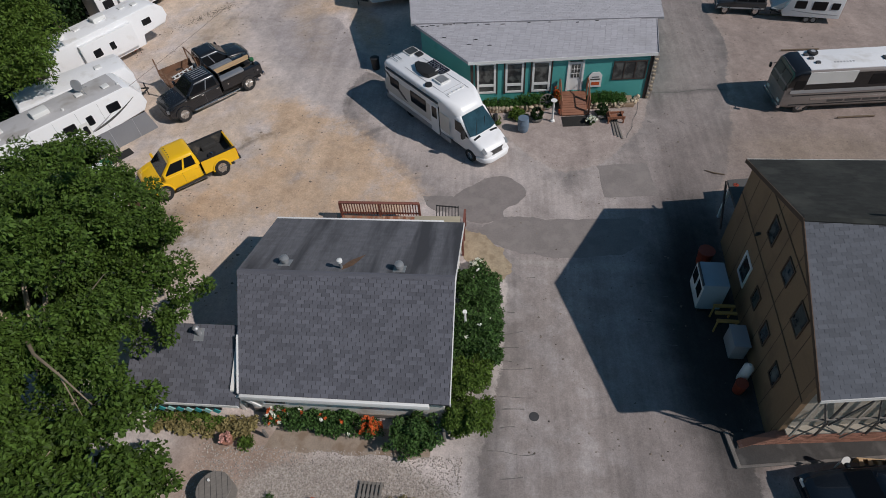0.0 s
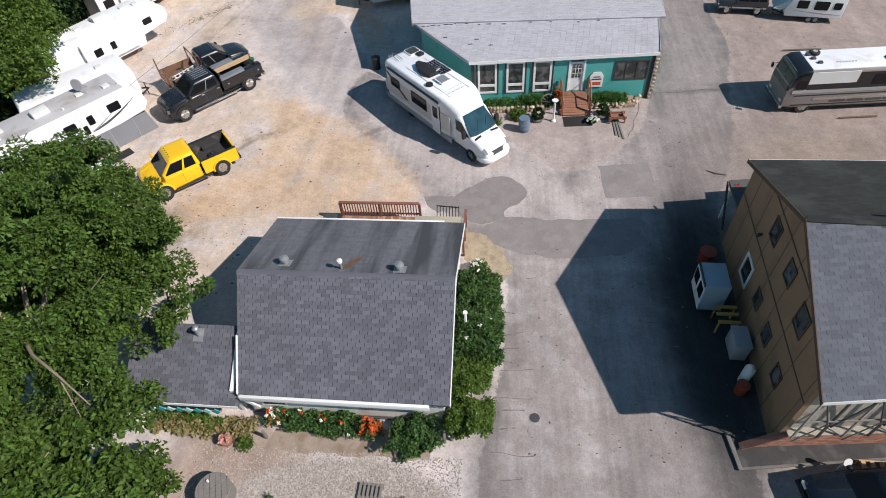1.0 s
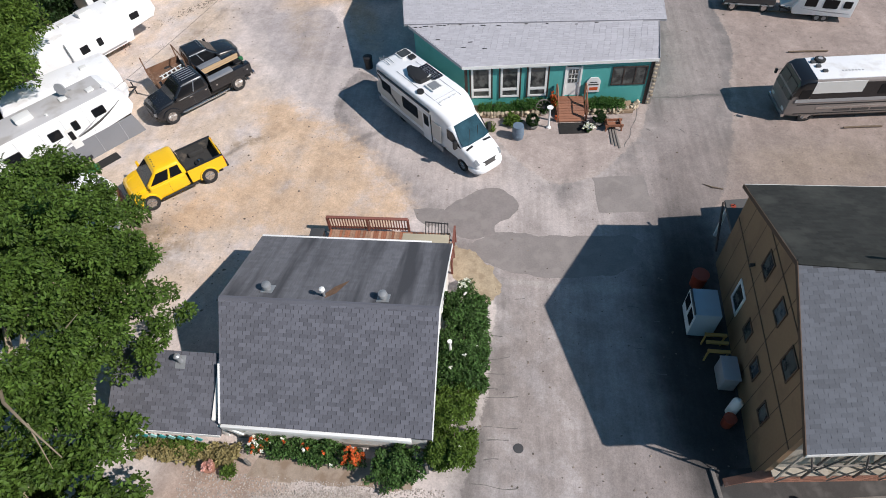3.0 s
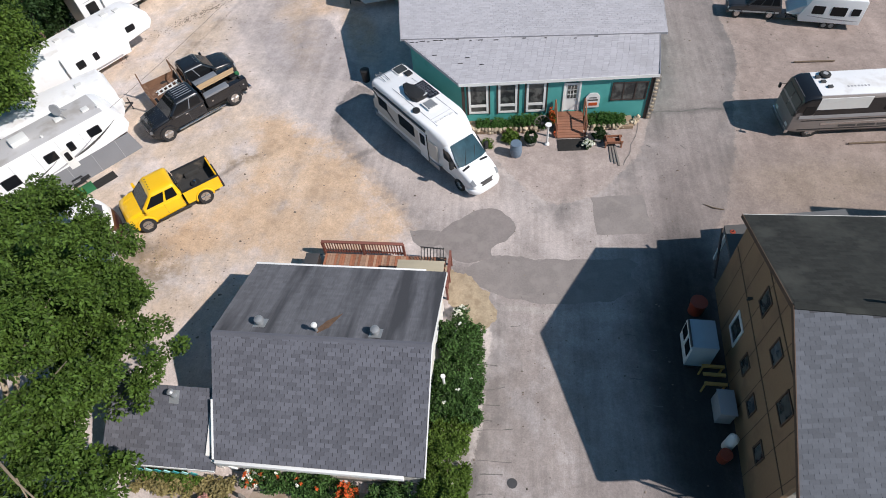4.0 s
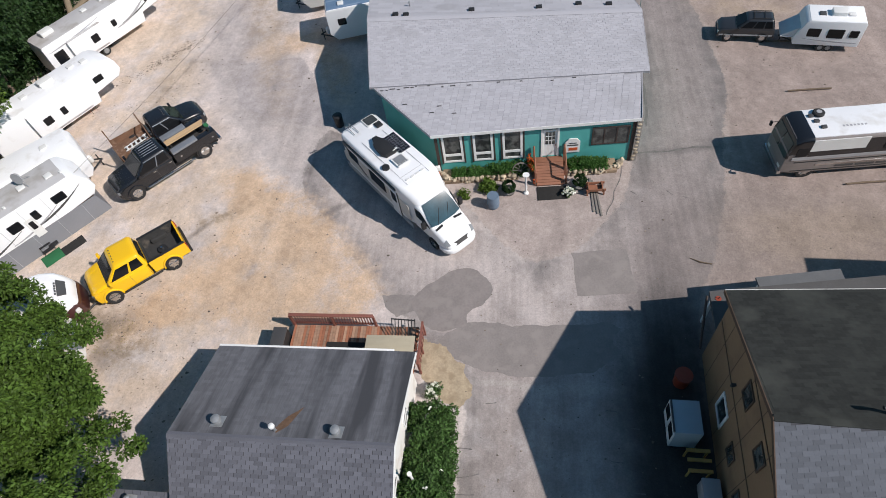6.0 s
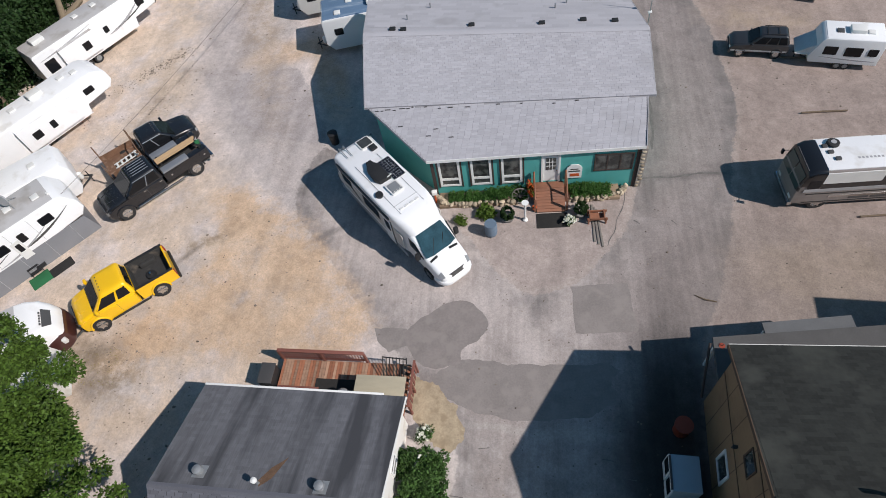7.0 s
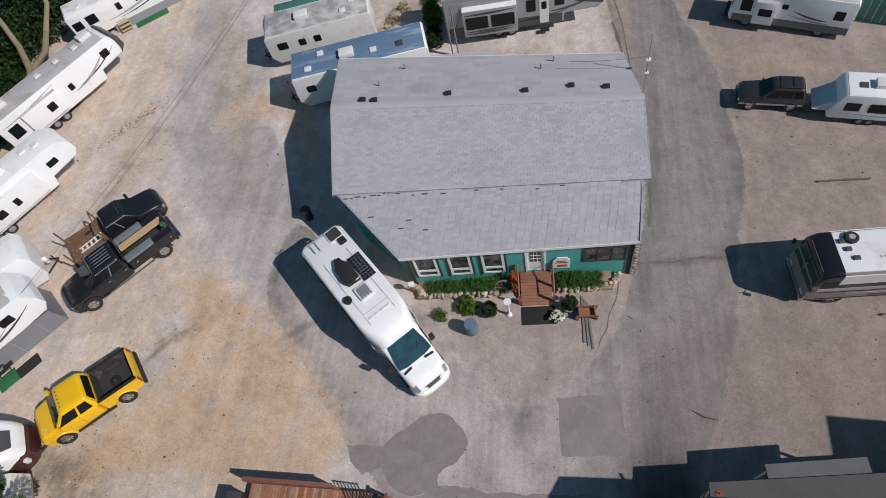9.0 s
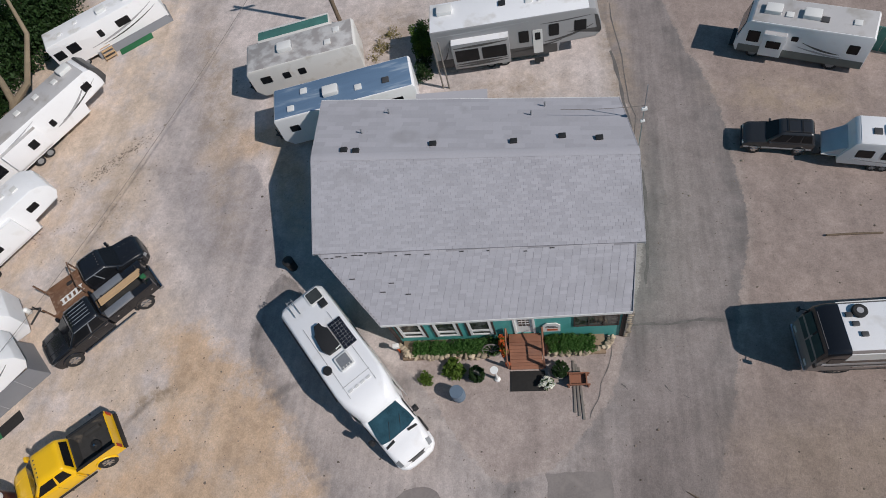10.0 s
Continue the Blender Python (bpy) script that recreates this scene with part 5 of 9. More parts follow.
    bb = part("brick_base", prism(fresh(), [(-1.0, 0.3, 0.0), (L - 0.6, 0.3, 0.0), (L - 0.6, 0.3, 1.15), (0.3, 0.3, 1.15), (-1.0, 0.3, 0.12)], (0, 0.11, 0)), BRICK_DARK, h)
    bb.matrix_basis = askew
    for r_ in range(13):
        z = 0.02 + r_ * 0.083
        x = -0.95 + (0.11 if r_ % 2 else 0)
        while x < 4.4:
            lim = 0.12 + max(0.0, min(1.0, (x + 1.0) / 1.3)) * 1.03
            if z + 0.05 < lim:
                o_ = new("brick", BRICK_MESH)
                o_.parent, o_.location = bb, (x, 0.3, z)
            x += 0.225
    part("brick_cap", prism(fresh(), [(-1.05, 0.14, 0.1), (0.28, 0.14, 1.15), (L - 0.6, 0.14, 1.15), (L - 0.6, 0.14, 1.21), (0.26, 0.14, 1.21), (-1.05, 0.14, 0.16)], (0, 0.275, 0)), BRICK, bb)
    # flat porch roofs on the north side
    p = part("porch_roof", prism(fresh(), [(0.0, D - 0.36, 2.3), (L, D + 0.6, 2.3), (L, 12.0 + 0.17 * L, 2.22), (0.0, 12.0, 2.22)], (0, 0, -0.14)), PORCH_GREY, h, "flat grey porch roof beyond the north eave")
    for x in (0.1, 3.0, 6.5):
        part("post", box(fresh(), x, x + 0.12, 11.7 + 0.17 * x, 11.82 + 0.17 * x, 0, 2.12), WHITE_PAINT, p)
    q = part("porch_roof", prism(fresh(), [(2.0, 12.36, 2.15), (5.35, 12.93, 2.15), (5.3, 13.48, 2.1), (1.95, 12.86, 2.1)], (0, 0, -0.1)), PORCH_PALE, h, "pale flat awning roof")
    for x, y in ((2.1, 12.75), (5.15, 13.28)):
        part("post", box(fresh(), x, x + 0.1, y - 0.1, y, 0, 2.04), WHITE_PAINT, q)
    # taller east block, added out of view to throw the shadow on the gravel
    e = [(11.9, 6.0), (19.5, 6.0), (19.5, 13.5), (11.9, 13.5)]
    part("wing", prism(fresh(), [(x + (0.3 if x < 15 else -0.3), y + (-0.3 if y > 9 else 0), 0) for x, y in e], (0, 0, 6.2)), BROWN_SIDING, h)
    part("wing_roof", prism(fresh(), [(x, y, 6.2) for x, y in e], (0, 0, 0.25)), SHINGLE_BLACK, h)
    t = part("timber_brace", tube(fresh(), [(-0.2, D + 1.1, 2.5), (-0.35, D - 0.6, 1.1)], 0.05), DARK_TRIM, h)


DINGY_CREAM = shade("dingy cream boards", (0.36, 0.325, 0.27), 0.85, var=0.25, scale=1.5, stain=(0.25, 0.215, 0.17), stain_at=0.55, stain_scale=1.5)
# both greys lowered to carry the main roof's shade on the porch
PORCH_GREY = shade("grey roll roofing", (0.088, 0.086, 0.085), 0.9, var=0.2, scale=1.2, fine=20, bump=0.004)
PORCH_PALE = shade("pale roll roofing", (0.125, 0.127, 0.13), 0.85, var=0.2, scale=1.5)
BRICK_MESH = bpy.data.meshes.new("brick")
bm = box(fresh(), 0, 0.212, -0.02, 0.06, 0, 0.07, 0.006)
bm.to_mesh(BRICK_MESH)
bm.free()
BRICK_MESH.materials.append(BRICK)
brown()


# ---- vehicles: local x forwards, y to the left, z up ----
def body_loft(bm, sections, n=4):
    """Rounded cross-sections along x: (x, half width, bottom, top, corner radius)."""
    return loft(bm, [[(x, y, z) for y, z in rounded(-w, w, zb, zt, r, n)] for x, w, zb, zt, r in sections])


def camper_van():
    v = thing("motorhome", 2.0, 32.45, -57.2, "white van-based motorhome with a solar panel on its roof", "motorhome")
    L, W = 8.3, 1.16
    x0, x1 = -L / 2, L / 2
    bm = fresh()
    body_loft(bm, [(x0, W - 0.28, 0.55, 2.7, 0.3), (x0 + 0.1, W - 0.13, 0.5, 2.84, 0.24), (x0 + 0.35, W, 0.45, 2.93, 0.16), (x0 + 4.2, W, 0.45, 2.95, 0.13), (x1 - 3.3, W, 0.45, 2.97, 0.16), (x1 - 2.85, W - 0.03, 0.45, 2.94, 0.26), (x1 - 2.45, W - 0.13, 0.45, 2.84, 0.38), (x1 - 2.15, W - 0.22, 0.45, 2.68, 0.46), (x1 - 1.97, W - 0.27, 0.45, 2.5, 0.48), (x1 - 1.9, W - 0.3, 0.45, 2.36, 0.42)], 7)
    part("coach_body", bm, GEL_WHITE, v)
    bm = fresh()
    body_loft(bm, [(x1 - 2.4, 0.97, 0.4, 2.35, 0.2), (x1 - 1.95, 0.97, 0.4, 2.33, 0.25), (x1 - 1.08, 0.95, 0.4, 1.46, 0.2), (x1 - 0.7, 0.94, 0.4, 1.37, 0.22), (x1 - 0.35, 0.91, 0.4, 1.24, 0.26), (x1 - 0.14, 0.85, 0.42, 1.09, 0.28), (x1 - 0.04, 0.76, 0.46, 0.95, 0.22), (x1, 0.66, 0.5, 0.84, 0.15)], 7)
    cab = part("cab", bm, GEL_WHITE, v)
    part("windscreen", prism(fresh(), [(x1 - 1.93, -0.72, 2.3), (x1 - 1.93, 0.72, 2.3), (x1 - 1.45, 0.84, 1.8), (x1 - 1.12, 0.87, 1.5), (x1 - 1.05, 0.5, 1.47), (x1 - 1.05, -0.5, 1.47), (x1 - 1.12, -0.87, 1.5), (x1 - 1.45, -0.84, 1.8)], (0.04, 0, 0.045)), SCREEN_GLASS, cab)
    for s in (-1, 1):
        part("bonnet_vent", prism(fresh(), [(x1 - 0.98, s * 0.36, 1.43), (x1 - 0.94, s * 0.8, 1.39), (x1 - 0.84, s * 0.8, 1.37), (x1 - 0.88, s * 0.36, 1.41)], (0.01, 0, 0.05)), BLACK, cab)
        side_plate("cab_window", cab, GLASS, [(x1 - 2.2, 1.45), (x1 - 1.15, 1.45), (x1 - 1.75, 2.1), (x1 - 2.2, 2.1)], s * 0.965, 0.012)
        m = part("mirror", box(fresh(), x1 - 1.45, x1 - 1.3, s * 1.15 - 0.1, s * 1.15 + 0.12, 1.4, 1.85, 0.03), BLACK, cab)
        part("mirror_arm", tube(fresh(), [(x1 - 1.35, s * 0.96, 1.5), (x1 - 1.37, s * 1.12, 1.55)], 0.03), BLACK, m)
        part("headlight", prism(fresh(), [(x1 - 0.3, s * 0.7, 1.18), (x1 - 0.3, s * 0.87, 1.06), (x1 - 0.1, s * 0.83, 0.88), (x1 - 0.05, s * 0.66, 0.94)], (0.03, s * 0.01, 0.03)), STEEL, cab)
    part("grille", prism(fresh(), [(x1 - 0.05, -0.62, 0.72), (x1 + 0.02, -0.3, 0.72), (x1 + 0.02, 0.3, 0.72), (x1 - 0.05, 0.62, 0.72)], (-0.04, 0, 0.26)), CHARCOAL, cab)
    part("bumper", body_loft(fresh(), [(x1 - 0.6, 0.98, 0.3, 0.66, 0.1), (x1 - 0.28, 0.97, 0.3, 0.68, 0.12), (x1 - 0.06, 0.88, 0.32, 0.68, 0.14), (x1 + 0.1, 0.66, 0.35, 0.64, 0.12), (x1 + 0.14, 0.4, 0.38, 0.6, 0.1)], 6), GEL_WHITE, v)
    for x, s in ((x1 - 1.05, 1), (x1 - 1.05, -1), (x0 + 2.1, 1), (x0 + 2.1, -1)):
        wheel(v, x, s * 0.9, 0.36, 0.24)
    v.scale = (1.065, 1, 1)
    # flanks
    for s in (-1, 1):
        side_plate("flank_band", v, BEIGE, [(x0 + 0.1, 1.0), (x1 - 2.45, 1.0), (x1 - 2.45, 2.1), (x0 + 0.6, 2.1), (x0 + 0.1, 1.6)], s * W, 0.006)
        side_plate("flank_stripe", v, CHARCOAL, [(x0 + 0.2, 2.35), (x0 + 0.5, 2.35), (x0 + 2.3, 1.2), (x0 + 1.9, 1.2)], s * W, 0.012)
        side_plate("sill", v, SILVER, [(x0 + 0.1, 0.45), (x1 - 2.4, 0.45), (x1 - 2.4, 0.75), (x0 + 0.1, 0.75)], s * W, 0.014)
    window(v, x0 + 2.6, x0 + 3.9, 1.45, 2.15, -W)
    window(v, x0 + 0.7, x0 + 1.5, 1.6, 2.15, -W)
    d = side_plate("door", v, GEL_WHITE, rounded(x0 + 4.35, x0 + 5.0, 0.5, 2.35, 0.08), -W, 0.035)
    side_plate("pane", d, GLASS, rounded(x0 + 4.47, x0 + 4.88, 1.5, 2.2, 0.06), -W - 0.035, 0.008)
    side_plate("door_edge", d, BLACK, [(x0 + 5.02, 0.5), (x0 + 5.06, 0.5), (x0 + 5.06, 2.4), (x0 + 5.02, 2.4)], -W, 0.03)
    for k in range(4):
        top_plate("cap_light", v, PALE_TRIM, rounded(x1 - 3.2, x1 - 3.1, -0.56 + 0.3 * k, -0.36 + 0.3 * k, 0.03), 2.97, 0.035)
    a = part("awning", tube(fresh(), [(x0 + 0.5, -W - 0.03, 2.62), (x1 - 3.3, -W - 0.03, 2.62)], 0.07, 10), CHARCOAL, v, "rolled dark awning")
    window(v, x0 + 2.2, x0 + 3.4, 1.45, 2.15, W)
    # roof
    z = 2.96
    p = top_plate("solar_panel", v, SOLAR, [(x0 + 2.15, 0.33), (x0 + 3.55, 0.33), (x0 + 3.55, 0.98), (x0 + 2.15, 0.98)], z, 0.05)
    bm = fresh()
    for k in range(1, 9):
        box(bm, x0 + 2.15 + k * 0.1555, x0 + 2.158 + k * 0.1555, 0.34, 0.97, z + 0.05, z + 0.052)
    for k in range(1, 4):
        box(bm, x0 + 2.16, x0 + 3.54, 0.33 + k * 0.1625, 0.338 + k * 0.1625, z + 0.05, z + 0.052)
    part("cell_lines", bm, SILVER, p)
    part("air_conditioner", prism(fresh(), [(x0 + 2.3, -0.42, z - 0.02), (x0 + 3.05, -0.5, z - 0.02), (x0 + 3.35, -0.36, z - 0.02), (x0 + 3.38, 0.28, z - 0.02), (x0 + 2.3, 0.28, z - 0.02), (x0 + 2.25, 0.12, z - 0.02), (x0 + 1.9, 0.1, z - 0.02), (x0 + 1.9, -0.2, z - 0.02), (x0 + 2.2, -0.25, z - 0.02)], (0, 0, 0.26), 0.05), BLACK, v)
    part("grab_bar", tube(fresh(), [(x0 + 3.0, 0.3, z + 0.05), (x0 + 3.38, 0.32, z + 0.3), (x0 + 3.42, 0.05, z + 0.3)], 0.022, 6), PALE_TRIM, v)
    q = top_plate("roof_fan", v, PALE_TRIM, rounded(x0 + 3.62, x0 + 4.3, -0.32, 0.36, 0.05), z, 0.1)
    top_plate("fan_cover", q, STEEL, rounded(x0 + 3.7, x0 + 4.16, -0.24, 0.28, 0.05), z + 0.1, 0.03)
    for k in range(4):
        part("fan_louvre", box(fresh(), x0 + 4.18, x0 + 4.26, -0.26 + 0.15 * k, -0.16 + 0.15 * k, z + 0.1, z + 0.13), STEEL, q)
    top_plate("dish", v, BLACK, rounded(x0 + 3.65, x0 + 4.03, -0.98, -0.6, 0.185), z, 0.1)
    roof_hatch(v, x0 + 1.15, 0.74, z, 0.36, BLACK)
    q = top_plate("skylight", v, PALE_TRIM, rounded(x0 + 0.26, x0 + 0.94, 0.22, 0.98, 0.08), z - 0.01, 0.05)
    top_plate("dome", q, SKY_DOME, rounded(x0 + 0.32, x0 + 0.88, 0.28, 0.92, 0.06), z + 0.03, 0.04)
    for y in (-0.66, 0.66):
        part("roof_seam", tube(fresh(), [(x0 + 1.6, y, z + 0.005), (x1 - 2.9, y, z + 0.005)], 0.012, 6), SILVER, v)
    part("roof_seam", tube(fresh(), [(x1 - 3.45, -0.7, z + 0.01), (x1 - 3.45, 0.7, z + 0.01)], 0.012, 6), SILVER, v)
    part("wiper", tube(fresh(), [(x1 - 1.05, 0.1, 1.53), (x1 - 1.5, 0.5, 1.98)], 0.012, 6), BLACK, cab)
    part("wiper", tube(fresh(), [(x1 - 1.05, -0.5, 1.53), (x1 - 1.5, -0.05, 1.98)], 0.012, 6), BLACK, cab)
    for y in (-0.35, -0.62):
        part("ladder_rail", tube(fresh(), [(x0 - 0.05, y, 1.3), (x0 - 0.05, y, 2.95), (x0 + 0.35, y, 3.04), (x0 + 0.9, y, 3.0)], 0.02, 6), STEEL, v)
    for zz in (1.6, 2.0, 2.4, 2.8):
        part("ladder_rung", tube(fresh(), [(x0 - 0.05, -0.35, zz), (x0 - 0.05, -0.62, zz)], 0.016, 6), STEEL, v)
    part("rear_bumper", box(fresh(), x0 - 0.1, x0 + 0.1, -0.95, 0.95, 0.42, 0.6, 0.03), BLACK, v)


SKY_DOME = shade("smoked skylight", (0.05, 0.055, 0.055), 0.15, var=0.3, scale=3)
BEIGE = shade("pale champagne flank", (0.6, 0.58, 0.54), 0.35, var=0.05)
SOLAR = shade("solar cells", (0.012, 0.014, 0.022), 0.25, var=0.3, scale=5)
camper_van()


def pickup(name, x, y, heading, label, paint, L=5.6, W=0.97, bed="open", rim=None, marks=(1.05, 1.6, 3.1)):
    """marks: the windscreen's foot, the roof's front and the cab's back, measured from the nose."""
    p = thing(name, x, y, heading, label, "pickup truck", "pickup trucks")
    f, r = L / 2, -L / 2
    c3, c2, c0 = (f - q for q in marks)
    wb_f, wb_r = f - 0.9, r + 1.15
    R = 0.45
    zs = 0.48
    # lower body with wheel openings: side profile pushed across
    def arch(cx):
        return [(cx + 0.52 * math.cos(radians(a)), 0.42 + 0.5 * math.sin(radians(a))) for a in range(0, 181, 20)]
    prof = [(f - 0.16, zs), (f - 0.12, 0.75), (f - 0.14, 1.0), (f - 0.55, 1.09), (c3, 1.13), (c0 + 0.1, 1.17), (c0 + 0.1, zs)] + [q for q in reversed(arch(wb_f)) if q[1] >= zs - 0.1]
    bm = prism(fresh(), [(a, -W + 0.02, b) for a, b in prof], (0, 2 * W - 0.04, 0), 0.05)
    body = part("body", bm, paint, p)
    # rounded bonnet and nose
    bm = fresh()
    body_loft(bm, [(c3 - 0.3, W - 0.06, 0.7, 1.27, 0.12), (c3 + 0.1, W - 0.06, 0.7, 1.25, 0.13), (f - 0.5, W - 0.08, 0.7, 1.19, 0.15), (f - 0.25, W - 0.11, 0.68, 1.13, 0.17), (f - 0.09, W - 0.17, 0.66, 1.04, 0.17), (f - 0.01, W - 0.26, 0.66, 0.93, 0.12)], 6)
    part("bonnet", bm, paint, body, sharp=50)
    for s in (-1, 1):
        part("bonnet_crease", tube(fresh(), [(c3 + 0.05, s * 0.45, 1.245), (f - 0.5, s * 0.42, 1.185), (f - 0.25, s * 0.38, 1.12)], 0.022, 8), paint, body)
        for cx in (wb_f, wb_r) if bed != "rack" else (wb_f,):
            part("fender_flare", tube(fresh(), [(a, s * (W - 0.015), b) for a, b in arch(cx)], 0.05, 8), paint, body)
    # cab: rounded plan, narrowing to the roof
    base, top, zt = W - 0.05, W - 0.2, 1.84
    def ring(x0, x1, w, z, q):
        return [(u, v, z) for u, v in rounded(x0, x1, -w, w, q, 5)]
    bm = loft(fresh(), [ring(c0, c3 + 0.02, base, 1.14, 0.1), ring(c0, c3 - 0.02, base, 1.2, 0.12), ring(c0 + 0.11, c2 + 0.04, top + 0.01, zt - 0.12, 0.14), ring(c0 + 0.15, c2 - 0.03, top - 0.03, zt - 0.05, 0.16), ring(c0 + 0.23, c2 - 0.13, top - 0.12, zt - 0.008, 0.16), ring(c0 + 0.4, c2 - 0.32, top - 0.32, zt + 0.008, 0.14)])
    cab = part("cab", bm, paint, p, sharp=50)

    def on(face, u0, u1, v0, v1, nm, out):
        a, b, c_, d = (Vector(q) for q in face)
        def q(u, v):
            return a.lerp(b, u).lerp(d.lerp(c_, u), v)
        n = (b - a).cross(d - a).normalized()
        if n.dot(Vector(out)) < 0:
            n = -n
        part(nm, prism(fresh(), [q(u0, v0), q(u1, v0), q(u1, v1), q(u0, v1)], n * 0.016), GLASS, cab)
    z0, z1 = 1.2, zt - 0.12
    for s in (-1, 1):
        face = [(c0, s * base, z0), (c3, s * base, z0), (c2 + 0.04, s * (top + 0.01), z1), (c0 + 0.11, s * (top + 0.01), z1)]
        on(face, 0.1, 0.4, 0.1, 0.94, "side_window", (0, s, 0.2))
        on(face, 0.46, 0.9, 0.1, 0.94, "side_window", (0, s, 0.2))
        if paint is INK:
            d0, d1 = (Vector(face[0]).lerp(Vector(face[1]), 0.43), Vector(face[3]).lerp(Vector(face[2]), 0.43))
            part("door_pillar", tube(fresh(), [d0 + Vector((0, s * 0.012, 0.04)), d1 + Vector((0, s * 0.012, 0))], 0.03, 6), SILVER_DARK, cab)
            part("window_rail", tube(fresh(), [Vector(face[3]) + Vector((0.1, s * 0.01, 0.03)), Vector(face[2]) + Vector((-0.1, s * 0.01, 0.03))], 0.022, 6), SILVER_DARK, cab)
        m = part("mirror", box(fresh(), c3 - 0.35, c3 - 0.2, s * (W + 0.08) - 0.12, s * (W + 0.08) + 0.12, 1.2, 1.45, 0.03), paint, cab)
        part("headlight", prism(fresh(), [(f - 0.2, s * (W - 0.08), 0.78), (f - 0.03, s * (W - 0.26), 0.78), (f - 0.04, s * (W - 0.27), 0.96), (f - 0.22, s * (W - 0.1), 0.98)], (0.03, s * 0.02, 0)), STEEL, body)
        for k in range(2):
            side_plate("door_line", body, CHARCOAL, [(c0 + 0.1 + (c3 - c0) * 0.42 * (k + 0.04), 0.55), (c0 + 0.112 + (c3 - c0) * 0.42 * (k + 0.04), 0.55), (c0 + 0.112 + (c3 - c0) * 0.42 * (k + 0.04), 1.12), (c0 + 0.1 + (c3 - c0) * 0.42 * (k + 0.04), 1.12)], s * (W - 0.02), 0.004)
            side_plate("door_handle", body, CHROME if paint is INK else paint, [(c0 + 0.2 + (c3 - c0) * 0.42 * k, 1.02), (c0 + 0.36 + (c3 - c0) * 0.42 * k, 1.02), (c0 + 0.36 + (c3 - c0) * 0.42 * k, 1.06), (c0 + 0.2 + (c3 - c0) * 0.42 * k, 1.06)], s * (W - 0.02), 0.03)
        part("step_bar", tube(fresh(), [(wb_f - 0.65, s * (W + 0.02), 0.42), (wb_r + 0.7, s * (W + 0.02), 0.42)], 0.05, 8), BLACK if bed == "open" else CHROME, p)
    on([(c3, -base, z0), (c3, base, z0), (c2 + 0.04, top, z1), (c2 + 0.04, -top, z1)], 0.07, 0.93, 0.06, 0.97, "windscreen", (1, 0, 0.5))
    on([(c0, -base, z0), (c0, base, z0), (c0 + 0.11, top, z1), (c0 + 0.11, -top, z1)], 0.12, 0.88, 0.15, 0.9, "rear_window", (-1, 0, 0.2))
    part("grille", box(fresh(), f - 0.06, f + 0.015, -0.55, 0.55, 0.68, 0.98, 0.02), CHARCOAL if paint is not YELLOW else BLACK, body)
    part("bumper", prism(fresh(), [(f - 0.5, -W + 0.01, 0.42), (f - 0.3, -W + 0.01, 0.42), (f - 0.02, -W + 0.3, 0.42), (f + 0.04, 0, 0.42), (f - 0.02, W - 0.3, 0.42), (f - 0.3, W - 0.01, 0.42), (f - 0.5, W - 0.01, 0.42)], (0, 0, 0.24), 0.04), INK if paint is INK else paint, p)
    part("bumper", box(fresh(), r - 0.1, r + 0.06, -W + 0.05, W - 0.05, 0.48, 0.66, 0.03), BLACK if paint is YELLOW else CHROME, p)
    for cx in (wb_f, wb_r):
        for s in (-1, 1):
            wheel(p, cx, s * (W - 0.12), R, 0.27, rim)
    part("chassis", box(fresh(), r + 0.1, f - 0.2, -0.6, 0.6, 0.32, 0.5), BLACK, p)
    p.scale = (0.92, 1.05, 1.15) if paint is YELLOW else (1, 1, 1.1)
    for k in range(5):
        part("roof_lamp", box(fresh(), c2 - 0.24, c2 - 0.18, -0.42 + 0.21 * k - 0.03, -0.42 + 0.21 * k + 0.03, zt - 0.04, zt + 0.012), CHARCOAL, cab)
    if bed == "open":
        b0, b1 = r + 0.03, c0 - 0.03
        bm = fresh()
        pr = [(b1, 0.5), (b1, 1.2), (b0, 1.17), (b0, 0.55)] + [q for q in arch(wb_r)[::-1] if q[1] >= 0.45]
        pr = [(b1, 0.5), (b1, 1.22), (b0, 1.2), (b0, 0.55), (wb_r - 0.53, 0.52)] + [(wb_r + 0.52 * math.cos(radians(a)), 0.42 + 0.5 * math.sin(radians(a))) for a in (150, 120, 90, 60, 30)] + [(wb_r + 0.53, 0.5)]
        for s in (-1, 1):
            prism(bm, [(a, s * (W - 0.02), b) for a, b in pr], (0, -s * 0.11, 0), 0.0)
        box(bm, b0, b0 + 0.08, -W + 0.13, W - 0.13, 0.58, 1.19)
        part("bed_sides", bm, paint, p)
        bm = fresh()
        box(bm, b0 + 0.08, b1, -W + 0.13, W - 0.13, 0.62, 0.68)
        box(bm, b1 - 0.05, b1, -W + 0.13, W - 0.13, 0.68, 1.2)
        for s in (-1, 1):
            box(bm, b0 + 0.08, b1 - 0.05, s * (W - 0.145) - 0.012, s * (W - 0.145) + 0.012, 0.68, 1.225)
            box(bm, wb_r - 0.45, wb_r + 0.45, s * (W - 0.25) - 0.09, s * (W - 0.25) + 0.09, 0.68, 0.9, 0.03)
        part("bed_liner", bm, BED, p)
        for s in (-1, 1):
            part("bed_rail", box(fresh(), b0, b1 + 0.02, s * (W - 0.09) - 0.07, s * (W - 0.09) + 0.07, 1.21, 1.245, 0.012), BLACK, p)
            part("tail_light", box(fresh(), r - 0.01, r + 0.06, s * (W - 0.1) - 0.07, s * (W - 0.1) + 0.07, 0.8, 1.1), TAIL_RED, p)
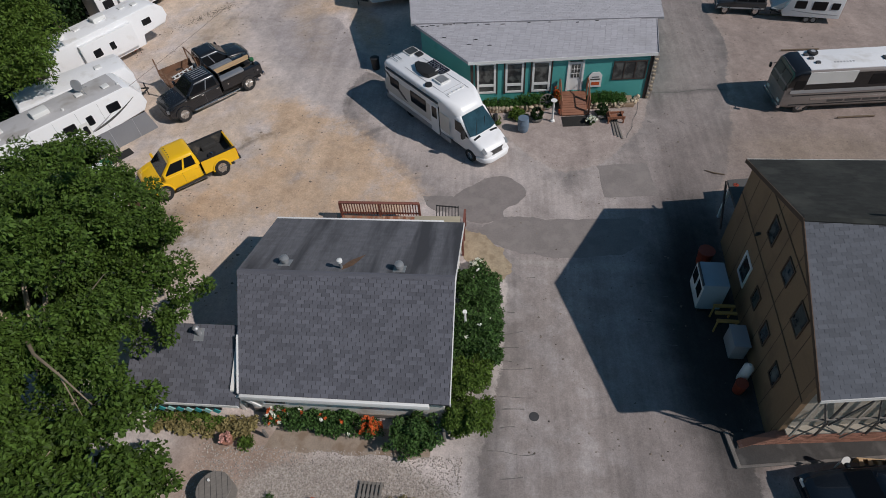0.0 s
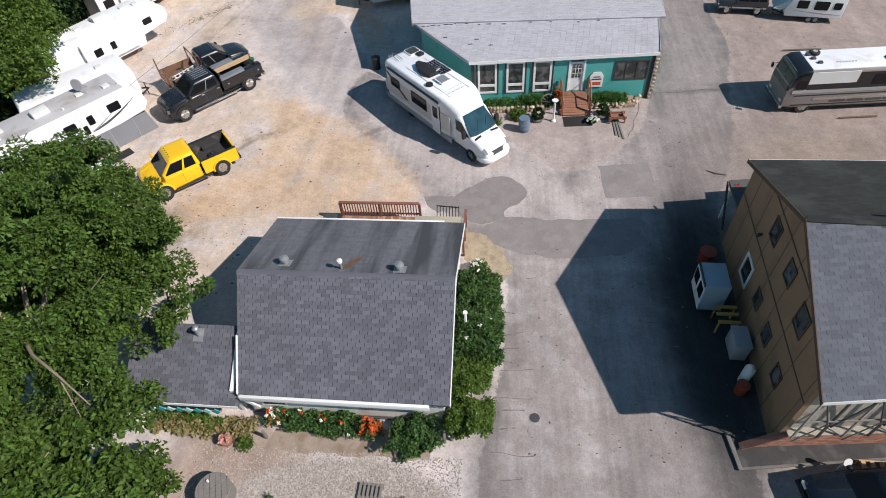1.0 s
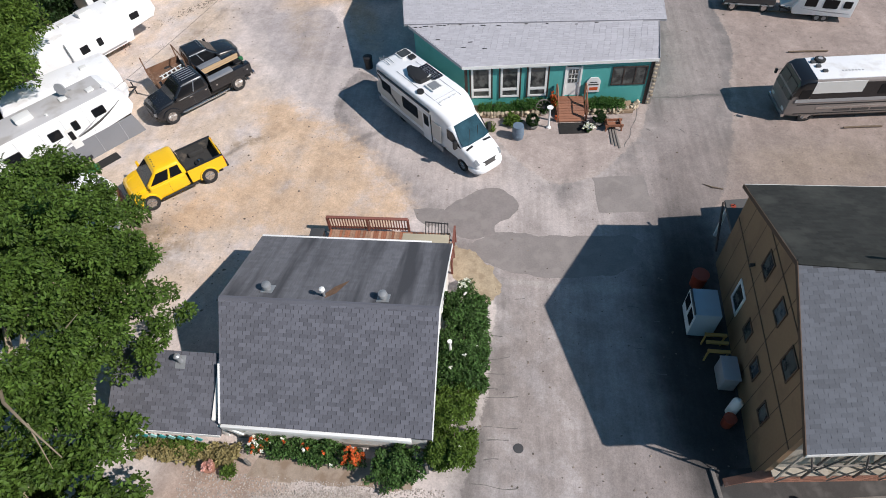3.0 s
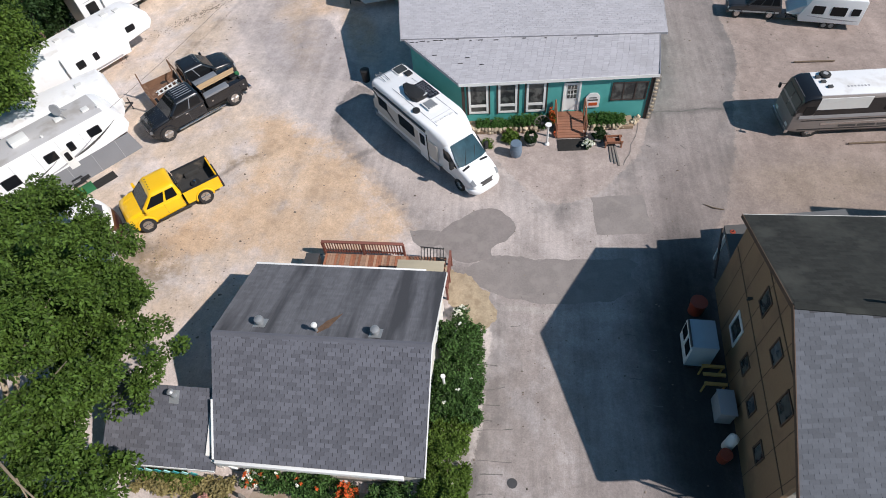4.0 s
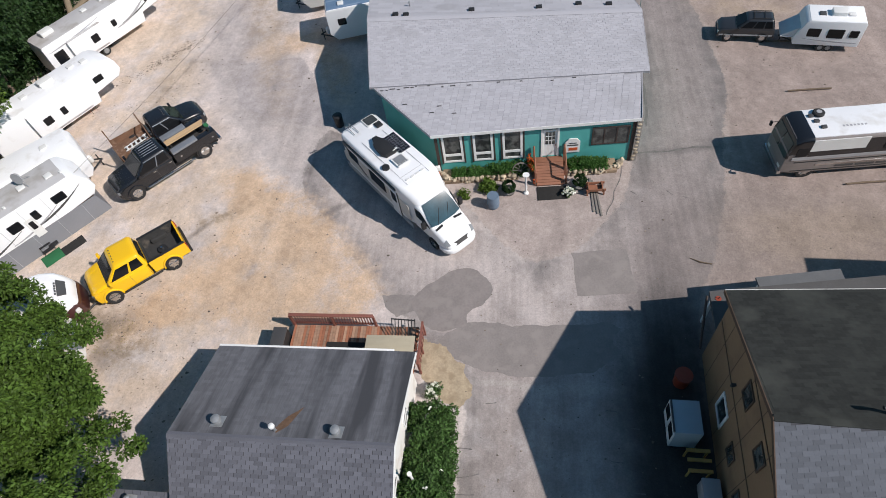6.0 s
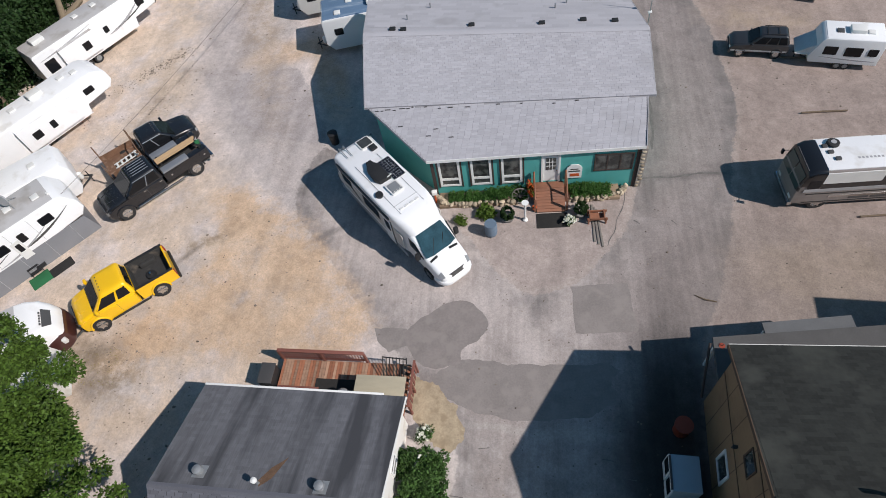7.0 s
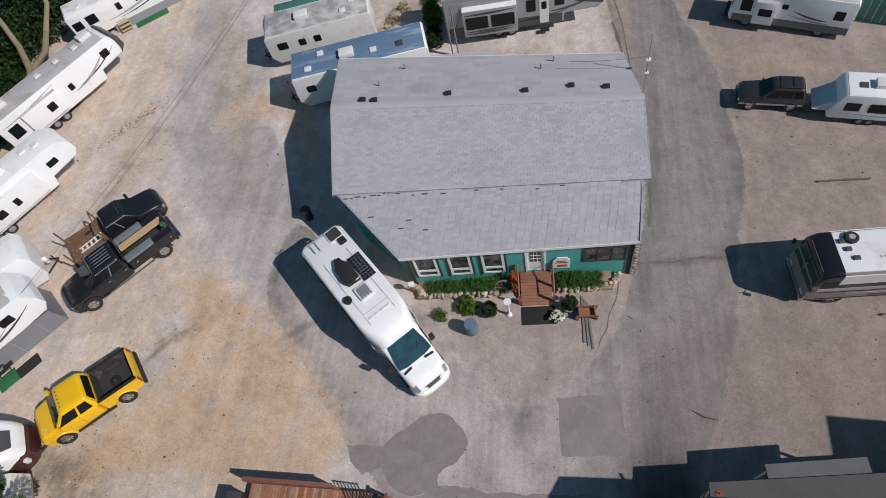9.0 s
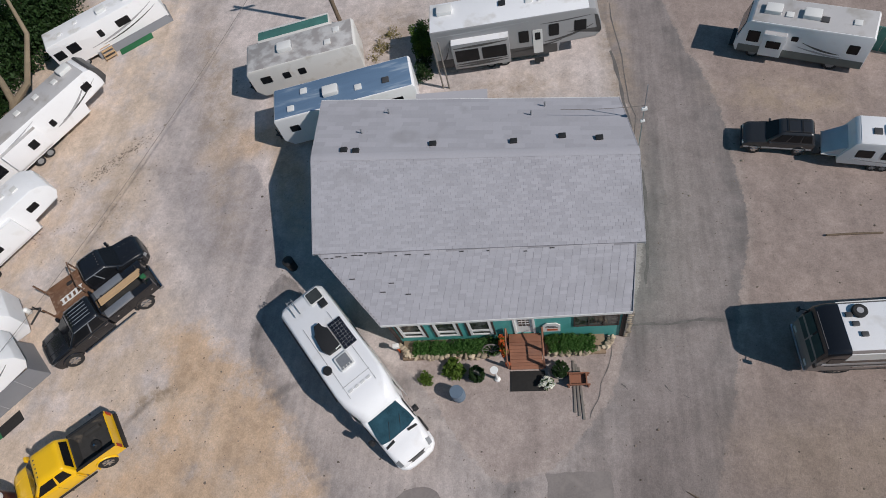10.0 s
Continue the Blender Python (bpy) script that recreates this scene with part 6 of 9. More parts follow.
        h = part("hitch", cyl(fresh(), wb_r + 0.1, 0.05, 0.68, 0.8, 0.28, 0.26), BLACK, p, "round black hitch plate in the bed")
        part("ball", cyl(fresh(), wb_r + 0.1, 0.05, 0.8, 0.9, 0.06), CHROME, h)
    elif bed == "service":
        b0, b1 = r, c0 - 0.03
        for s in (-1, 1):
            k = part("tool_box", box(fresh(), b0 + 0.05, b1, s * (W - 0.22) - 0.24, s * (W - 0.22) + 0.24, 0.72, 1.3, 0.03), INK, p)
            side_plate("box_door", k, INK, rounded(b0 + 1.75, b1 - 0.08, 0.78, 1.22, 0.03), s * (W + 0.02), 0.015)
            side_plate("box_door", k, INK, rounded(b0 + 0.12, b0 + 0.6, 0.78, 1.22, 0.03), s * (W + 0.02), 0.015)
            for q in (b0 + 0.35, b1 - 0.4):
                side_plate("latch", k, CHROME, rounded(q - 0.05, q + 0.05, 0.98, 1.06, 0.02), s * (W + 0.035), 0.012)
            part("box_lid", box(fresh(), b0 + 1.2, b1 - 0.05, s * (W - 0.22) - 0.23, s * (W - 0.22) + 0.23, 1.3, 1.42, 0.02), SILVER_DARK, k)
        bm = box(fresh(), b0 + 0.05, b1, -W + 0.46, W - 0.46, 0.7, 0.76)
        part("bed_floor", bm, BED, p)
        part("headboard", box(fresh(), b1 - 0.06, b1, -W + 0.05, W - 0.05, 0.76, 1.75), INK, p)
        for k in range(4):
            part("plank", box(fresh(), b0 + 0.2 + 0.06 * k, b1 - 0.1, -0.3 + 0.115 * k, -0.195 + 0.115 * k, 1.4 + 0.012 * (k % 2), 1.47 + 0.012 * (k % 2)), LUMBER, p, "sawn lumber plank")
        for q in (b0 + 0.35, b1 - 0.3):
            part("cross_bar", box(fresh(), q - 0.04, q + 0.04, -W + 0.2, W - 0.2, 1.33, 1.4), BLACK, p)
        part("bag", prism(fresh(), [(b0 + 0.12, 0.2, 1.3), (b0 + 0.42, 0.22, 1.3), (b0 + 0.4, 0.42, 1.3), (b0 + 0.14, 0.44, 1.3)], (0, 0, 0.2), 0.06), GREEN_TURF, p, "small green bag")
        for k in range(5):
            part("roof_rib", tube(fresh(), [(c0 + 0.35, -0.44 + 0.22 * k, zt + 0.005), (c2 - 0.3, -0.44 + 0.22 * k, zt + 0.005)], 0.022, 6), SILVER_DARK, cab)
    else:
        # rack bed: low rusty floor with hoops
        b0, b1 = r - 0.1, c0 - 0.1
        part("bed_floor", box(fresh(), b0, b1, -W, W, 0.78, 0.86, 0.01), RUST, p, "rusty flat bed floor")
        for s in (-1, 1):
            part("bed_side", box(fresh(), b0, b1, s * (W - 0.02) - 0.02, s * (W - 0.02) + 0.02, 0.86, 1.22), RUST, p)
            for q in (b0 + 0.05, b1 - 0.1):
                part("rack_post", box(fresh(), q - 0.035, q + 0.035, s * W - 0.035, s * W + 0.035, 0.86, 1.95), RUST, p)
        part("rack_bar", tube(fresh(), [(b1 - 0.1, -W, 1.95), (b1 - 0.1, W, 1.95)], 0.04), RUST, p)
        l = part("ladder", tube(fresh(), [(b0 + 0.5, -0.35, 0.95), (b1 - 0.2, -0.55, 1.2)], 0.03), PALE_TRIM, p, "pale aluminium ladder in the bed")
        part("stile", tube(fresh(), [(b0 + 0.5, 0.0, 0.95), (b1 - 0.2, -0.15, 1.2)], 0.03), PALE_TRIM, l)
        for k in range(5):
            t = 0.1 + 0.2 * k
            a, b = Vector((b0 + 0.5, -0.35, 0.95)).lerp((b1 - 0.2, -0.55, 1.2), t), Vector((b0 + 0.5, 0.0, 0.95)).lerp((b1 - 0.2, -0.15, 1.2), t)
            part("rung", tube(fresh(), [a, b], 0.065), PALE_TRIM, l)
    return p


TAIL_RED = shade("red lamp lens", (0.35, 0.02, 0.015), 0.3)
SILVER_DARK = shade("dull aluminium lid", (0.24, 0.255, 0.28), 0.45, metal=0.3)
pickup("pickup_truck", -12.42, 30.4, 210, "bright yellow crew-cab pickup with a black bed liner", YELLOW, 5.55, 0.97, "open", marks=(0.98, 1.78, 3.35))
pickup("pickup_truck", -12.37, 37.95, 216.6, "black crew-cab service truck with tool boxes and lumber", INK, 6.55, 0.98, "service", marks=(1.25, 2.05, 3.65))
pickup("pickup_truck", -13.0, 40.45, 33.0, "black pickup with a rusty rack bed and ladder", INK, 5.5, 0.95, "rack", marks=(1.2, 1.9, 3.3))


def coach(name, x, y, heading, label, category, L, W, H, profile, wall_mat, roof_mat, wins=(), slides=(), doors=(), stripes=(), acs=(), hatches=(), axle=None, r=0.33, skirt=None, group="parked trailers", tongue=None, bevel=0.07, roof_inset=0.05, awn=None):
    """A camper body: side profile in (x, z) pushed across the width, a roof sheet, and its fittings."""
    t = thing(name, x, y, heading, label, category, group)
    body = part("body", prism(fresh(), [(a, -W / 2, b) for a, b in profile], (0, W, 0), bevel), wall_mat, t)
    xs = [a for a, b in profile if b > H - 0.12]
    a0, a1 = min(xs) + 0.04, max(xs) - 0.02
    part("roof", box(fresh(), a0, a1, -W / 2 + roof_inset, W / 2 - roof_inset, H - 0.04, H + 0.012, 0.01), roof_mat, t)
    for s, x0, x1, z0, z1 in wins:
        window(t, x0, x1, z0, z1, s * W / 2)
    for s, x0, x1, z0, z1, d, *w2 in slides:
        y0, y1 = sorted((s * (W / 2 - 0.1), s * (W / 2 + d)))
        sl = part("slide_out", box(fresh(), x0, x1, y0, y1, z0, z1, 0.03), wall_mat, t)
        part("slide_roof", box(fresh(), x0 + 0.02, x1 - 0.02, y0, y1 - 0.02 if s > 0 else y1, z1, z1 + 0.012), roof_mat, sl)
        for u0, u1, q0, q1 in w2:
            f = side_plate("window", sl, BLACK, rounded(u0 - 0.03, u1 + 0.03, q0 - 0.03, q1 + 0.03, 0.06), s * (W / 2 + d), 0.014)
            side_plate("pane", f, GLASS, rounded(u0, u1, q0, q1, 0.05), s * (W / 2 + d + 0.01), 0.012)
    for s, x0, x1, z0, z1 in doors:
        d = side_plate("door", t, PALE_TRIM, rounded(x0, x1, z0, z1, 0.07), s * W / 2, 0.025)
        side_plate("pane", d, GLASS, rounded(x0 + 0.12, x1 - 0.12, z1 - 0.75, z1 - 0.2, 0.05), s * (W / 2 + 0.02), 0.012)
        part("step", box(fresh(), x0, x1, min(s * (W / 2), s * (W / 2 + 0.35)), max(s * (W / 2), s * (W / 2 + 0.35)), 0.25, 0.3), BLACK, d)
    for s, mat_, pts in stripes:
        side_plate("stripe", t, mat_, pts, s * W / 2, 0.006)
    for a, b in acs:
        air_unit(t, a, b, H)
    for a, b, *m in hatches:
        roof_hatch(t, a, b, H, 0.4, m[0] if m else None)
    for a in axle or ():
        for s in (-1, 1):
            wheel(t, a, s * (W / 2 - 0.12), r, 0.22, STEEL)
    zb = min(b for a, b in profile)
    if axle:
        part("chassis", box(fresh(), min(axle) - 1.4, max(axle) + 1.4, -W / 2 + 0.35, W / 2 - 0.35, 0.3, zb + 0.03), BLACK, t)
    if skirt:
        x0, x1, zt, out = skirt
        q = W / 2 + out
        bm = fresh()
        prism(bm, [(x0, -W / 2 + 0.02, zt), (x1 - 0.25, -W / 2 + 0.02, zt), (x1, -q, 0), (x0, -q, 0)], (0, -0.02, 0.0))
        prism(bm, [(x1 - 0.25, -W / 2 + 0.02, zt), (x1 - 0.25, W / 2 - 0.02, zt), (x1, q, 0), (x1, -q, 0)], (0.02, 0, 0))
        part("skirting", bm, SKIRT, t, "grey vinyl skirting")
    if tongue:
        for s in (-1, 1):
            part("tongue", tube(fresh(), [(tongue[0], s * 0.6, 0.45), (tongue[1], 0, 0.45)], 0.05, 6), BLACK, t)
        part("jack", cyl(fresh(), tongue[1] - 0.15, 0, 0, 0.9, 0.035), BLACK, t)
        g = part("gas_bottle", tube(fresh(), [(tongue[1] - 0.55, 0.12, 0.5), (tongue[1] - 0.55, 0.12, 0.58), (tongue[1] - 0.55, 0.12, 0.9), (tongue[1] - 0.55, 0.12, 1.0)], [0.12, 0.15, 0.15, 0.05], 12), PALE_TRIM, t)
    if awn:
        s, x0, x1 = awn
        part("awning", tube(fresh(), [(x0, s * (W / 2 + 0.06), H - 0.2), (x1, s * (W / 2 + 0.06), H - 0.2)], 0.07, 10), PALE_TRIM, t)
        for q in (x0 + 0.1, x1 - 0.1):
            part("awning_arm", tube(fresh(), [(q, s * (W / 2 + 0.05), H - 0.25), (q, s * (W / 2 + 0.05), 0.9)], 0.025, 6), PALE_TRIM, t)
    return t


def fifth(L, H, over=2.4, nose=0.5):
    r, f = -L / 2, L / 2
    return [(r, 0.55), (f - over, 0.55), (f - over, 1.3), (f - 0.35, 1.3), (f, 1.75), (f - 0.08, 2.35), (f - nose, H - 0.12), (f - nose - 0.35, H), (r + 0.1, H), (r, H - 0.1)]


def swoop(x0, x1, z0, z1, t=0.12):
    """A curved decal along a flank."""
    n = 10
    top, bot = [], []
    for k in range(n + 1):
        u = k / n
        x, z = x0 + (x1 - x0) * u, z0 + (z1 - z0) * u * u
        w = t * (0.25 + math.sin(math.pi * min(1, u * 1.05)) * 0.9)
        top.append((x, z + w / 2))
        bot.append((x, z - w / 2))
    return top + bot[::-1]


# the row along the trees
W4 = coach("fifth_wheel_trailer", -19.62, 33.62, 40, "white fifth-wheel trailer with grey skirting and swoosh decals", "trailer", 9.0, 2.3, 3.15, fifth(9.0, 3.15, 2.2), GEL_WHITE, ROOF_GREY,
      wins=[(-1, 2.35, 3.0, 2.15, 2.6), (-1, -0.2, 0.4, 2.0, 2.5), (-1, 1.1, 1.4, 2.0, 2.5), (-1, -2.6, -1.8, 1.8, 2.4)],
      stripes=[(-1, CHARCOAL, swoop(0.6, 3.9, 1.55, 2.4, 0.12)), (-1, SILVER, swoop(-0.6, 2.6, 1.35, 2.2, 0.1)), (-1, CHARCOAL, swoop(-3.5, 0.2, 1.2, 1.9, 0.1)), (-1, CHARCOAL, swoop(-4.2, -1.2, 0.9, 1.5, 0.08))],
      doors=[(-1, 0.55, 1.05, 0.65, 2.3)], acs=[(-0.6, 0.1)], hatches=[(1.6, 0.2), (3.0, -0.2), (-2.8, 0.2)], axle=(-1.9, -1.1), skirt=(-4.4, 4.35, 1.25, 0.1))
d_ = part("roof_dish", tube(fresh(), [(1.9, 0.35, 3.62), (1.83, 0.3, 3.66), (1.76, 0.25, 3.68)], [0.1, 0.3, 0.34], 18), SILVER, W4, "grey satellite dish on a tripod")
for q_ in ((1.5, 0.6), (2.3, 0.65), (1.95, -0.15)):
    part("dish_leg", tube(fresh(), [(q_[0], q_[1], 3.15), (1.9, 0.35, 3.65)], 0.018, 6), STEEL, d_)
for x_ in (-4.2, -3.0, 0.4, 3.6):
    part("roof_vent", cyl(fresh(), x_, -0.55, 3.14, 3.26, 0.07), PALE_TRIM, W4)
for k_ in range(6):
    side_plate("seam", W4, SILVER, [(-4.3 + 1.25 * k_, 1.32), (-4.285 + 1.25 * k_, 1.32), (-4.285 + 1.25 * k_, 3.0), (-4.3 + 1.25 * k_, 3.0)], -1.15, 0.003)
    part("skirt_seam", tube(fresh(), [(-4.0 + 1.45 * k_, -1.15, 1.24), (-4.0 + 1.45 * k_, -1.27, 0.02)], 0.012, 5), SILVER, W4)
coach("fifth_wheel_trailer", -20.35, 43.9, 46.3, "plain white fifth-wheel trailer with a long slide-out", "trailer", 9.0, 2.15, 2.85, fifth(9.0, 2.85, 2.2), GEL_WHITE, ROOF_WHITE,
      wins=[(-1, 2.6, 3.2, 1.8, 2.15)], slides=[(-1, -2.1, 1.7, 0.9, 2.5, 0.3, (-1.4, -0.9, 1.45, 1.9), (-0.2, 0.1, 1.45, 1.9))], acs=[(0.4, 0.25), (-2.6, 0.2)], hatches=[(2.2, 0.3), (3.0, 0.0), (-1.2, 0.3)], axle=(-2.3, -1.5))
DARK_NOSE = coach("fifth_wheel_trailer", -19.3, 52.6, 47.8, "white fifth-wheel trailer with grey swoosh decals", "trailer", 9.8, 2.15, 2.85, fifth(9.8, 2.85, 2.3, 0.5), GEL_WHITE, ROOF_GREY,
      wins=[(-1, 3.2, 3.75, 1.8, 2.25), (-1, 0.2, 0.5, 1.5, 1.9), (-1, -4.4, -3.7, 1.3, 2.1)], slides=[(-1, -3.3, -0.6, 0.9, 2.4, 0.28, (-1.7, -1.2, 1.4, 1.9))],
      stripes=[(-1, SILVER, swoop(0.4, 3.6, 1.25, 2.35, 0.16)), (-1, CHARCOAL, swoop(0.9, 4.2, 1.35, 2.1, 0.09)), (-1, SILVER, swoop(-4.6, -0.4, 2.3, 2.65, 0.09))], acs=[(-3.6, 0.3), (3.4, 0.4)], hatches=[(-0.6, 0.3), (0.9, 0.3), (2.4, 0.2)], axle=(-2.0, -1.2))
part("nose_cap", prism(fresh(), [(4.5, -1.095, 1.27), (4.96, -1.095, 1.74), (4.88, -1.095, 2.4), (4.55, -1.095, 2.78), (4.35, -1.095, 2.8), (4.55, -1.095, 2.3), (4.6, -1.095, 1.7)], (0, 2.19, 0), 0.02), CHARCOAL, DARK_NOSE, "dark charcoal nose cap")
HOME = coach("class_a_motorhome", -16.6, 61.2, 26, "white motorhome with a slide-out, parked under trees", "motorhome", 10.5, 2.3, 3.1, [(-5.25, 0.45), (5.25, 0.45), (5.25, 1.3), (5.1, 2.9), (4.9, 3.1), (-5.1, 3.1), (-5.25, 2.9)], GEL_WHITE, ROOF_WHITE,
      wins=[(-1, -3.7, -2.8, 1.6, 2.4), (-1, -5.0, -4.2, 1.6, 2.3), (-1, 1.0, 2.2, 1.7, 2.3), (-1, -0.8, -0.4, 1.7, 2.3)], stripes=[(-1, SILVER, swoop(-2.0, 4.6, 1.2, 2.4, 0.16)), (-1, CHARCOAL, swoop(-1.0, 4.8, 1.0, 2.0, 0.1))], acs=[(0.5, 0), (3.0, 0)], hatches=[(-2, 0.3), (-3.6, -0.2)], axle=(-3.2, 3.4), skirt=(-2.0, 5.3, 0.6, 0.3), group="parked motorhomes")
HOME.scale = (0.8, 0.8, 0.8)
coach("travel_trailer", -19.93, 37.2, 33, "bare bright white trailer between two fifth-wheel trailers", "trailer", 6.5, 2.25, 2.8, [(-3.25, 0.5), (2.9, 0.5), (3.2, 0.95), (3.25, 2.3), (3.0, 2.8), (-3.15, 2.8), (-3.25, 2.65)], GEL_WHITE, ROOF_WHITE,
      wins=[(-1, 1.6, 2.2, 1.5, 2.0), (-1, -1.6, -0.8, 1.5, 2.0)], hatches=[(-1.6, 0.2), (1.7, 0.1)], axle=(-0.7, 0.1), tongue=(3.0, 3.8))
W5 = thing("travel_trailer", -18.0, 27.35, 22, "white travel trailer with a rounded maroon nose cap", "trailer", "parked trailers")
bm = fresh()
body_loft(bm, [(-3.5, 1.02, 0.5, 2.5, 0.2), (-3.3, 1.13, 0.5, 2.62, 0.12), (1.9, 1.13, 0.5, 2.65, 0.12), (2.4, 1.12, 0.5, 2.62, 0.18), (2.9, 1.06, 0.5, 2.45, 0.3), (3.2, 0.94, 0.52, 2.2, 0.4), (3.38, 0.8, 0.55, 1.9, 0.4), (3.46, 0.68, 0.6, 1.6, 0.3)], 7)
part("body", bm, GEL_WHITE, W5)
bm = fresh()
body_loft(bm, [(2.2, 1.14, 0.48, 1.3, 0.1), (2.9, 1.09, 0.48, 1.62, 0.14), (3.26, 0.98, 0.5, 1.66, 0.2), (3.46, 0.82, 0.52, 1.5, 0.25), (3.54, 0.64, 0.6, 1.3, 0.2)], 6)
part("nose_cap", bm, PURPLE_RED, W5, "glossy maroon lower nose cap")
part("roof", box(fresh(), -3.3, 1.95, -1.05, 1.05, 2.62, 2.665, 0.01), ROOF_GREY, W5)
part("nose_decal", prism(fresh(), [(3.0, -0.7, 2.43), (3.0, 0.35, 2.43), (3.28, 0.3, 2.14), (3.28, -0.55, 2.14)], (0.03, 0, 0.035)), CHARCOAL, W5, "dark curved decal panel")
for k in range(5):
    part("decal_bar", prism(fresh(), [(2.93, -0.6 + 0.17 * k, 2.5), (2.93, -0.48 + 0.17 * k, 2.5), (2.99, -0.48 + 0.17 * k, 2.46), (2.99, -0.6 + 0.17 * k, 2.46)], (0, 0, 0.012)), CHARCOAL, W5)
for s_ in (-1, 1):
    for a_ in (-0.9, -0.1):
        wheel(W5, a_, s_ * 1.0, 0.33, 0.22, STEEL)
part("marker_box", box(fresh(), 3.2, 3.4, -1.1, -0.92, 1.1, 1.4, 0.02), PALE_TRIM, W5)
window(W5, 0.2, 1.2, 1.5, 2.1, -1.13)
window(W5, -2.4, -1.4, 1.5, 2.1, -1.13)
air_unit(W5, -0.2, 0.1, 2.65)
roof_hatch(W5, 1.4, 0.2, 2.65, 0.4)
for s_ in (-1, 1):
    part("tongue", tube(fresh(), [(3.2, s_ * 0.6, 0.45), (4.1, 0, 0.45)], 0.05, 6), BLACK, W5)
part("chassis", box(fresh(), -2.4, 1.6, -0.8, 0.8, 0.3, 0.53), BLACK, W5)
coach("travel_trailer", -16.45, 25.25, 22, "small white trailer with a dark window in the tree's shade", "trailer", 5.2, 2.0, 2.2, [(-2.6, 0.45), (2.2, 0.45), (2.55, 1.0), (2.3, 1.9), (1.9, 2.2), (-2.5, 2.2), (-2.6, 2.0)], OLD_WHITE, ROOF_WHITE,
           wins=[(-1, 0.8, 1.5, 1.3, 1.8)], hatches=[(0.3, 0)], axle=(-0.4,))

# behind the office
coach("travel_trailer", 1.69, 48.8, 184, "long white travel trailer with a faded blue roof", "trailer", 8.3, 2.35, 2.75, [(-4.15, 0.5), (3.7, 0.5), (4.15, 1.0), (4.1, 2.6), (4.0, 2.75), (-4.05, 2.75), (-4.15, 2.6)], GEL_WHITE, ROOF_BLUE,
      wins=[(1, 2.9, 3.4, 1.6, 2.0), (1, 0.2, 1.3, 1.5, 2.2), (1, -3.3, -2.3, 1.5, 2.1)], hatches=[(2.2, -0.5, PALE_TRIM), (-2.6, 0.3, CHARCOAL), (-1.0, 0.3, PALE_TRIM), (3.0, 0.6, PALE_TRIM)], acs=[(0.6, 0.1)], axle=(-0.9, -0.1), tongue=(4.0, 4.9), roof_inset=0.06)
coach("travel_trailer", -1.03, 53.2, 184, "old white travel trailer with a stained grey roof", "trailer", 7.0, 2.4, 2.6, [(-3.5, 0.5), (3.1, 0.5), (3.5, 1.0), (3.5, 2.4), (3.35, 2.6), (-3.4, 2.6), (-3.5, 2.45)], OLD_WHITE, ROOF_STAINED,
      wins=[(1, 2.2, 2.8, 1.5, 1.95), (1, 1.0, 1.4, 1.5, 1.9), (1, 0.0, 0.4, 1.5, 1.9)], hatches=[(-1.8, 0.4, PALE_TRIM), (-2.4, -0.5, PALE_TRIM)], acs=[(0.9, -0.1)], axle=(-0.6, 0.2), tongue=(3.3, 4.2), roof_inset=0.06)
coach("boat_trailer", -2.0, 56.2, 184, "narrow white trailer boat under a green canvas", "boat", 4.9, 1.15, 1.6, [(-2.45, 0.6), (1.8, 0.6), (2.45, 1.2), (2.4, 1.6), (-2.45, 1.6)], OLD_WHITE, GREEN_CANVAS := shade("faded green canvas", (0.05, 0.16, 0.14), 0.8, var=0.25, scale=2), axle=(-0.6,), r=0.28, tongue=(2.2, 3.0), roof_inset=0.2)
GREY5 = coach("fifth_wheel_trailer", 11.95, 51.78, -4.5, "tall silver-grey fifth-wheel trailer with a slide-out", "trailer", 9.6, 2.35, 3.45, fifth(9.6, 3.45, 2.4, 0.35), shade("silver grey fibreglass", (0.33, 0.33, 0.335), 0.35, var=0.06), ROOF_WHITE,
      wins=[(-1, 0.2, 0.7, 1.7, 2.5), (-1, 1.9, 2.4, 1.9, 2.7), (-1, 3.3, 3.9, 2.0, 2.7)], slides=[(-1, -3.7, -0.4, 0.75, 2.7, 0.45, (-3.5, -2.2, 1.35, 2.2), (-1.95, -0.6, 1.35, 2.2))], doors=[(-1, 0.95, 1.5, 0.7, 2.5)],
      stripes=[(-1, CHARCOAL, [(-4.75, 0.57), (2.3, 0.57), (2.3, 1.25), (-0.3, 1.3), (-4.75, 1.2)]), (-1, CHARCOAL, swoop(-4.6, -3.75, 0.9, 2.6, 0.16)), (-1, CHARCOAL, swoop(-0.3, 2.6, 1.05, 1.5, 0.14)), (-1, CHARCOAL, [(2.9, 2.0), (4.7, 1.6), (4.75, 1.9), (4.55, 2.9), (4.35, 3.0), (4.5, 2.0)]), (-1, CHARCOAL, swoop(1.6, 4.3, 1.5, 2.3, 0.14)), (-1, SILVER, swoop(-4.6, 0.8, 3.05, 3.2, 0.1)), (-1, CHARCOAL, swoop(1.4, 4.2, 2.85, 3.0, 0.06))],
      hatches=[(-0.6, 0.3, BLACK), (0.9, 0.2), (1.6, 0.2), (3.6, 0.1, BLACK)], acs=[(-3.9, 0.4)], axle=(-1.6, -0.8))
for z_ in (0.95, 1.12, 2.4):
    side_plate("slide_stripe", GREY5, CHARCOAL, swoop(-3.6, -0.5, z_, z_ + 0.12, 0.14), -1.626, 0.006)
GREY5.scale = (1, 1, 0.95)
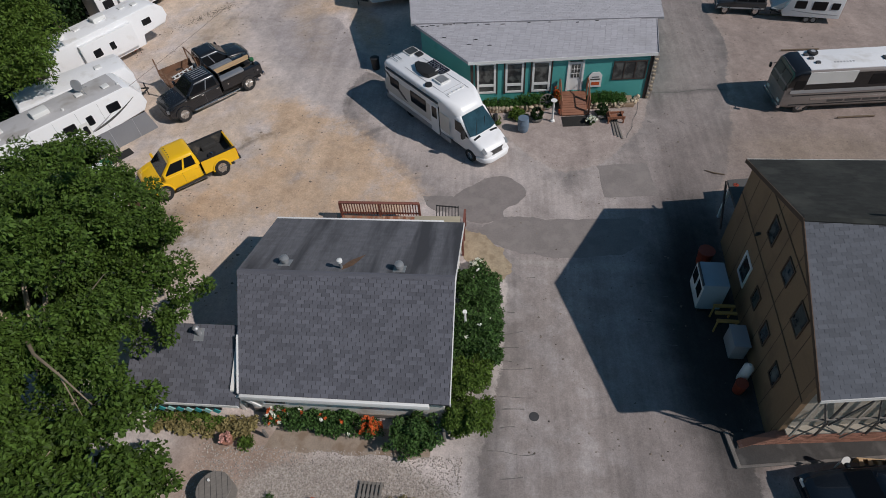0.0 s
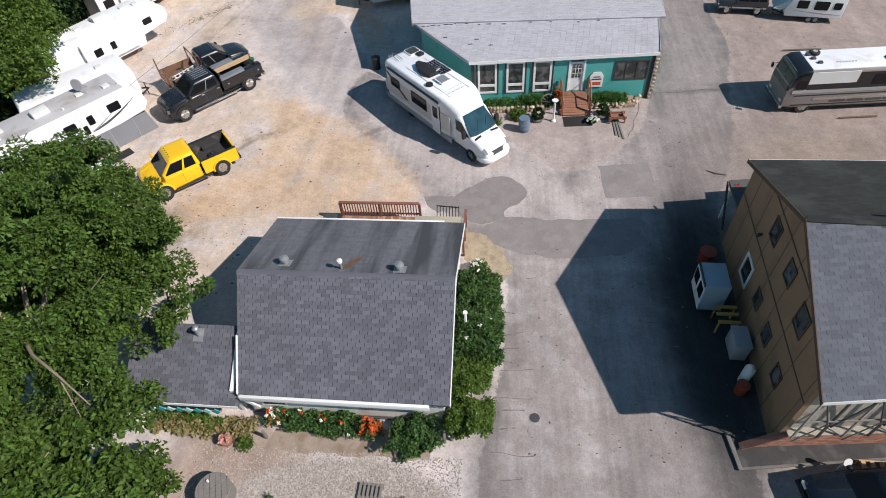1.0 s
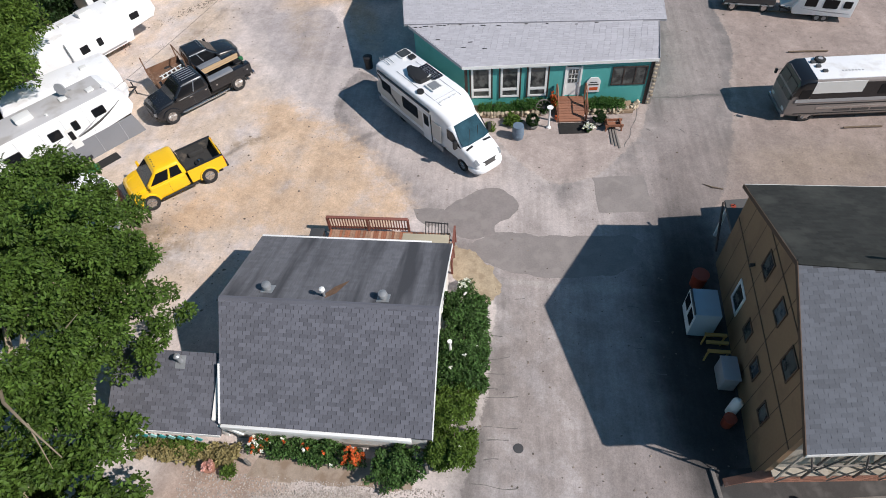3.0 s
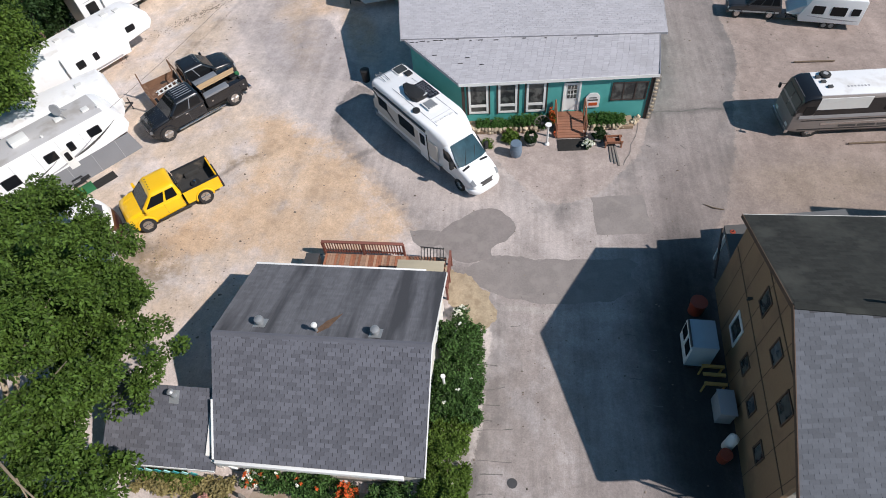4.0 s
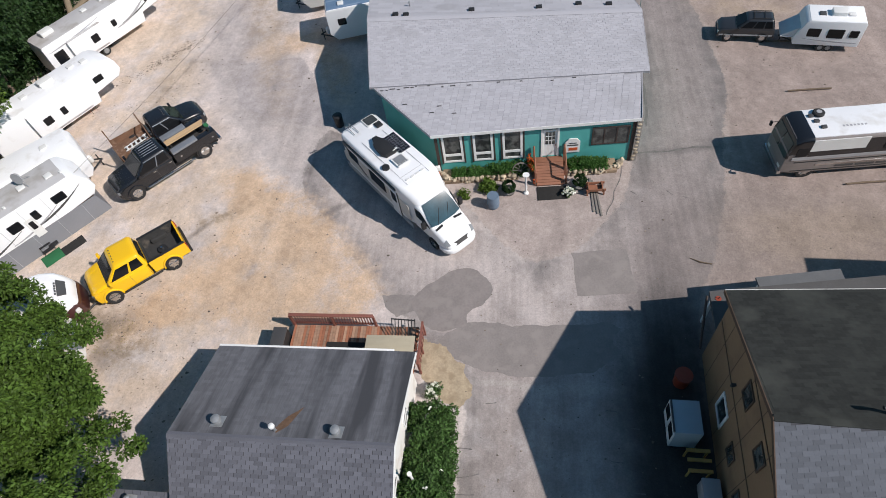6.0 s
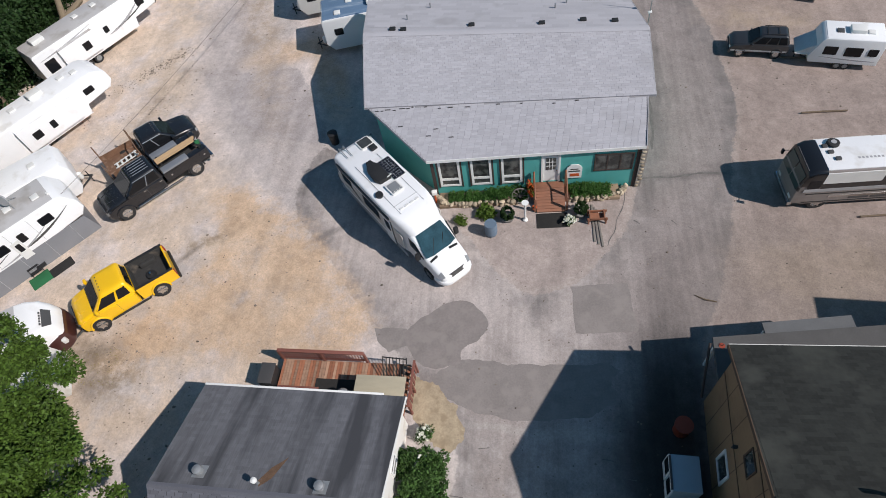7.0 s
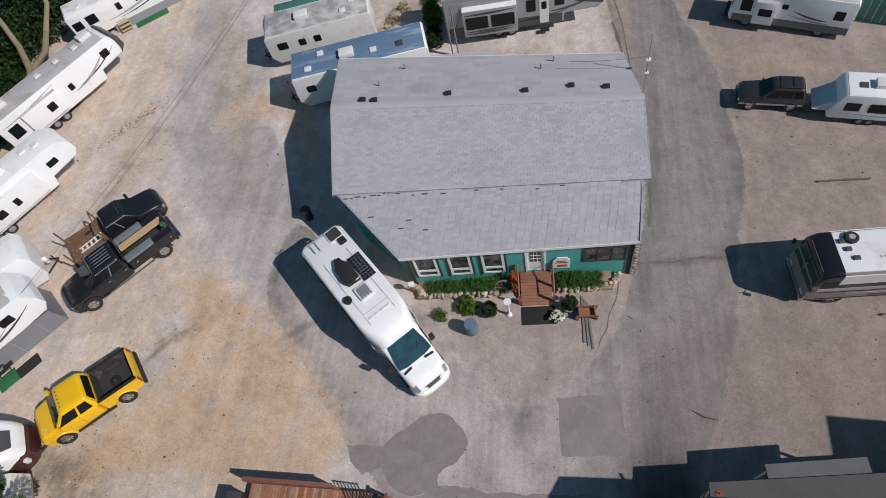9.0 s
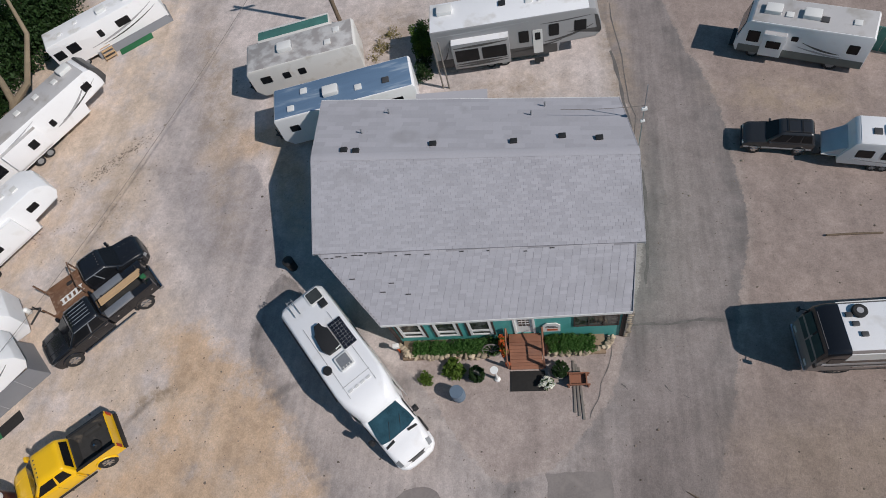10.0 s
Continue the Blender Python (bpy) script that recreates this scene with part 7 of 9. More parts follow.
coach("class_a_motorhome", 26.44, 47.4, 150, "white and green-grey motorhome with its slide-out open", "motorhome", 6.9, 2.0, 2.85, [(-3.45, 0.4), (3.3, 0.4), (3.45, 0.8), (3.35, 1.4), (3.05, 2.65), (2.85, 2.85), (-3.35, 2.85), (-3.45, 2.65)], GEL_WHITE, ROOF_GREY,
      wins=[(1, -2.9, -2.4, 1.5, 2.1), (1, 0.2, 0.5, 1.8, 2.1), (1, 2.2, 2.8, 1.3, 2.1)], slides=[(1, 0.8, 2.0, 0.6, 2.3, 0.3, (1.0, 1.7, 1.3, 1.8))], stripes=[(1, shade("grey-green lower panel", (0.14, 0.16, 0.15), 0.4), [(-3.4, 0.42), (3.2, 0.42), (3.2, 0.98), (-3.4, 0.98)]), (1, CHARCOAL, swoop(-2.1, -0.1, 1.25, 1.75, 0.12)), (1, SILVER, swoop(-2.3, 0.1, 1.05, 1.4, 0.12))],
      hatches=[(1.0, 0.2), (-0.8, 0.2, CHARCOAL), (-2.4, 0.1)], acs=[(-0.1, 0.0), (1.9, 0.0)], axle=(-1.9, 2.3), r=0.36, group="parked motorhomes")
part("windscreen", prism(fresh(), [(3.36, -0.85, 1.42), (3.36, 0.85, 1.42), (3.07, 0.8, 2.55), (3.07, -0.8, 2.55)], (0.04, 0, 0.01)), SCREEN_GLASS, bpy.data.objects["class_a_motorhome.001"])
bpy.data.objects["class_a_motorhome.001"].scale = (0.9, 0.95, 0.84)
tt = coach("travel_trailer", 27.3, 39.95, 160, "white hybrid travel trailer with a fold-out tent front", "trailer", 4.2, 1.9, 2.3, [(-2.1, 0.45), (2.0, 0.45), (2.1, 0.9), (1.6, 2.15), (1.4, 2.3), (-2.0, 2.3), (-2.1, 2.15)], GEL_WHITE, ROOF_WHITE,
           wins=[(1, 0.55, 1.3, 1.15, 1.7), (1, -0.9, 0.05, 1.1, 1.7), (1, -1.8, -1.3, 1.2, 1.65)], stripes=[(1, SILVER, swoop(-1.9, 1.5, 0.75, 0.95, 0.08))], hatches=[(0.6, 0.1, CHARCOAL), (-1.2, 0.1)], acs=[(-0.4, 0.0)], axle=(-0.35, 0.15), r=0.27, tongue=(1.9, 2.8))
tt.scale = (0.84, 0.86, 0.86)
part("tent_end", prism(fresh(), [(1.9, -0.85, 0.9), (1.9, 0.85, 0.9), (2.9, 0.8, 0.9), (2.9, -0.8, 0.9)], (0, 0, 0.06), 0.02), PALE_TRIM, tt)
part("tent_canvas", loft(fresh(), [[(1.75, -0.8, 1.7), (1.75, 0.8, 1.7), (1.95, 0.8, 0.97), (1.95, -0.8, 0.97)], [(2.85, -0.72, 1.02), (2.85, 0.72, 1.02), (2.86, 0.76, 0.97), (2.86, -0.76, 0.97)]]), shade("grey tent canvas", (0.58, 0.58, 0.59), 0.8), tt)


DARK_PAINT = shade("dark grey car paint", (0.026, 0.027, 0.03), 0.3, var=0.1, coat=0.5)
BUS_GLASS = shade("greenish bus windscreen", (0.05, 0.075, 0.07), 0.06, var=0.3, scale=1.2)


def bus():
    b = thing("coach_bus", 25.7, 30.75, 174.5, "old black and white coach bus with a rooftop spare wheel", "bus")
    L, W = 10.4, 1.12
    f, r = L / 2, -L / 2
    low = shade("worn silver-grey bus flank", (0.25, 0.22, 0.205), 0.4, var=0.18, scale=1.5, streak=(0.4, 1, 3))
    bm = fresh()
    body_loft(bm, [(r, W - 0.1, 0.4, 2.95, 0.25), (r + 0.2, W, 0.38, 3.05, 0.2), (f - 0.6, W, 0.38, 3.05, 0.2), (f - 0.25, W - 0.02, 0.38, 2.9, 0.3), (f - 0.02, W - 0.06, 0.4, 2.0, 0.2), (f, W - 0.1, 0.42, 1.3, 0.2)], 5)
    part("body", bm, low, b)
    part("roof", box(fresh(), r + 0.2, f - 1.0, -W + 0.12, W - 0.12, 3.0, 3.09, 0.03), ROOF_WHITE, b)
    bm = fresh()
    body_loft(bm, [(f - 1.0, W + 0.012, 1.75, 3.07, 0.22), (f - 0.55, W + 0.012, 1.75, 3.07, 0.24), (f - 0.22, W, 1.75, 2.88, 0.3), (f - 0.04, W - 0.04, 1.72, 2.05, 0.15)], 5)
    part("front_cap", bm, INK, b, "black front cap")
    for s in (-1, 1):
        side_plate("window_band", b, INK, [(r + 0.3, 1.75), (f - 1.0, 1.75), (f - 1.0, 2.85), (r + 0.3, 2.85)], s * W, 0.012)
        side_plate("white_panel", b, PALE_TRIM, [(f - 3.6, 2.15), (f - 1.0, 2.15), (f - 1.0, 2.95), (f - 3.6, 2.95)], s * W, 0.022)
        side_plate("grey_band", b, SILVER, [(r + 0.2, 1.5), (f - 0.3, 1.5), (f - 0.3, 1.72), (r + 0.2, 1.72)], s * W, 0.015)
        side_plate("chrome_strip", b, CHROME, [(r + 0.2, 0.95), (f - 1.6, 0.95), (f - 1.6, 1.12), (r + 0.2, 1.12)], s * W, 0.015)
        side_plate("cab_window", b, GLASS, rounded(f - 0.95, f - 0.4, 1.8, 2.4, 0.06), s * W, 0.028)
        for k in range(4):
            side_plate("window", b, GLASS, rounded(r + 0.8 + 1.35 * k, r + 1.9 + 1.35 * k, 1.95, 2.65, 0.08), s * W, 0.03)
        for z in (0.62, 1.3):
            side_plate("side_moulding", b, BLACK, [(r + 0.2, z), (f - 0.5, z), (f - 0.5, z + 0.07), (r + 0.2, z + 0.07)], s * W, 0.012)
        for k in range(5):
            side_plate("locker_door", b, CHARCOAL, rounded(r + 2.9 + 1.0 * k, r + 3.8 + 1.0 * k, 0.78, 0.93, 0.03), s * W, 0.014)
        for x in (f - 1.3, r + 2.4, r + 1.5):
            wheel(b, x, s * (W - 0.15), 0.45, 0.26)
        m = part("mirror", box(fresh(), f + 0.05, f + 0.15, s * (W + 0.12) - 0.08, s * (W + 0.12) + 0.08, 1.9, 2.2, 0.02), BLACK, b)
        part("mirror_arm", tube(fresh(), [(f - 0.15, s * (W - 0.05), 2.3), (f + 0.1, s * (W + 0.1), 2.15)], 0.02, 6), BLACK, m)
        part("headlight", box(fresh(), f - 0.05, f + 0.03, s * 0.75 - 0.15, s * 0.75 + 0.15, 0.75, 0.92, 0.02), PALE_TRIM, b)
        part("windscreen", prism(fresh(), [(f - 0.02, s * 0.04, 1.62), (f - 0.02, s * 0.98, 1.62), (f - 0.2, s * 0.92, 2.62), (f - 0.2, s * 0.04, 2.62)], (0.06, 0, 0.01)), BUS_GLASS, b)
    part("bumper", box(fresh(), f - 0.1, f + 0.1, -W + 0.05, W - 0.05, 0.4, 0.65, 0.04), CHROME, b)
    w = part("spare_wheel", tube(fresh(), [(f - 1.65, -0.62, 3.1), (f - 1.65, -0.62, 3.14), (f - 1.65, -0.62, 3.24), (f - 1.65, -0.62, 3.28)], [0.24, 0.29, 0.29, 0.24], 20), RUBBER, b)
    part("rim", cyl(fresh(), f - 1.65, -0.62, 3.2, 3.3, 0.13), SILVER, w)
    air_unit(b, r + 1.4, -0.2, 3.09)
    for x, y in ((f - 1.4, -0.1), (f - 1.6, 0.35), (f - 1.25, -0.5)):
        part("roof_box", box(fresh(), x - 0.12, x + 0.12, y - 0.1, y + 0.1, 3.08, 3.2, 0.02), CHARCOAL, b)
    for x in (r + 3.0, r + 4.4, r + 5.0):
        roof_hatch(b, x, 0.2, 3.09, 0.36, CHARCOAL)
    b.scale = (0.97, 0.94, 0.88)
    for k in range(7):
        part("roof_bar", box(fresh(), f - 3.6 + 0.17 * k, f - 3.5 + 0.17 * k, 0.28, 0.4, 3.09, 3.096), SILVER, b)


bus()


def suv(name, x, y, heading, label, paint, s=1.0, L=4.4):
    c = thing(name, x, y, heading, label, "car")
    f, r, W = L / 2, -L / 2, 0.88
    def A(cx):
        return [(cx + 0.42 * math.cos(radians(a)), 0.36 + 0.4 * math.sin(radians(a))) for a in (170, 140, 110, 80, 50, 20)]
    prof = [(r, 0.45), (r + 0.02, 1.0), (f - 1.35, 1.02), (f - 0.25, 0.92), (f, 0.7), (f - 0.02, 0.42)] + A(f - 0.8)[::-1] + A(r + 0.8)[::-1]
    part("body", prism(fresh(), [(a * s, -W * s, b * s) for a, b in prof], (0, 2 * W * s, 0), 0.05 * s), paint, c)
    lo = [(r + 0.05, -W + 0.05), (f - 1.25, -W + 0.05), (f - 1.25, W - 0.05), (r + 0.05, W - 0.05)]
    hi = [(r + 0.25, -W + 0.22), (f - 2.0, -W + 0.22), (f - 2.0, W - 0.22), (r + 0.25, W - 0.22)]
    def ring(x0, x1, w, z, q):
        return [(u * s, v * s, z * s) for u, v in rounded(x0, x1, -w, w, q, 5)]
    bm = loft(fresh(), [ring(r + 0.05, f - 1.23, W - 0.05, 0.96, 0.12), ring(r + 0.06, f - 1.27, W - 0.05, 1.02, 0.12), ring(r + 0.24, f - 1.98, W - 0.21, 1.5, 0.14), ring(r + 0.28, f - 2.05, W - 0.25, 1.56, 0.16), ring(r + 0.4, f - 2.2, W - 0.38, 1.6, 0.16)])
    cab = part("cabin", bm, paint, c, sharp=50)
    bm = fresh()
    body_loft(bm, [((f - 1.5) * s, (W - 0.04) * s, 0.6 * s, 1.06 * s, 0.1 * s), ((f - 0.5) * s, (W - 0.06) * s, 0.6 * s, 0.99 * s, 0.12 * s), ((f - 0.18) * s, (W - 0.12) * s, 0.58 * s, 0.92 * s, 0.14 * s), ((f - 0.02) * s, (W - 0.22) * s, 0.56 * s, 0.8 * s, 0.1 * s)], 6)
    part("bonnet", bm, paint, c, sharp=50)
    for k in (-1, 1):
        for x_ in (f - 0.8, r + 0.8):
            part("fender_flare", tube(fresh(), [(a * s, k * (W - 0.01) * s, b * s) for a, b in A(x_)], 0.04 * s, 8), paint, c)
    def glass(nm, face, u0, u1):
        a, b, d, e = (Vector(q) * s for q in face)
        def q(u, v):
            return a.lerp(b, u).lerp(e.lerp(d, u), v)
        n = (b - a).cross(e - a).normalized()
        if n.dot(q(0.5, 0.5) - Vector((-0.3 * s, 0, 1.2 * s))) < 0:
            n = -n
        part(nm, prism(fresh(), [q(u0, 0.1), q(u1, 0.1), q(u1, 0.9), q(u0, 0.9)], n * 0.015), GLASS, cab)
    for k in (-1, 1):
        face = [(r + 0.05, k * (W - 0.05), 1.02), (f - 1.25, k * (W - 0.05), 1.02), (f - 2.0, k * (W - 0.22), 1.54), (r + 0.25, k * (W - 0.22), 1.54)]
        for u0, u1 in ((0.06, 0.27), (0.31, 0.56), (0.6, 0.88)):
            glass("side_window", face, u0, u1)
        part("roof_rack", tube(fresh(), [((r + 0.4) * s, k * 0.52 * s, 1.66 * s), ((f - 2.3) * s, k * 0.52 * s, 1.66 * s)], 0.025 * s, 6), BLACK, cab)
        part("headlight", box(fresh(), (f - 0.1) * s, (f + 0.01) * s, (k * 0.62 - 0.14) * s, (k * 0.62 + 0.14) * s, 0.62 * s, 0.76 * s, 0.02), PALE_TRIM, c)
        part("mirror", box(fresh(), (f - 1.6) * s, (f - 1.48) * s, k * (W + 0.06) * s - 0.07, k * (W + 0.06) * s + 0.07, 0.98 * s, 1.12 * s, 0.02), paint, c)
        side_plate("side_moulding", c, SILVER, [((r + 0.1) * s, 0.52 * s), ((f - 0.1) * s, 0.52 * s), ((f - 0.1) * s, 0.62 * s), ((r + 0.1) * s, 0.62 * s)], k * W * s, 0.01)
        for x_ in (f - 0.8, r + 0.8):
            wheel(c, x_ * s, k * (W - 0.1) * s, 0.36 * s, 0.22 * s)
    glass("windscreen", [(f - 1.25, -W + 0.05, 1.02), (f - 1.25, W - 0.05, 1.02), (f - 2.0, W - 0.22, 1.54), (f - 2.0, -W + 0.22, 1.54)], 0.06, 0.94)
    glass("rear_window", [(r + 0.05, -W + 0.05, 1.02), (r + 0.05, W - 0.05, 1.02), (r + 0.25, W - 0.22, 1.54), (r + 0.25, -W + 0.22, 1.54)], 0.1, 0.9)
    for k in range(2):
        part("rack_bar", tube(fresh(), [((r + 0.9 + 0.8 * k) * s, -0.52 * s, 1.66 * s), ((r + 0.9 + 0.8 * k) * s, 0.52 * s, 1.66 * s)], 0.02 * s, 6), BLACK, cab)
    c.scale = (1, 1, 1.0 if s == 1.0 else 1.2)
    part("bumper", box(fresh(), (f - 0.1) * s, (f + 0.08) * s, -W * s, W * s, 0.4 * s, 0.58 * s, 0.03), paint, c)
    return c


suv("sport_utility_vehicle", 23.4, 41.72, 161.6, "dark grey sport utility vehicle with a roof rack", DARK_PAINT, 0.75, 4.2)
suv("car", 13.95, 9.5, 178, "dark blue car parked beside the brick wall", NAVY, 1.0, 4.6)


# ---- trees and planting ----
def tree(x, y, label, trunk_h, trunk_r, crown, radius, n, per, size, spread, leaf, bark, seed, low=-0.6, limbs=9, lobes=(), gaps=None):
    t = thing("tree", x, y, 0, label, "tree")
    rng = random.Random(seed)
    c = Vector(crown)
    bm = fresh()
    top = Vector((0.2, 0.1, trunk_h))
    tube(bm, [(0, 0, -0.1), (0.03, 0.02, trunk_h * 0.5), top], [trunk_r * 1.35, trunk_r, trunk_r * 0.8], 12)
    for k in range(limbs):
        a = 6.2832 * k / limbs + rng.uniform(-0.3, 0.3)
        end = c + Vector((math.cos(a) * radius[0] * 0.62, math.sin(a) * radius[1] * 0.62, rng.uniform(-0.35, 0.4) * radius[2]))
        mid = top.lerp(end, 0.45) + Vector((rng.uniform(-0.3, 0.3), rng.uniform(-0.3, 0.3), 0.5))
        tube(bm, [top - Vector((0, 0, 0.3)), mid, end], [trunk_r * 0.5, trunk_r * 0.3, 0.02], 7)
        for j in range(3):
            e2 = mid.lerp(end, 0.4 + 0.2 * j) + Vector((rng.uniform(-1, 1) * radius[0] * 0.3, rng.uniform(-1, 1) * radius[1] * 0.3, rng.uniform(-0.1, 0.4) * radius[2]))
            tube(bm, [mid.lerp(end, 0.2 + 0.2 * j), e2], [trunk_r * 0.16, 0.012], 5)
    part("trunk", bm, bark, t)
    cs = clumps(n, crown, radius, seed, low=low, gaps=gaps)
    for lobe, size_, m_ in lobes:
        cs += clumps(m_, lobe, size_, seed + 9, low=low, gaps=gaps)
    n = len(cs)
    rngn = np.random.default_rng(seed + 50)
    leaves("crown", cs, spread * rngn.uniform(0.7, 1.3, n), per, size, leaf, t, seed, flat=0.55)
    return t


LIMB = shade("weathered bare limb", (0.24, 0.19, 0.13), 0.9, var=0.3, scale=2)
walnut = tree(-14.9, 16.9, "broad leafy walnut tree beside the cottage", 3.2, 0.28, (0.9, 0.8, 6.0), (4.7, 5.8, 4.6), 640, 210, 0.16, 0.52, LEAF_TREE, PALE_BARK, 3, low=-0.85, gaps=0.8, limbs=7, lobes=[((1.9, 4.6, 4.5), (2.6, 2.6, 2.3), 190), ((-0.3, 7.5, 4.6), (3.2, 2.8, 2.4), 250)])
for line, r0 in (([(2.6, -1.6, 7.0), (3.6, -2.7, 7.6), (4.7, -3.6, 7.7), (5.5, -4.3, 7.2)], 0.09), ([(4.5, -3.4, 7.6), (5.2, -4.5, 7.0)], 0.04)):
    part("bare_limb", tube(fresh(), line, [0.7 * r0 * (1 - 0.75 * k / (len(line) - 1)) for k in range(len(line))], 8), LIMB, walnut, "pale bare limb")
tree(-12.2, 12.2, "low leafy sapling at the yard's edge", 1.0, 0.12, (0.3, 0.2, 2.9), (3.0, 2.8, 2.4), 240, 110, 0.2, 0.42, LEAF_TREE, PALE_BARK, 17, low=-0.9, limbs=5, gaps=0.9)
tree(-22.3, 25.2, "leafy tree rising between the trailers", 3.0, 0.2, (0, 0, 5.5), (2.6, 2.6, 2.3), 110, 80, 0.24, 0.6, LEAF_LIGHT, BARK, 5)
tree(-22.9, 38.9, "yellow-green tree behind the trailers", 3.0, 0.2, (0.3, 0.2, 5.4), (2.5, 3.4, 2.4), 210, 95, 0.2, 0.65, LEAF_LIGHT, BARK, 7, lobes=[((1.0, -2.9, 5.0), (2.2, 2.6, 2.0), 110)])
tree(-24.4, 46.5, "dark green tree behind the trailers", 3.0, 0.24, (0.6, 0, 5.2), (2.6, 4.0, 2.8), 220, 85, 0.26, 0.65, LEAF_DARK, BARK, 9)
tree(-26.5, 52.0, "dark green tree at the wood's edge", 3.2, 0.24, (0, 0, 5.8), (3.2, 4.5, 3.2), 210, 80, 0.28, 0.7, LEAF_DARK, BARK, 11)
tree(-25.0, 66.5, "tall tree behind the parked motorhome", 4.5, 0.3, (0, 0, 7.5), (4.0, 5.0, 3.5), 220, 75, 0.3, 0.75, LEAF_DARK, BARK, 13)
# pale forked tree
t = thing("tree", -23.5, 55.6, 0, "tree with a pale forked trunk", "tree")
bm = fresh()
tube(bm, [(0, 0, -0.1), (0.25, 0.1, 0.5), (0.5, 0.3, 0.9)], [0.42, 0.34, 0.3], 12)
tube(bm, [(0.45, 0.25, 0.8), (0.7, 0.9, 2.5), (0.5, 1.8, 5.0), (0.2, 2.6, 7.2)], [0.26, 0.2, 0.15, 0.08], 10)
tube(bm, [(0.45, 0.25, 0.8), (2.0, 1.0, 1.6), (2.9, 3.6, 3.5), (3.0, 5.0, 6.4)], [0.26, 0.21, 0.16, 0.08], 10)
part("trunk", bm, LIMB, t)
leaves("crown", clumps(150, (0.6, 4.6, 8.0), (3.2, 2.8, 1.9), 31), 0.75, 80, 0.28, LEAF_DARK, t, 31, flat=0.45)
# undergrowth and woodland beyond, nobody could count it
rng = np.random.default_rng(5)
cs = []
for k in range(980):
    y = rng.uniform(24, 82)
    x = -24.2 + 0.33 * max(0.0, y - 55) - abs(rng.normal()) * 3.0
    cs.append((x, y, rng.uniform(0.3, 3.2)))
tagged(leaves("undergrowth", cs, 1.1, 110, 0.3, LEAF_DARK, None, 6, flat=0.5), "dense dark undergrowth behind the trailers", "bushes", kind="stuff")
cs = []
for k in range(520):
    a = rng.uniform(-60, 60)
    cs.append((a, 86 + rng.uniform(0, 8), rng.uniform(0.5, 7)))
tagged(leaves("far_wood", cs, 1.7, 70, 0.5, LEAF_DARK, None, 8, flat=0.5), "dark wood closing the far side", "trees", kind="stuff")


def shrub(name, x, y, label, radius, n, per, size, leaf, seed, spread=0.2, z=0.0, category="shrub", heading=0, extra=()):
    s = thing(name, x, y, heading, label, category, z=z)
    bm = fresh()
    for k in range(6):
        a = k * 1.05
        tube(bm, [(0, 0, 0), (0.55 * radius[0] * math.cos(a), 0.55 * radius[1] * math.sin(a), radius[2] * 1.1)], [0.03, 0.008], 5)
    part("stems", bm, BARK, s)
    leaves("foliage", clumps(n, (0, 0, radius[2]), radius, seed, shell=0.35, low=-0.9), spread, per, size, leaf, s, seed, flat=0.5)
    for nm, m, cnt, sd in extra:
        leaves(nm, clumps(cnt, (0, 0, radius[2] * 1.1), [q * 1.04 for q in radius], sd, shell=0.85, low=-0.2), 0.07, 9, 0.085, m, s, sd, flat=0.9)
    return s


def strip(name, label, pts, w, h, n, per, size, leaf, seed, spread=0.25, category="hedge", extra=()):
    """A hedge along a line of points."""
    s = thing(name, pts[0][0], pts[0][1], 0, label, category)
    rng = np.random.default_rng(seed)
    o = np.array(pts[0])
    seg = [np.array(p) - o for p in pts]
    cs = []
    for k in range(n):
        u = rng.uniform(0, len(seg) - 1)
        i = int(u)
        p = seg[i] + (seg[i + 1] - seg[i]) * (u - i)
        d = seg[i + 1] - seg[i]
        d = d / np.linalg.norm(d)
        off = rng.uniform(-1, 1)
        hh = h * (0.75 + 0.4 * noise.noise(Vector((p[0] * 0.9, p[1] * 0.9, seed))))
        cs.append((p[0] - d[1] * off * w / 2, p[1] + d[0] * off * w / 2, hh * math.sqrt(max(0.05, rng.uniform(0.15, 1) * (1 - 0.6 * off * off)))))
    leaves("foliage", cs, spread, per, size, leaf, s, seed, flat=0.55)
    bm = fresh()
    for k in range(8):
        p = seg[0] + (seg[-1] - seg[0]) * (k + 0.5) / 8
        tube(bm, [(p[0], p[1], 0), (p[0] + 0.1, p[1], h * 0.7)], [0.03, 0.01], 5)
    part("stems", bm, BARK, s)
    for nm, m, cnt, sd in extra:
        r2 = np.random.default_rng(sd)
        c2 = [cs[i] for i in r2.choice(len(cs), cnt)]
        leaves(nm, [(a + r2.uniform(-0.2, 0.3), b - 0.1, c + spread) for a, b, c in c2], 0.07, 8, 0.1, m, s, sd, flat=0.9)
    return s


# along the cottage
A = at_cottage
strip("hedge", "tall dark green vine hedge along the cottage wall", [A(0.6, 6.7), A(0.75, 4.5), A(0.8, 2.6)], 1.8, 1.95, 190, 210, 0.115, LEAF_VINE, 41, 0.32, extra=[("blossom", PETAL_WHITE, 4, 43)])
strip("hedge", "yellow-green shrubs at the cottage corner", [A(0.65, 2.8), A(0.6, 0.9), A(0.65, -0.6)], 1.55, 1.75, 120, 200, 0.11, LEAF_LIGHT, 44, 0.3, extra=[("blossom", PETAL_WHITE, 5, 45)])
shrub("flower_bush", *A(0.55, 7.6), "small bush with white blossom beside the deck", (0.28, 0.28, 0.35), 26, 40, 0.09, LEAF_VINE, 47, extra=[("blossom", PETAL_WHITE, 24, 48)])
shrub("shrub", *A(-1.35, -0.75), "rounded dark green shrub before the cottage", (0.95, 0.7, 0.62), 150, 60, 0.12, LEAF_VINE, 51)
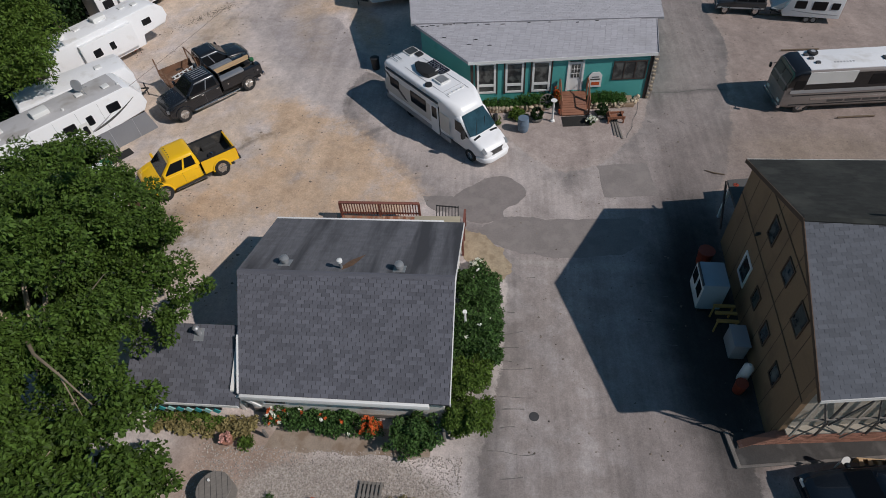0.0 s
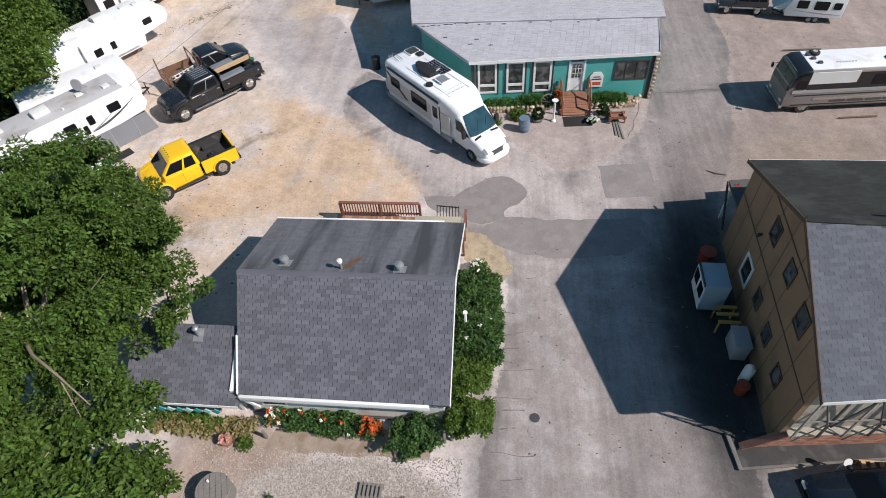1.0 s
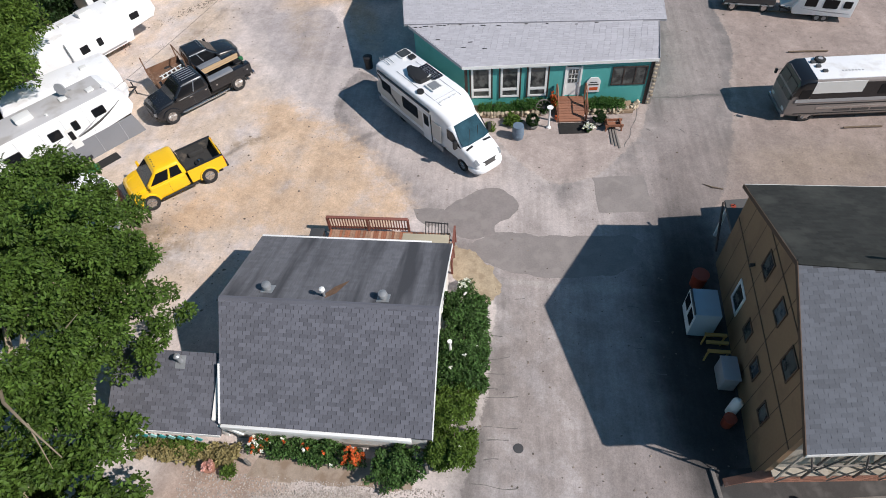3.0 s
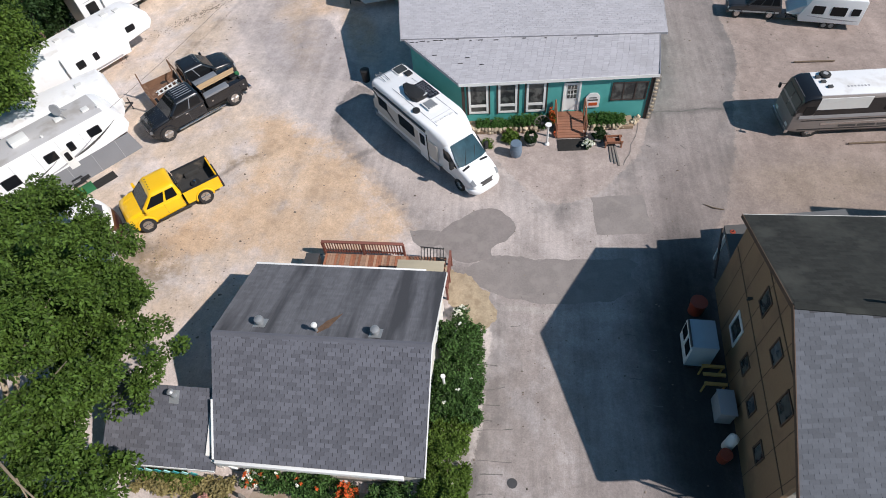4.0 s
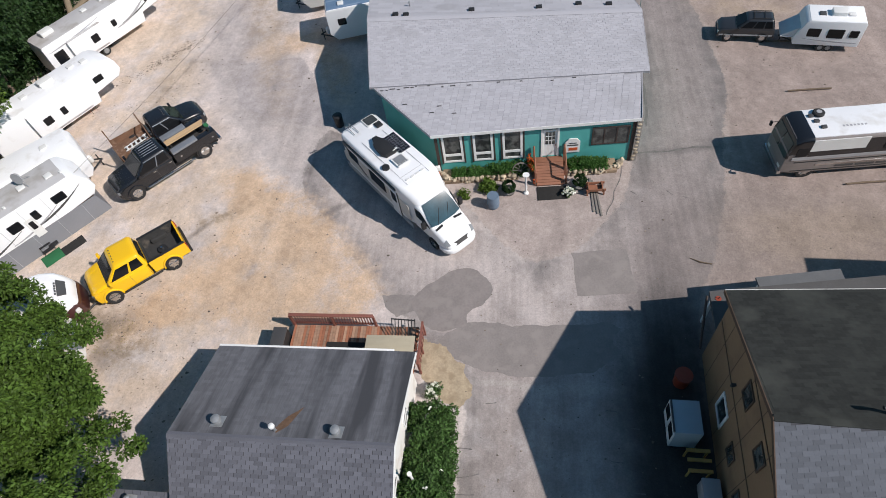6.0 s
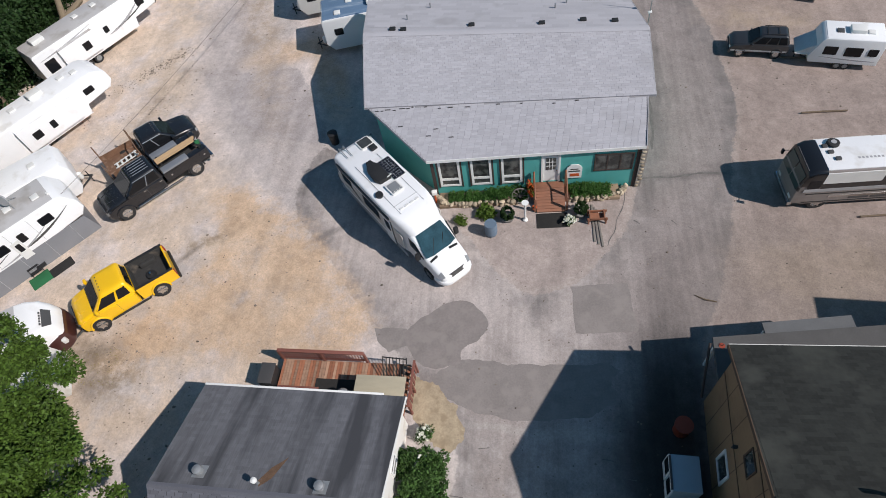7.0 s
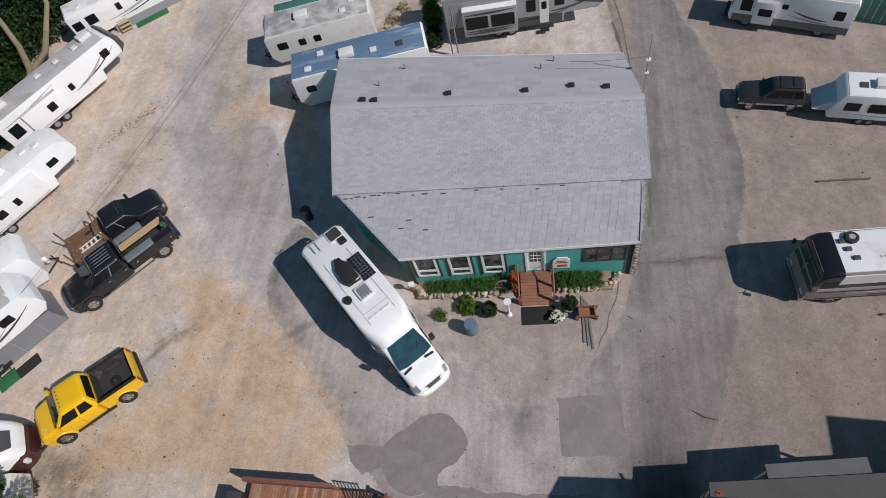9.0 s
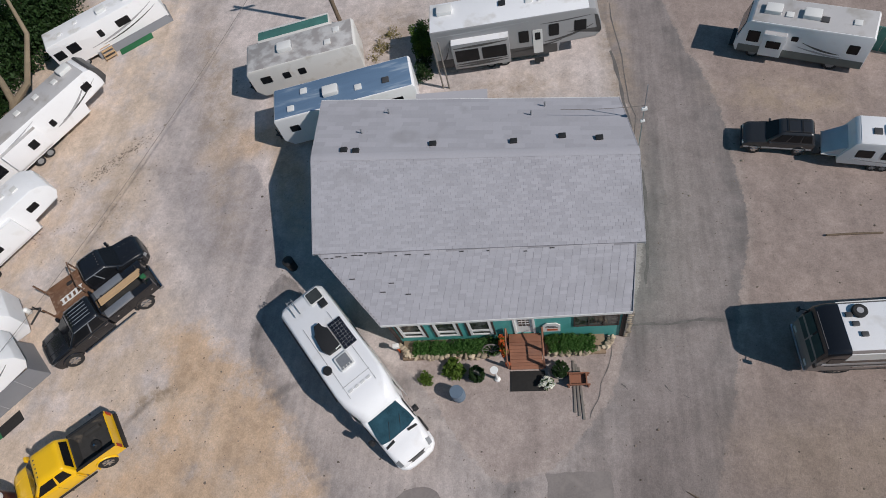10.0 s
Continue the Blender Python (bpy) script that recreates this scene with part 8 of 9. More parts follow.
strip("flower_bed", "mixed flowering shrubs along the cottage front", [A(-6.4, -0.2), A(-4.9, -0.3), A(-3.6, -0.35)], 0.75, 0.85, 110, 60, 0.11, LEAF_VINE, 53, 0.22, category="shrub", extra=[("blossom", PETAL_WHITE, 3, 54), ("red_blossom", PETAL_RED, 4, 55)])
shrub("flower_bush", *A(-3.05, -0.45), "orange-red flowering bush before the cottage", (0.42, 0.3, 0.4), 45, 40, 0.09, LEAF_VINE, 57, extra=[("blossom", PETAL_RED, 70, 58)])
shrub("flower_bush", *A(-6.75, -0.2), "bush of white and red flowers", (0.4, 0.3, 0.4), 40, 40, 0.09, LEAF_VINE, 59, extra=[("blossom", PETAL_WHITE, 14, 60), ("red_blossom", PETAL_RED, 16, 61)])
strip("dry_grass", "dry yellow-green weeds below the lean-to", [A(-11.6, -0.6), A(-9.6, -0.7), A(-7.6, -0.6)], 0.6, 0.4, 90, 45, 0.14, LEAF_DRY, 63, 0.2, category="weeds")
strip("weeds", "green weeds among dry stalks below the lean-to", [A(-11.8, -0.45), A(-9.0, -0.5)], 0.5, 0.4, 40, 40, 0.12, LEAF_LIGHT, 64, 0.2, category="weeds")
shrub("shrub", *A(-7.75, -1.25), "low yellow-green plant in the yard", (0.25, 0.2, 0.15), 14, 40, 0.1, LEAF_LIGHT, 65)
shrub("shrub", *A(-6.3, -3.3), "low weed in the pebble yard", (0.2, 0.2, 0.12), 8, 30, 0.09, LEAF_VINE, 66)
shrub("flower_bush", *A(-4.55, -3.35), "small red flowers in the pebble yard", (0.2, 0.2, 0.15), 10, 30, 0.09, LEAF_VINE, 67, extra=[("blossom", PETAL_RED, 24, 68)])
strip("weeds", "dry brush at the yard's edge", [A(-2.4, -3.2), A(-0.6, -3.1)], 0.5, 0.2, 30, 26, 0.1, LEAF_DRY, 69, 0.2, category="weeds")
BED_SOIL = shade("pale dry bed soil", (0.32, 0.255, 0.2), 0.95, var=0.3, scale=2.0, fine=20, bump=0.01, stain=(0.24, 0.175, 0.125), stain_at=0.55, stain_scale=1.6)
p = thing("garden_border", *A(-4.2, -0.9), -10.8, "strip of bare tan soil before the flower bed", "path")
part("slab", prism(fresh(), [(-2.9 + 0.22 * k, -0.48 + 0.06 * math.sin(k * 0.7) + 0.025 * math.sin(k * 2.1), 0) for k in range(30)] + [(3.5 - 0.5 * k, 0.6, 0) for k in range(13)], (0, 0, 0.008)), BED_SOIL, p)
bm = fresh()
rng = np.random.default_rng(77)
verts, faces = [], []
for k in range(5800):
    u, v = rng.uniform(-9.6, 0.5), rng.uniform(-4.6, -1.25)
    q = loc @ Vector((u, v, 0))
    s = rng.uniform(0.018, 0.045)
    i = len(verts)
    a = rng.uniform(0, 6.28)
    c, d = math.cos(a) * s, math.sin(a) * s
    h = s * 0.7
    verts += [(q.x + c, q.y + d, 0), (q.x - d, q.y + c, 0), (q.x - c, q.y - d, 0), (q.x + d, q.y - c, 0), (q.x + c * 0.4, q.y + d * 0.4, h), (q.x - c * 0.4, q.y - d * 0.4, h)]
    faces += [(i, i + 1, i + 4), (i + 1, i + 5, i + 4), (i + 1, i + 2, i + 5), (i + 2, i + 3, i + 5), (i + 3, i + 4, i + 5), (i + 3, i, i + 4)]
bm.free()
PEBBLE = shade("pale pebbles", (0.36, 0.315, 0.28), 0.85, var=0.2, scale=2, jitter=0.28)
tagged(mesh_part("pebbles", verts, faces, PEBBLE), "pale pebbles covering the yard", "pebbles", kind="stuff")
# cable spool table
s = thing("spool_table", -8.35, 12.45, 10, "weathered round cable spool used as a table", "table")
part("tabletop", cyl(fresh(), 0, 0, 0.68, 0.75, 0.62, n=28), GREY_WOOD, s)
part("drum", cyl(fresh(), 0, 0, 0.06, 0.68, 0.28, n=20), GREY_WOOD, s)
part("base", cyl(fresh(), 0, 0, 0, 0.06, 0.6, n=28), GREY_WOOD, s)
for k in range(6):
    x = -0.5 + 0.2 * k
    hl = math.sqrt(max(0.01, 0.6 ** 2 - x * x))
    part("plank_gap", box(fresh(), x - 0.006, x + 0.006, -hl, hl, 0.748, 0.753), BLACK, s)
c = thing("cup", -8.55, 12.75, 0, "white cup on the spool table", "cup", z=0.75)
part("wall", cyl(fresh(), 0, 0, 0, 0.09, 0.04, 0.045, 14), PALE_TRIM, c)
# wooden pallet
p = thing("pallet", -2.95, 11.75, -12, "dark wooden pallet lying on the pebbles", "pallet")
for k in range(6):
    part("slat", box(fresh(), -0.42 + 0.15 * k, -0.33 + 0.15 * k, -0.5, 0.5, 0.09, 0.11), GREY_WOOD, p)
for y in (-0.45, 0, 0.45):
    part("runner", box(fresh(), -0.45, 0.45, y - 0.04, y + 0.04, 0, 0.09), GREY_WOOD, p)
# flower pot by the lean-to
f = thing("flower_pot", *A(-8.5, -1.2), 0, "terracotta planter with pink flowers", "planter")
bm = fresh()
tube(bm, [(0, 0, 0), (0, 0, 0.25), (0, 0, 0.28)], [0.16, 0.22, 0.23], 16)
part("pot", bm, BRICK, f)
leaves("blossom", clumps(22, (0, 0, 0.36), (0.24, 0.24, 0.14), 71), 0.08, 14, 0.09, leafy("pink petals", (0.55, 0.3, 0.26), 0.3), f, 71, flat=0.8)
# timber edging posts
for k, (u, v) in enumerate(((0.05, -0.55), (-0.2, -0.65), (-7.05, -0.9))):
    p = thing("post", *A(u, v), 0, "short timber post by the cottage corner", "post", "timber posts")
    part("shaft", box(fresh(), -0.05, 0.05, -0.05, 0.05, 0, 0.95 if k < 2 else 0.6, 0.008), GREY_WOOD, p)
p = thing("downpipe", *A(0.35, 3.6), 0, "white pipe standing in the hedge", "pipe")
part("shaft", cyl(fresh(), 0, 0, 0, 2.35, 0.05), WHITE_PAINT, p)
part("cap", cyl(fresh(), 0, 0, 2.35, 2.42, 0.09), WHITE_PAINT, p)
m = thing("drain_cover", 3.42, 13.98, 0, "round iron drain cover in the asphalt", "drain cover")
part("plate", cyl(fresh(), 0, 0, 0.0, 0.015, 0.19, n=24), CHARCOAL, m)

# ---- before the office ----
LEAF_HEDGE = leafy("clipped hedge leaves", (0.05, 0.12, 0.025), 0.4)
def B(u, v):
    return at_office(u - 0.1, v + 0.3 * min(1.0, max(0.0, -v)))


strip("hedge", "clipped green hedge below the office windows", [B(0.9, -0.65), B(2.6, -0.65), B(4.4, -0.65)], 0.5, 0.85, 140, 70, 0.08, LEAF_HEDGE, 81, 0.2)
strip("hedge", "clipped green hedge beside the office sign", [B(7.1, -0.65), B(8.1, -0.65), B(9.1, -0.65)], 0.65, 0.95, 120, 70, 0.08, LEAF_HEDGE, 83, 0.2)


def stone_wall(pts, seed, n):
    w = thing("stone_edging", 0, 0, 0, "low edging of rough tan field stones", "stone wall")
    rng = random.Random(seed)
    for i in range(n):
        u = i / (n - 1) * (len(pts) - 1)
        k = min(int(u), len(pts) - 2)
        p = Vector(pts[k]).lerp(Vector(pts[k + 1]), u - k)
        for row in range(2):
            bm = fresh()
            bmesh.ops.create_icosphere(bm, subdivisions=2, radius=0.5)
            for v in bm.verts:
                v.co *= 1 + 0.4 * noise.noise(v.co * 2.2 + Vector((i * 3.3, row * 7, seed)))
            bmesh.ops.transform(bm, matrix=pose(p.x + rng.uniform(-0.04, 0.04), p.y + rng.uniform(-0.04, 0.04), 0.1 + 0.17 * row, 0, 0, rng.uniform(0, 90)) @ Matrix.Diagonal((rng.uniform(0.2, 0.4), rng.uniform(0.16, 0.28), rng.uniform(0.18, 0.26), 1)), verts=bm.verts)
            part("stone", bm, STONE, w)


stone_wall([B(0.2, -0.4), B(0.6, -1.05), B(2.0, -1.15), B(4.2, -1.15)], 3, 24)
stone_wall([B(7.1, -1.1), B(8.6, -1.15), B(9.6, -0.9), B(9.9, -0.3)], 4, 17)
s = thing("garden_bed", *B(2.4, -0.6), OFFICE_TURN, "raised soil bed behind the stone edging", "flower bed")
part("soil", box(fresh(), -2.1, 2.0, -0.5, 0.5, 0, 0.22, 0.03), SOIL, s)
s = thing("garden_bed", *B(8.4, -0.55), OFFICE_TURN, "raised soil bed behind the stone edging", "flower bed")
part("soil", box(fresh(), -1.2, 1.2, -0.5, 0.45, 0, 0.22, 0.03), SOIL, s)
shrub("shrub", *B(2.75, -1.75), "spiky green plant before the edging", (0.36, 0.36, 0.24), 26, 40, 0.2, LEAF_LIGHT, 85)
shrub("shrub", *B(1.45, -2.15), "small yellow-green plant on the ground", (0.24, 0.24, 0.16), 14, 40, 0.12, LEAF_LIGHT, 86)
for k, (u, v) in enumerate(((3.85, -2.05), (7.55, -1.95))):
    c = thing("potted_shrub", *B(u, v), 0, "clipped round shrub in a low pale tub", "potted plant", "round shrubs")
    bm = fresh()
    tube(bm, [(0, 0, 0), (0, 0, 0.16), (0, 0, 0.2)], [0.3, 0.36, 0.36], 20)
    part("tub", bm, CONCRETE, c)
    leaves("foliage", clumps(60, (0, 0, 0.48), (0.36, 0.36, 0.33), 87 + k, shell=0.8, lump=0.05, low=-1), 0.08, 70, 0.06, LEAF_DARK, c, 88 + k, flat=0.6)
c = thing("flower_bush", *B(6.95, -2.5), 0, "low bush of white blossom", "flowers")
leaves("foliage", clumps(26, (0, 0, 0.18), (0.28, 0.22, 0.16), 91), 0.1, 40, 0.08, LEAF_VINE, c, 91)
leaves("blossom", clumps(40, (0, 0, 0.22), (0.3, 0.24, 0.18), 92, shell=0.9, low=0), 0.06, 10, 0.08, PETAL_WHITE, c, 92, flat=0.9)
c = thing("barrel", *B(3.0, -2.95), 0, "blue-grey plastic barrel standing on the ground", "barrel")
bm = fresh()
tube(bm, [(0, 0, 0), (0, 0, 0.06), (0, 0, 0.4), (0, 0, 0.78), (0, 0, 0.84)], [0.27, 0.3, 0.32, 0.31, 0.29], 24)
part("drum", bm, BARREL, c)
part("lid", cyl(fresh(), 0, 0, 0.84, 0.87, 0.3, n=24), BARREL, c)
for z in (0.28, 0.56):
    part("hoop", tube(fresh(), [(0, 0, z - 0.02), (0, 0, z), (0, 0, z + 0.02)], [0.318, 0.33, 0.318], 24), BARREL, c)
c = thing("pedestal", *B(4.75, -2.2), 0, "slim white pedestal post with a round top", "post")
bm = fresh()
tube(bm, [(0, 0, 0), (0, 0, 0.08), (0, 0, 0.14), (0, 0, 1.25), (0, 0, 1.35)], [0.14, 0.13, 0.06, 0.05, 0.09], 16)
part("shaft", bm, WHITE_PAINT, c)
bm = fresh()
tube(bm, [(0, 0, 1.35), (0, 0, 1.4), (0, 0, 1.44)], [0.1, 0.17, 0.18], 18)
part("bowl", bm, WHITE_PAINT, c)
# wagon wheel among plants left of the ramp
c = thing("wagon_wheel", *B(4.55, -1.0), OFFICE_TURN, "old grey wooden wagon wheel leaning by the ramp", "wheel", z=0.52)
c.matrix_world = pose(*B(4.55, -1.0), 0.5, 72, 0, OFFICE_TURN)
ring = [(0.44 * math.cos(6.2832 * k / 20), 0.44 * math.sin(6.2832 * k / 20), 0) for k in range(21)]
part("rim", tube(fresh(), ring, 0.035, 6), GREY_WOOD, c)
part("hub", cyl(fresh(), 0, 0, -0.07, 0.07, 0.07), GREY_WOOD, c)
for k in range(10):
    a = 0.6283 * k
    part("spoke", tube(fresh(), [(0.05 * math.cos(a), 0.05 * math.sin(a), 0), (0.43 * math.cos(a), 0.43 * math.sin(a), 0)], 0.018, 5), GREY_WOOD, c)
shrub("shrub", *B(4.6, -0.65), "leafy green plant beside the ramp", (0.4, 0.3, 0.4), 36, 45, 0.12, LEAF_VINE, 95)
shrub("flower_bush", *B(5.1, -0.9), "hanging orange and yellow flowers on the ramp rail", (0.14, 0.5, 0.3), 26, 40, 0.08, LEAF_LIGHT, 96, spread=0.12, z=0.55, extra=[("blossom", PETAL_RED, 36, 97)])
c = thing("orange_pot", *B(5.25, -1.6), 0, "small orange pot on the ramp", "pot", z=0.1)
part("pot", cyl(fresh(), 0, 0, 0, 0.2, 0.09, 0.12), ORANGE, c)
# wooden trough and planks
c = thing("wooden_trough", *B(8.3, -2.35), OFFICE_TURN, "small brown wooden trough on legs", "trough")
for x in (-0.38, 0.32):
    part("side_board", box(fresh(), x, x + 0.06, -0.3, 0.25, 0.22, 0.46), RAMP_WOOD, c)
for y in (-0.3, 0.2):
    part("end_board", box(fresh(), -0.5, 0.5, y, y + 0.05, 0.3, 0.44), RAMP_WOOD, c)
part("bottom", box(fresh(), -0.32, 0.32, -0.25, 0.2, 0.24, 0.27), RAMP_WOOD, c)
for x, y in ((-0.42, -0.28), (0.42, -0.28), (-0.42, 0.23), (0.42, 0.23)):
    part("leg", box(fresh(), x - 0.035, x + 0.035, y - 0.035, y + 0.035, 0, 0.4), RAMP_WOOD, c)
for k in range(3):
    c = thing("plank", *B(8.12 + 0.14 * k, -2.6 - 0.15 * k), OFFICE_TURN + 88 + 2 * k, "weathered grey plank lying on the ground", "plank", "loose planks")
    part("board", box(fresh(), -1.15, 1.15, -0.05, 0.05, 0, 0.05, 0.006), GREY_WOOD, c)
c = thing("antenna_mast", 16.55, 41.6, 0, "thin grey antenna mast with white brackets by the office", "mast")
part("pole", cyl(fresh(), 0, 0, 0, 6.3, 0.03, 0.02, 8), STEEL, c)
part("bracket", box(fresh(), -0.12, 0.12, -0.06, 0.06, 4.7, 4.85, 0.01), WHITE_PAINT, c)
part("bracket", box(fresh(), -0.1, 0.1, -0.06, 0.06, 3.9, 4.0, 0.01), WHITE_PAINT, c)
c = thing("gas_meter", *B(0.1, -0.65), 0, "white and red meter post by the office corner", "meter")
part("post", cyl(fresh(), 0, 0, 0, 0.7, 0.05), ORANGE, c)
part("box", box(fresh(), -0.14, 0.14, -0.1, 0.1, 0.7, 0.95, 0.02), WHITE_PAINT, c)

c = thing("trash_bin", -1.95, 39.35, 0, "black round bin at the lane's edge by the office", "bin")
part("bin", cyl(fresh(), 0, 0, 0, 0.75, 0.24, 0.28), BLACK, c)
part("lid", tube(fresh(), [(0, 0, 0.75), (0, 0, 0.8), (0, 0, 0.86)], [0.3, 0.3, 0.1], 20), BLACK, c)

# ---- beside the brown building ----
LB = pose(11.45, 11.55, 0, 0, 0, -13.2)


def at_lodge(x, y):
    p = LB @ Vector((x, y, 0))
    return p.x, p.y


c = thing("ice_freezer", *at_lodge(-1.25, 6.76), -12, "white ice merchandiser freezer with glass doors", "freezer")
part("cabinet", box(fresh(), -0.5, 0.5, -0.65, 0.65, 0.1, 1.7, 0.04), shade("pale blue-white enamel", (0.33, 0.42, 0.48), 0.4, var=0.1), c)
for y in (-0.36, 0.36):
    d = part("door", box(fresh(), -0.55, -0.5, y - 0.33, y + 0.33, 0.3, 1.55, 0.01), WHITE_PAINT, c)
    part("pane", box(fresh(), -0.565, -0.55, y - 0.26, y + 0.26, 0.8, 1.45), GLASS, d)
part("sign_bar", box(fresh(), -0.56, -0.5, -0.6, 0.6, 1.6, 1.72), CHARCOAL, c)
part("base", box(fresh(), -0.42, 0.46, -0.7, 0.7, 0, 0.1), BLACK, c)
c = thing("yellow_rack", *at_lodge(-0.75, 5.41), -12, "yellow steel rack standing against the wall", "rack")
YST = shade("yellow enamel steel", (0.42, 0.27, 0.08), 0.6, var=0.2)
for y in (-0.35, 0.05, 0.4):
    part("shelf", box(fresh(), -0.45, 0.4, y - 0.06, y + 0.06, 0.75, 0.85), YST, c)
for x in (-0.4, 0.35):
    for y in (-0.35, 0.4):
        part("leg", box(fresh(), x - 0.03, x + 0.03, y - 0.03, y + 0.03, 0, 0.75), YST, c)
c = thing("chest_freezer", *at_lodge(-0.5, 4.26), -12, "pale chest cabinet with a rounded front", "cabinet")
part("cabinet", box(fresh(), -0.3, 0.3, -0.5, 0.5, 0.05, 0.95, 0.06), SILVER, c)
part("lid", box(fresh(), -0.32, 0.32, -0.52, 0.52, 0.95, 1.02, 0.02), SILVER, c)
c = thing("propane_tank", *at_lodge(-0.45, 2.86), -12, "white upright gas bottle against the wall", "gas bottle")
bm = fresh()
tube(bm, [(0, 0, 0), (0, 0, 0.1), (0, 0, 1.0), (0, 0, 1.2)], [0.15, 0.2, 0.2, 0.06], 16)
part("bottle", bm, PALE_TRIM, c)
DULL_RED = shade("dull red plastic", (0.28, 0.05, 0.025), 0.5, var=0.15)
c = thing("red_bin", *at_lodge(-0.65, 2.39), 0, "small red bin in the shade", "bin")
part("bin", cyl(fresh(), 0, 0, 0, 0.6, 0.2, 0.24), DULL_RED, c)
c = thing("red_bin", *at_lodge(-1.0, 8.84), 0, "red round bin near the porch", "bin")
part("bin", cyl(fresh(), 0, 0, 0, 0.75, 0.3, 0.34), DULL_RED, c)
part("lid", cyl(fresh(), 0, 0, 0.75, 0.8, 0.36), DULL_RED, c)
c = thing("red_lantern", *at_lodge(0.3, 11.65), 0, "red hanging lantern under the porch corner", "lantern", z=1.9)
part("shade", cyl(fresh(), 0, 0, 0, 0.35, 0.15, 0.12), DULL_RED, c)
part("cord", tube(fresh(), [(0, 0, 0.35), (0.02, 0, 0.46)], 0.015), BLACK, c)
DIRTY_KERB = shade("dirty concrete kerb", (0.17, 0.155, 0.142), 0.92, var=0.35, scale=1.6)
w = thing("walkway", 15.3, 11.55, -3, "stained concrete walkway with a kerb, darkened for shade", "pavement")
tagged(w, kind="structure")
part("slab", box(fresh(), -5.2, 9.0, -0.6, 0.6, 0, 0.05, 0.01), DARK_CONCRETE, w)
part("kerb", box(fresh(), -5.2, -5.05, -0.7, 0.65, 0, 0.12, 0.02), DIRTY_KERB, w)
part("kerb", box(fresh(), -5.05, 9.0, -0.7, -0.6, 0, 0.08, 0.02), DIRTY_KERB, w)
c = thing("satellite_dish", *at_lodge(2.1, -0.3), 0, "white dish on a short arm by the brick wall", "dish")
part("dish", tube(fresh(), [(0, 0, 0.75), (0, -0.05, 0.78), (0, -0.08, 0.8)], [0.07, 0.15, 0.16], 18), PALE_TRIM, c)
part("arm", tube(fresh(), [(0, 0, 0), (0, 0, 0.75)], 0.03), PALE_TRIM, c)
c = thing("hose", *at_lodge(2.2, -0.45), -12, "white hose trailing over the walkway", "hose")
part("tube", tube(fresh(), [(0, 0, 0.08), (0.1, -0.3, 0.08), (0.7, -0.55, 0.08), (1.6, -0.62, 0.09), (2.6, -0.35, 0.08)], 0.03, 6), PALE_TRIM, c)
c = thing("steps", *at_lodge(3.3, -0.35), -12, "pale wooden steps with dark gaps", "steps")
for k in range(5):
    part("tread", box(fresh(), -0.5 + 0.3 * k, -0.36 + 0.3 * k, -0.45, 0.3, 0.3, 0.36), LUMBER, c)
part("stringer", box(fresh(), -0.55, 0.95, -0.5, -0.45, 0, 0.36), LUMBER, c)
part("stringer", box(fresh(), -0.55, 0.95, 0.3, 0.34, 0, 0.36), LUMBER, c)

# ---- the yard ----
for x, y, a, l in ((24.95, 36.1, -8, 2.3), (25.9, 40.35, -17, 3.1), (24.6, 29.1, -6, 2.0)):
    c = thing("log", x, y, a, "dark timber log edging a parking bay", "log", "edging logs")
    part("beam", tube(fresh(), [(-l / 2, 0, 0.08), (0, 0.02, 0.08), (l / 2, 0, 0.08)], [0.05, 0.055, 0.05], 8), BARK, c)
c = thing("branch", 15.35, 26.05, 150, "dead branch on the ground", "branch")
part("twig", tube(fresh(), [(-0.5, 0, 0.03), (0.0, 0.08, 0.05), (0.5, 0, 0.03)], [0.03, 0.04, 0.015], 6), BARK, c)
c = thing("utility_pole", 0.8, 57.4, 0, "brown wooden utility pole", "pole")
part("pole", cyl(fresh(), 0, 0, 0, 8.5, 0.15, 0.11, 12), BARK, c)
part("crossarm", box(fresh(), -0.9, 0.9, -0.06, 0.06, 7.7, 7.85), BARK, c)
for k, x in enumerate((7.2, 7.55)):
    c = thing("post", x, 49.9 - 0.1 * k, 0, "slim grey post beside the trailer", "post", "service posts")
    part("shaft", cyl(fresh(), 0, 0, 0, 3.6, 0.05, 0.045, 10), GREY_WOOD, c)
shrub("shrub", 6.3, 53.0, "upright green bush behind the blue-roofed trailer", (0.55, 0.9, 1.1), 70, 60, 0.16, LEAF_LIGHT, 101, spread=0.3)
strip("weeds", "dark brush between the trailers", [(6.1, 50.6), (6.4, 55.5)], 0.7, 0.9, 60, 40, 0.16, LEAF_DARK, 103, 0.3, category="weeds")
strip("weeds", "dry weeds on bare soil behind the trailers", [(2.8, 53.4), (4.6, 55.8)], 1.2, 0.15, 40, 20, 0.12, LEAF_DRY, 104, 0.25, category="weeds")
c = thing("green_fence", 30.2, 46.3, -35, "dark green fence panel behind the motorhome", "fence")
for k in range(8):
    part("panel", box(fresh(), -1.6 + 0.4 * k, -1.22 + 0.4 * k, -0.03, 0.03, 0, 1.5), GREEN_CANVAS, c)
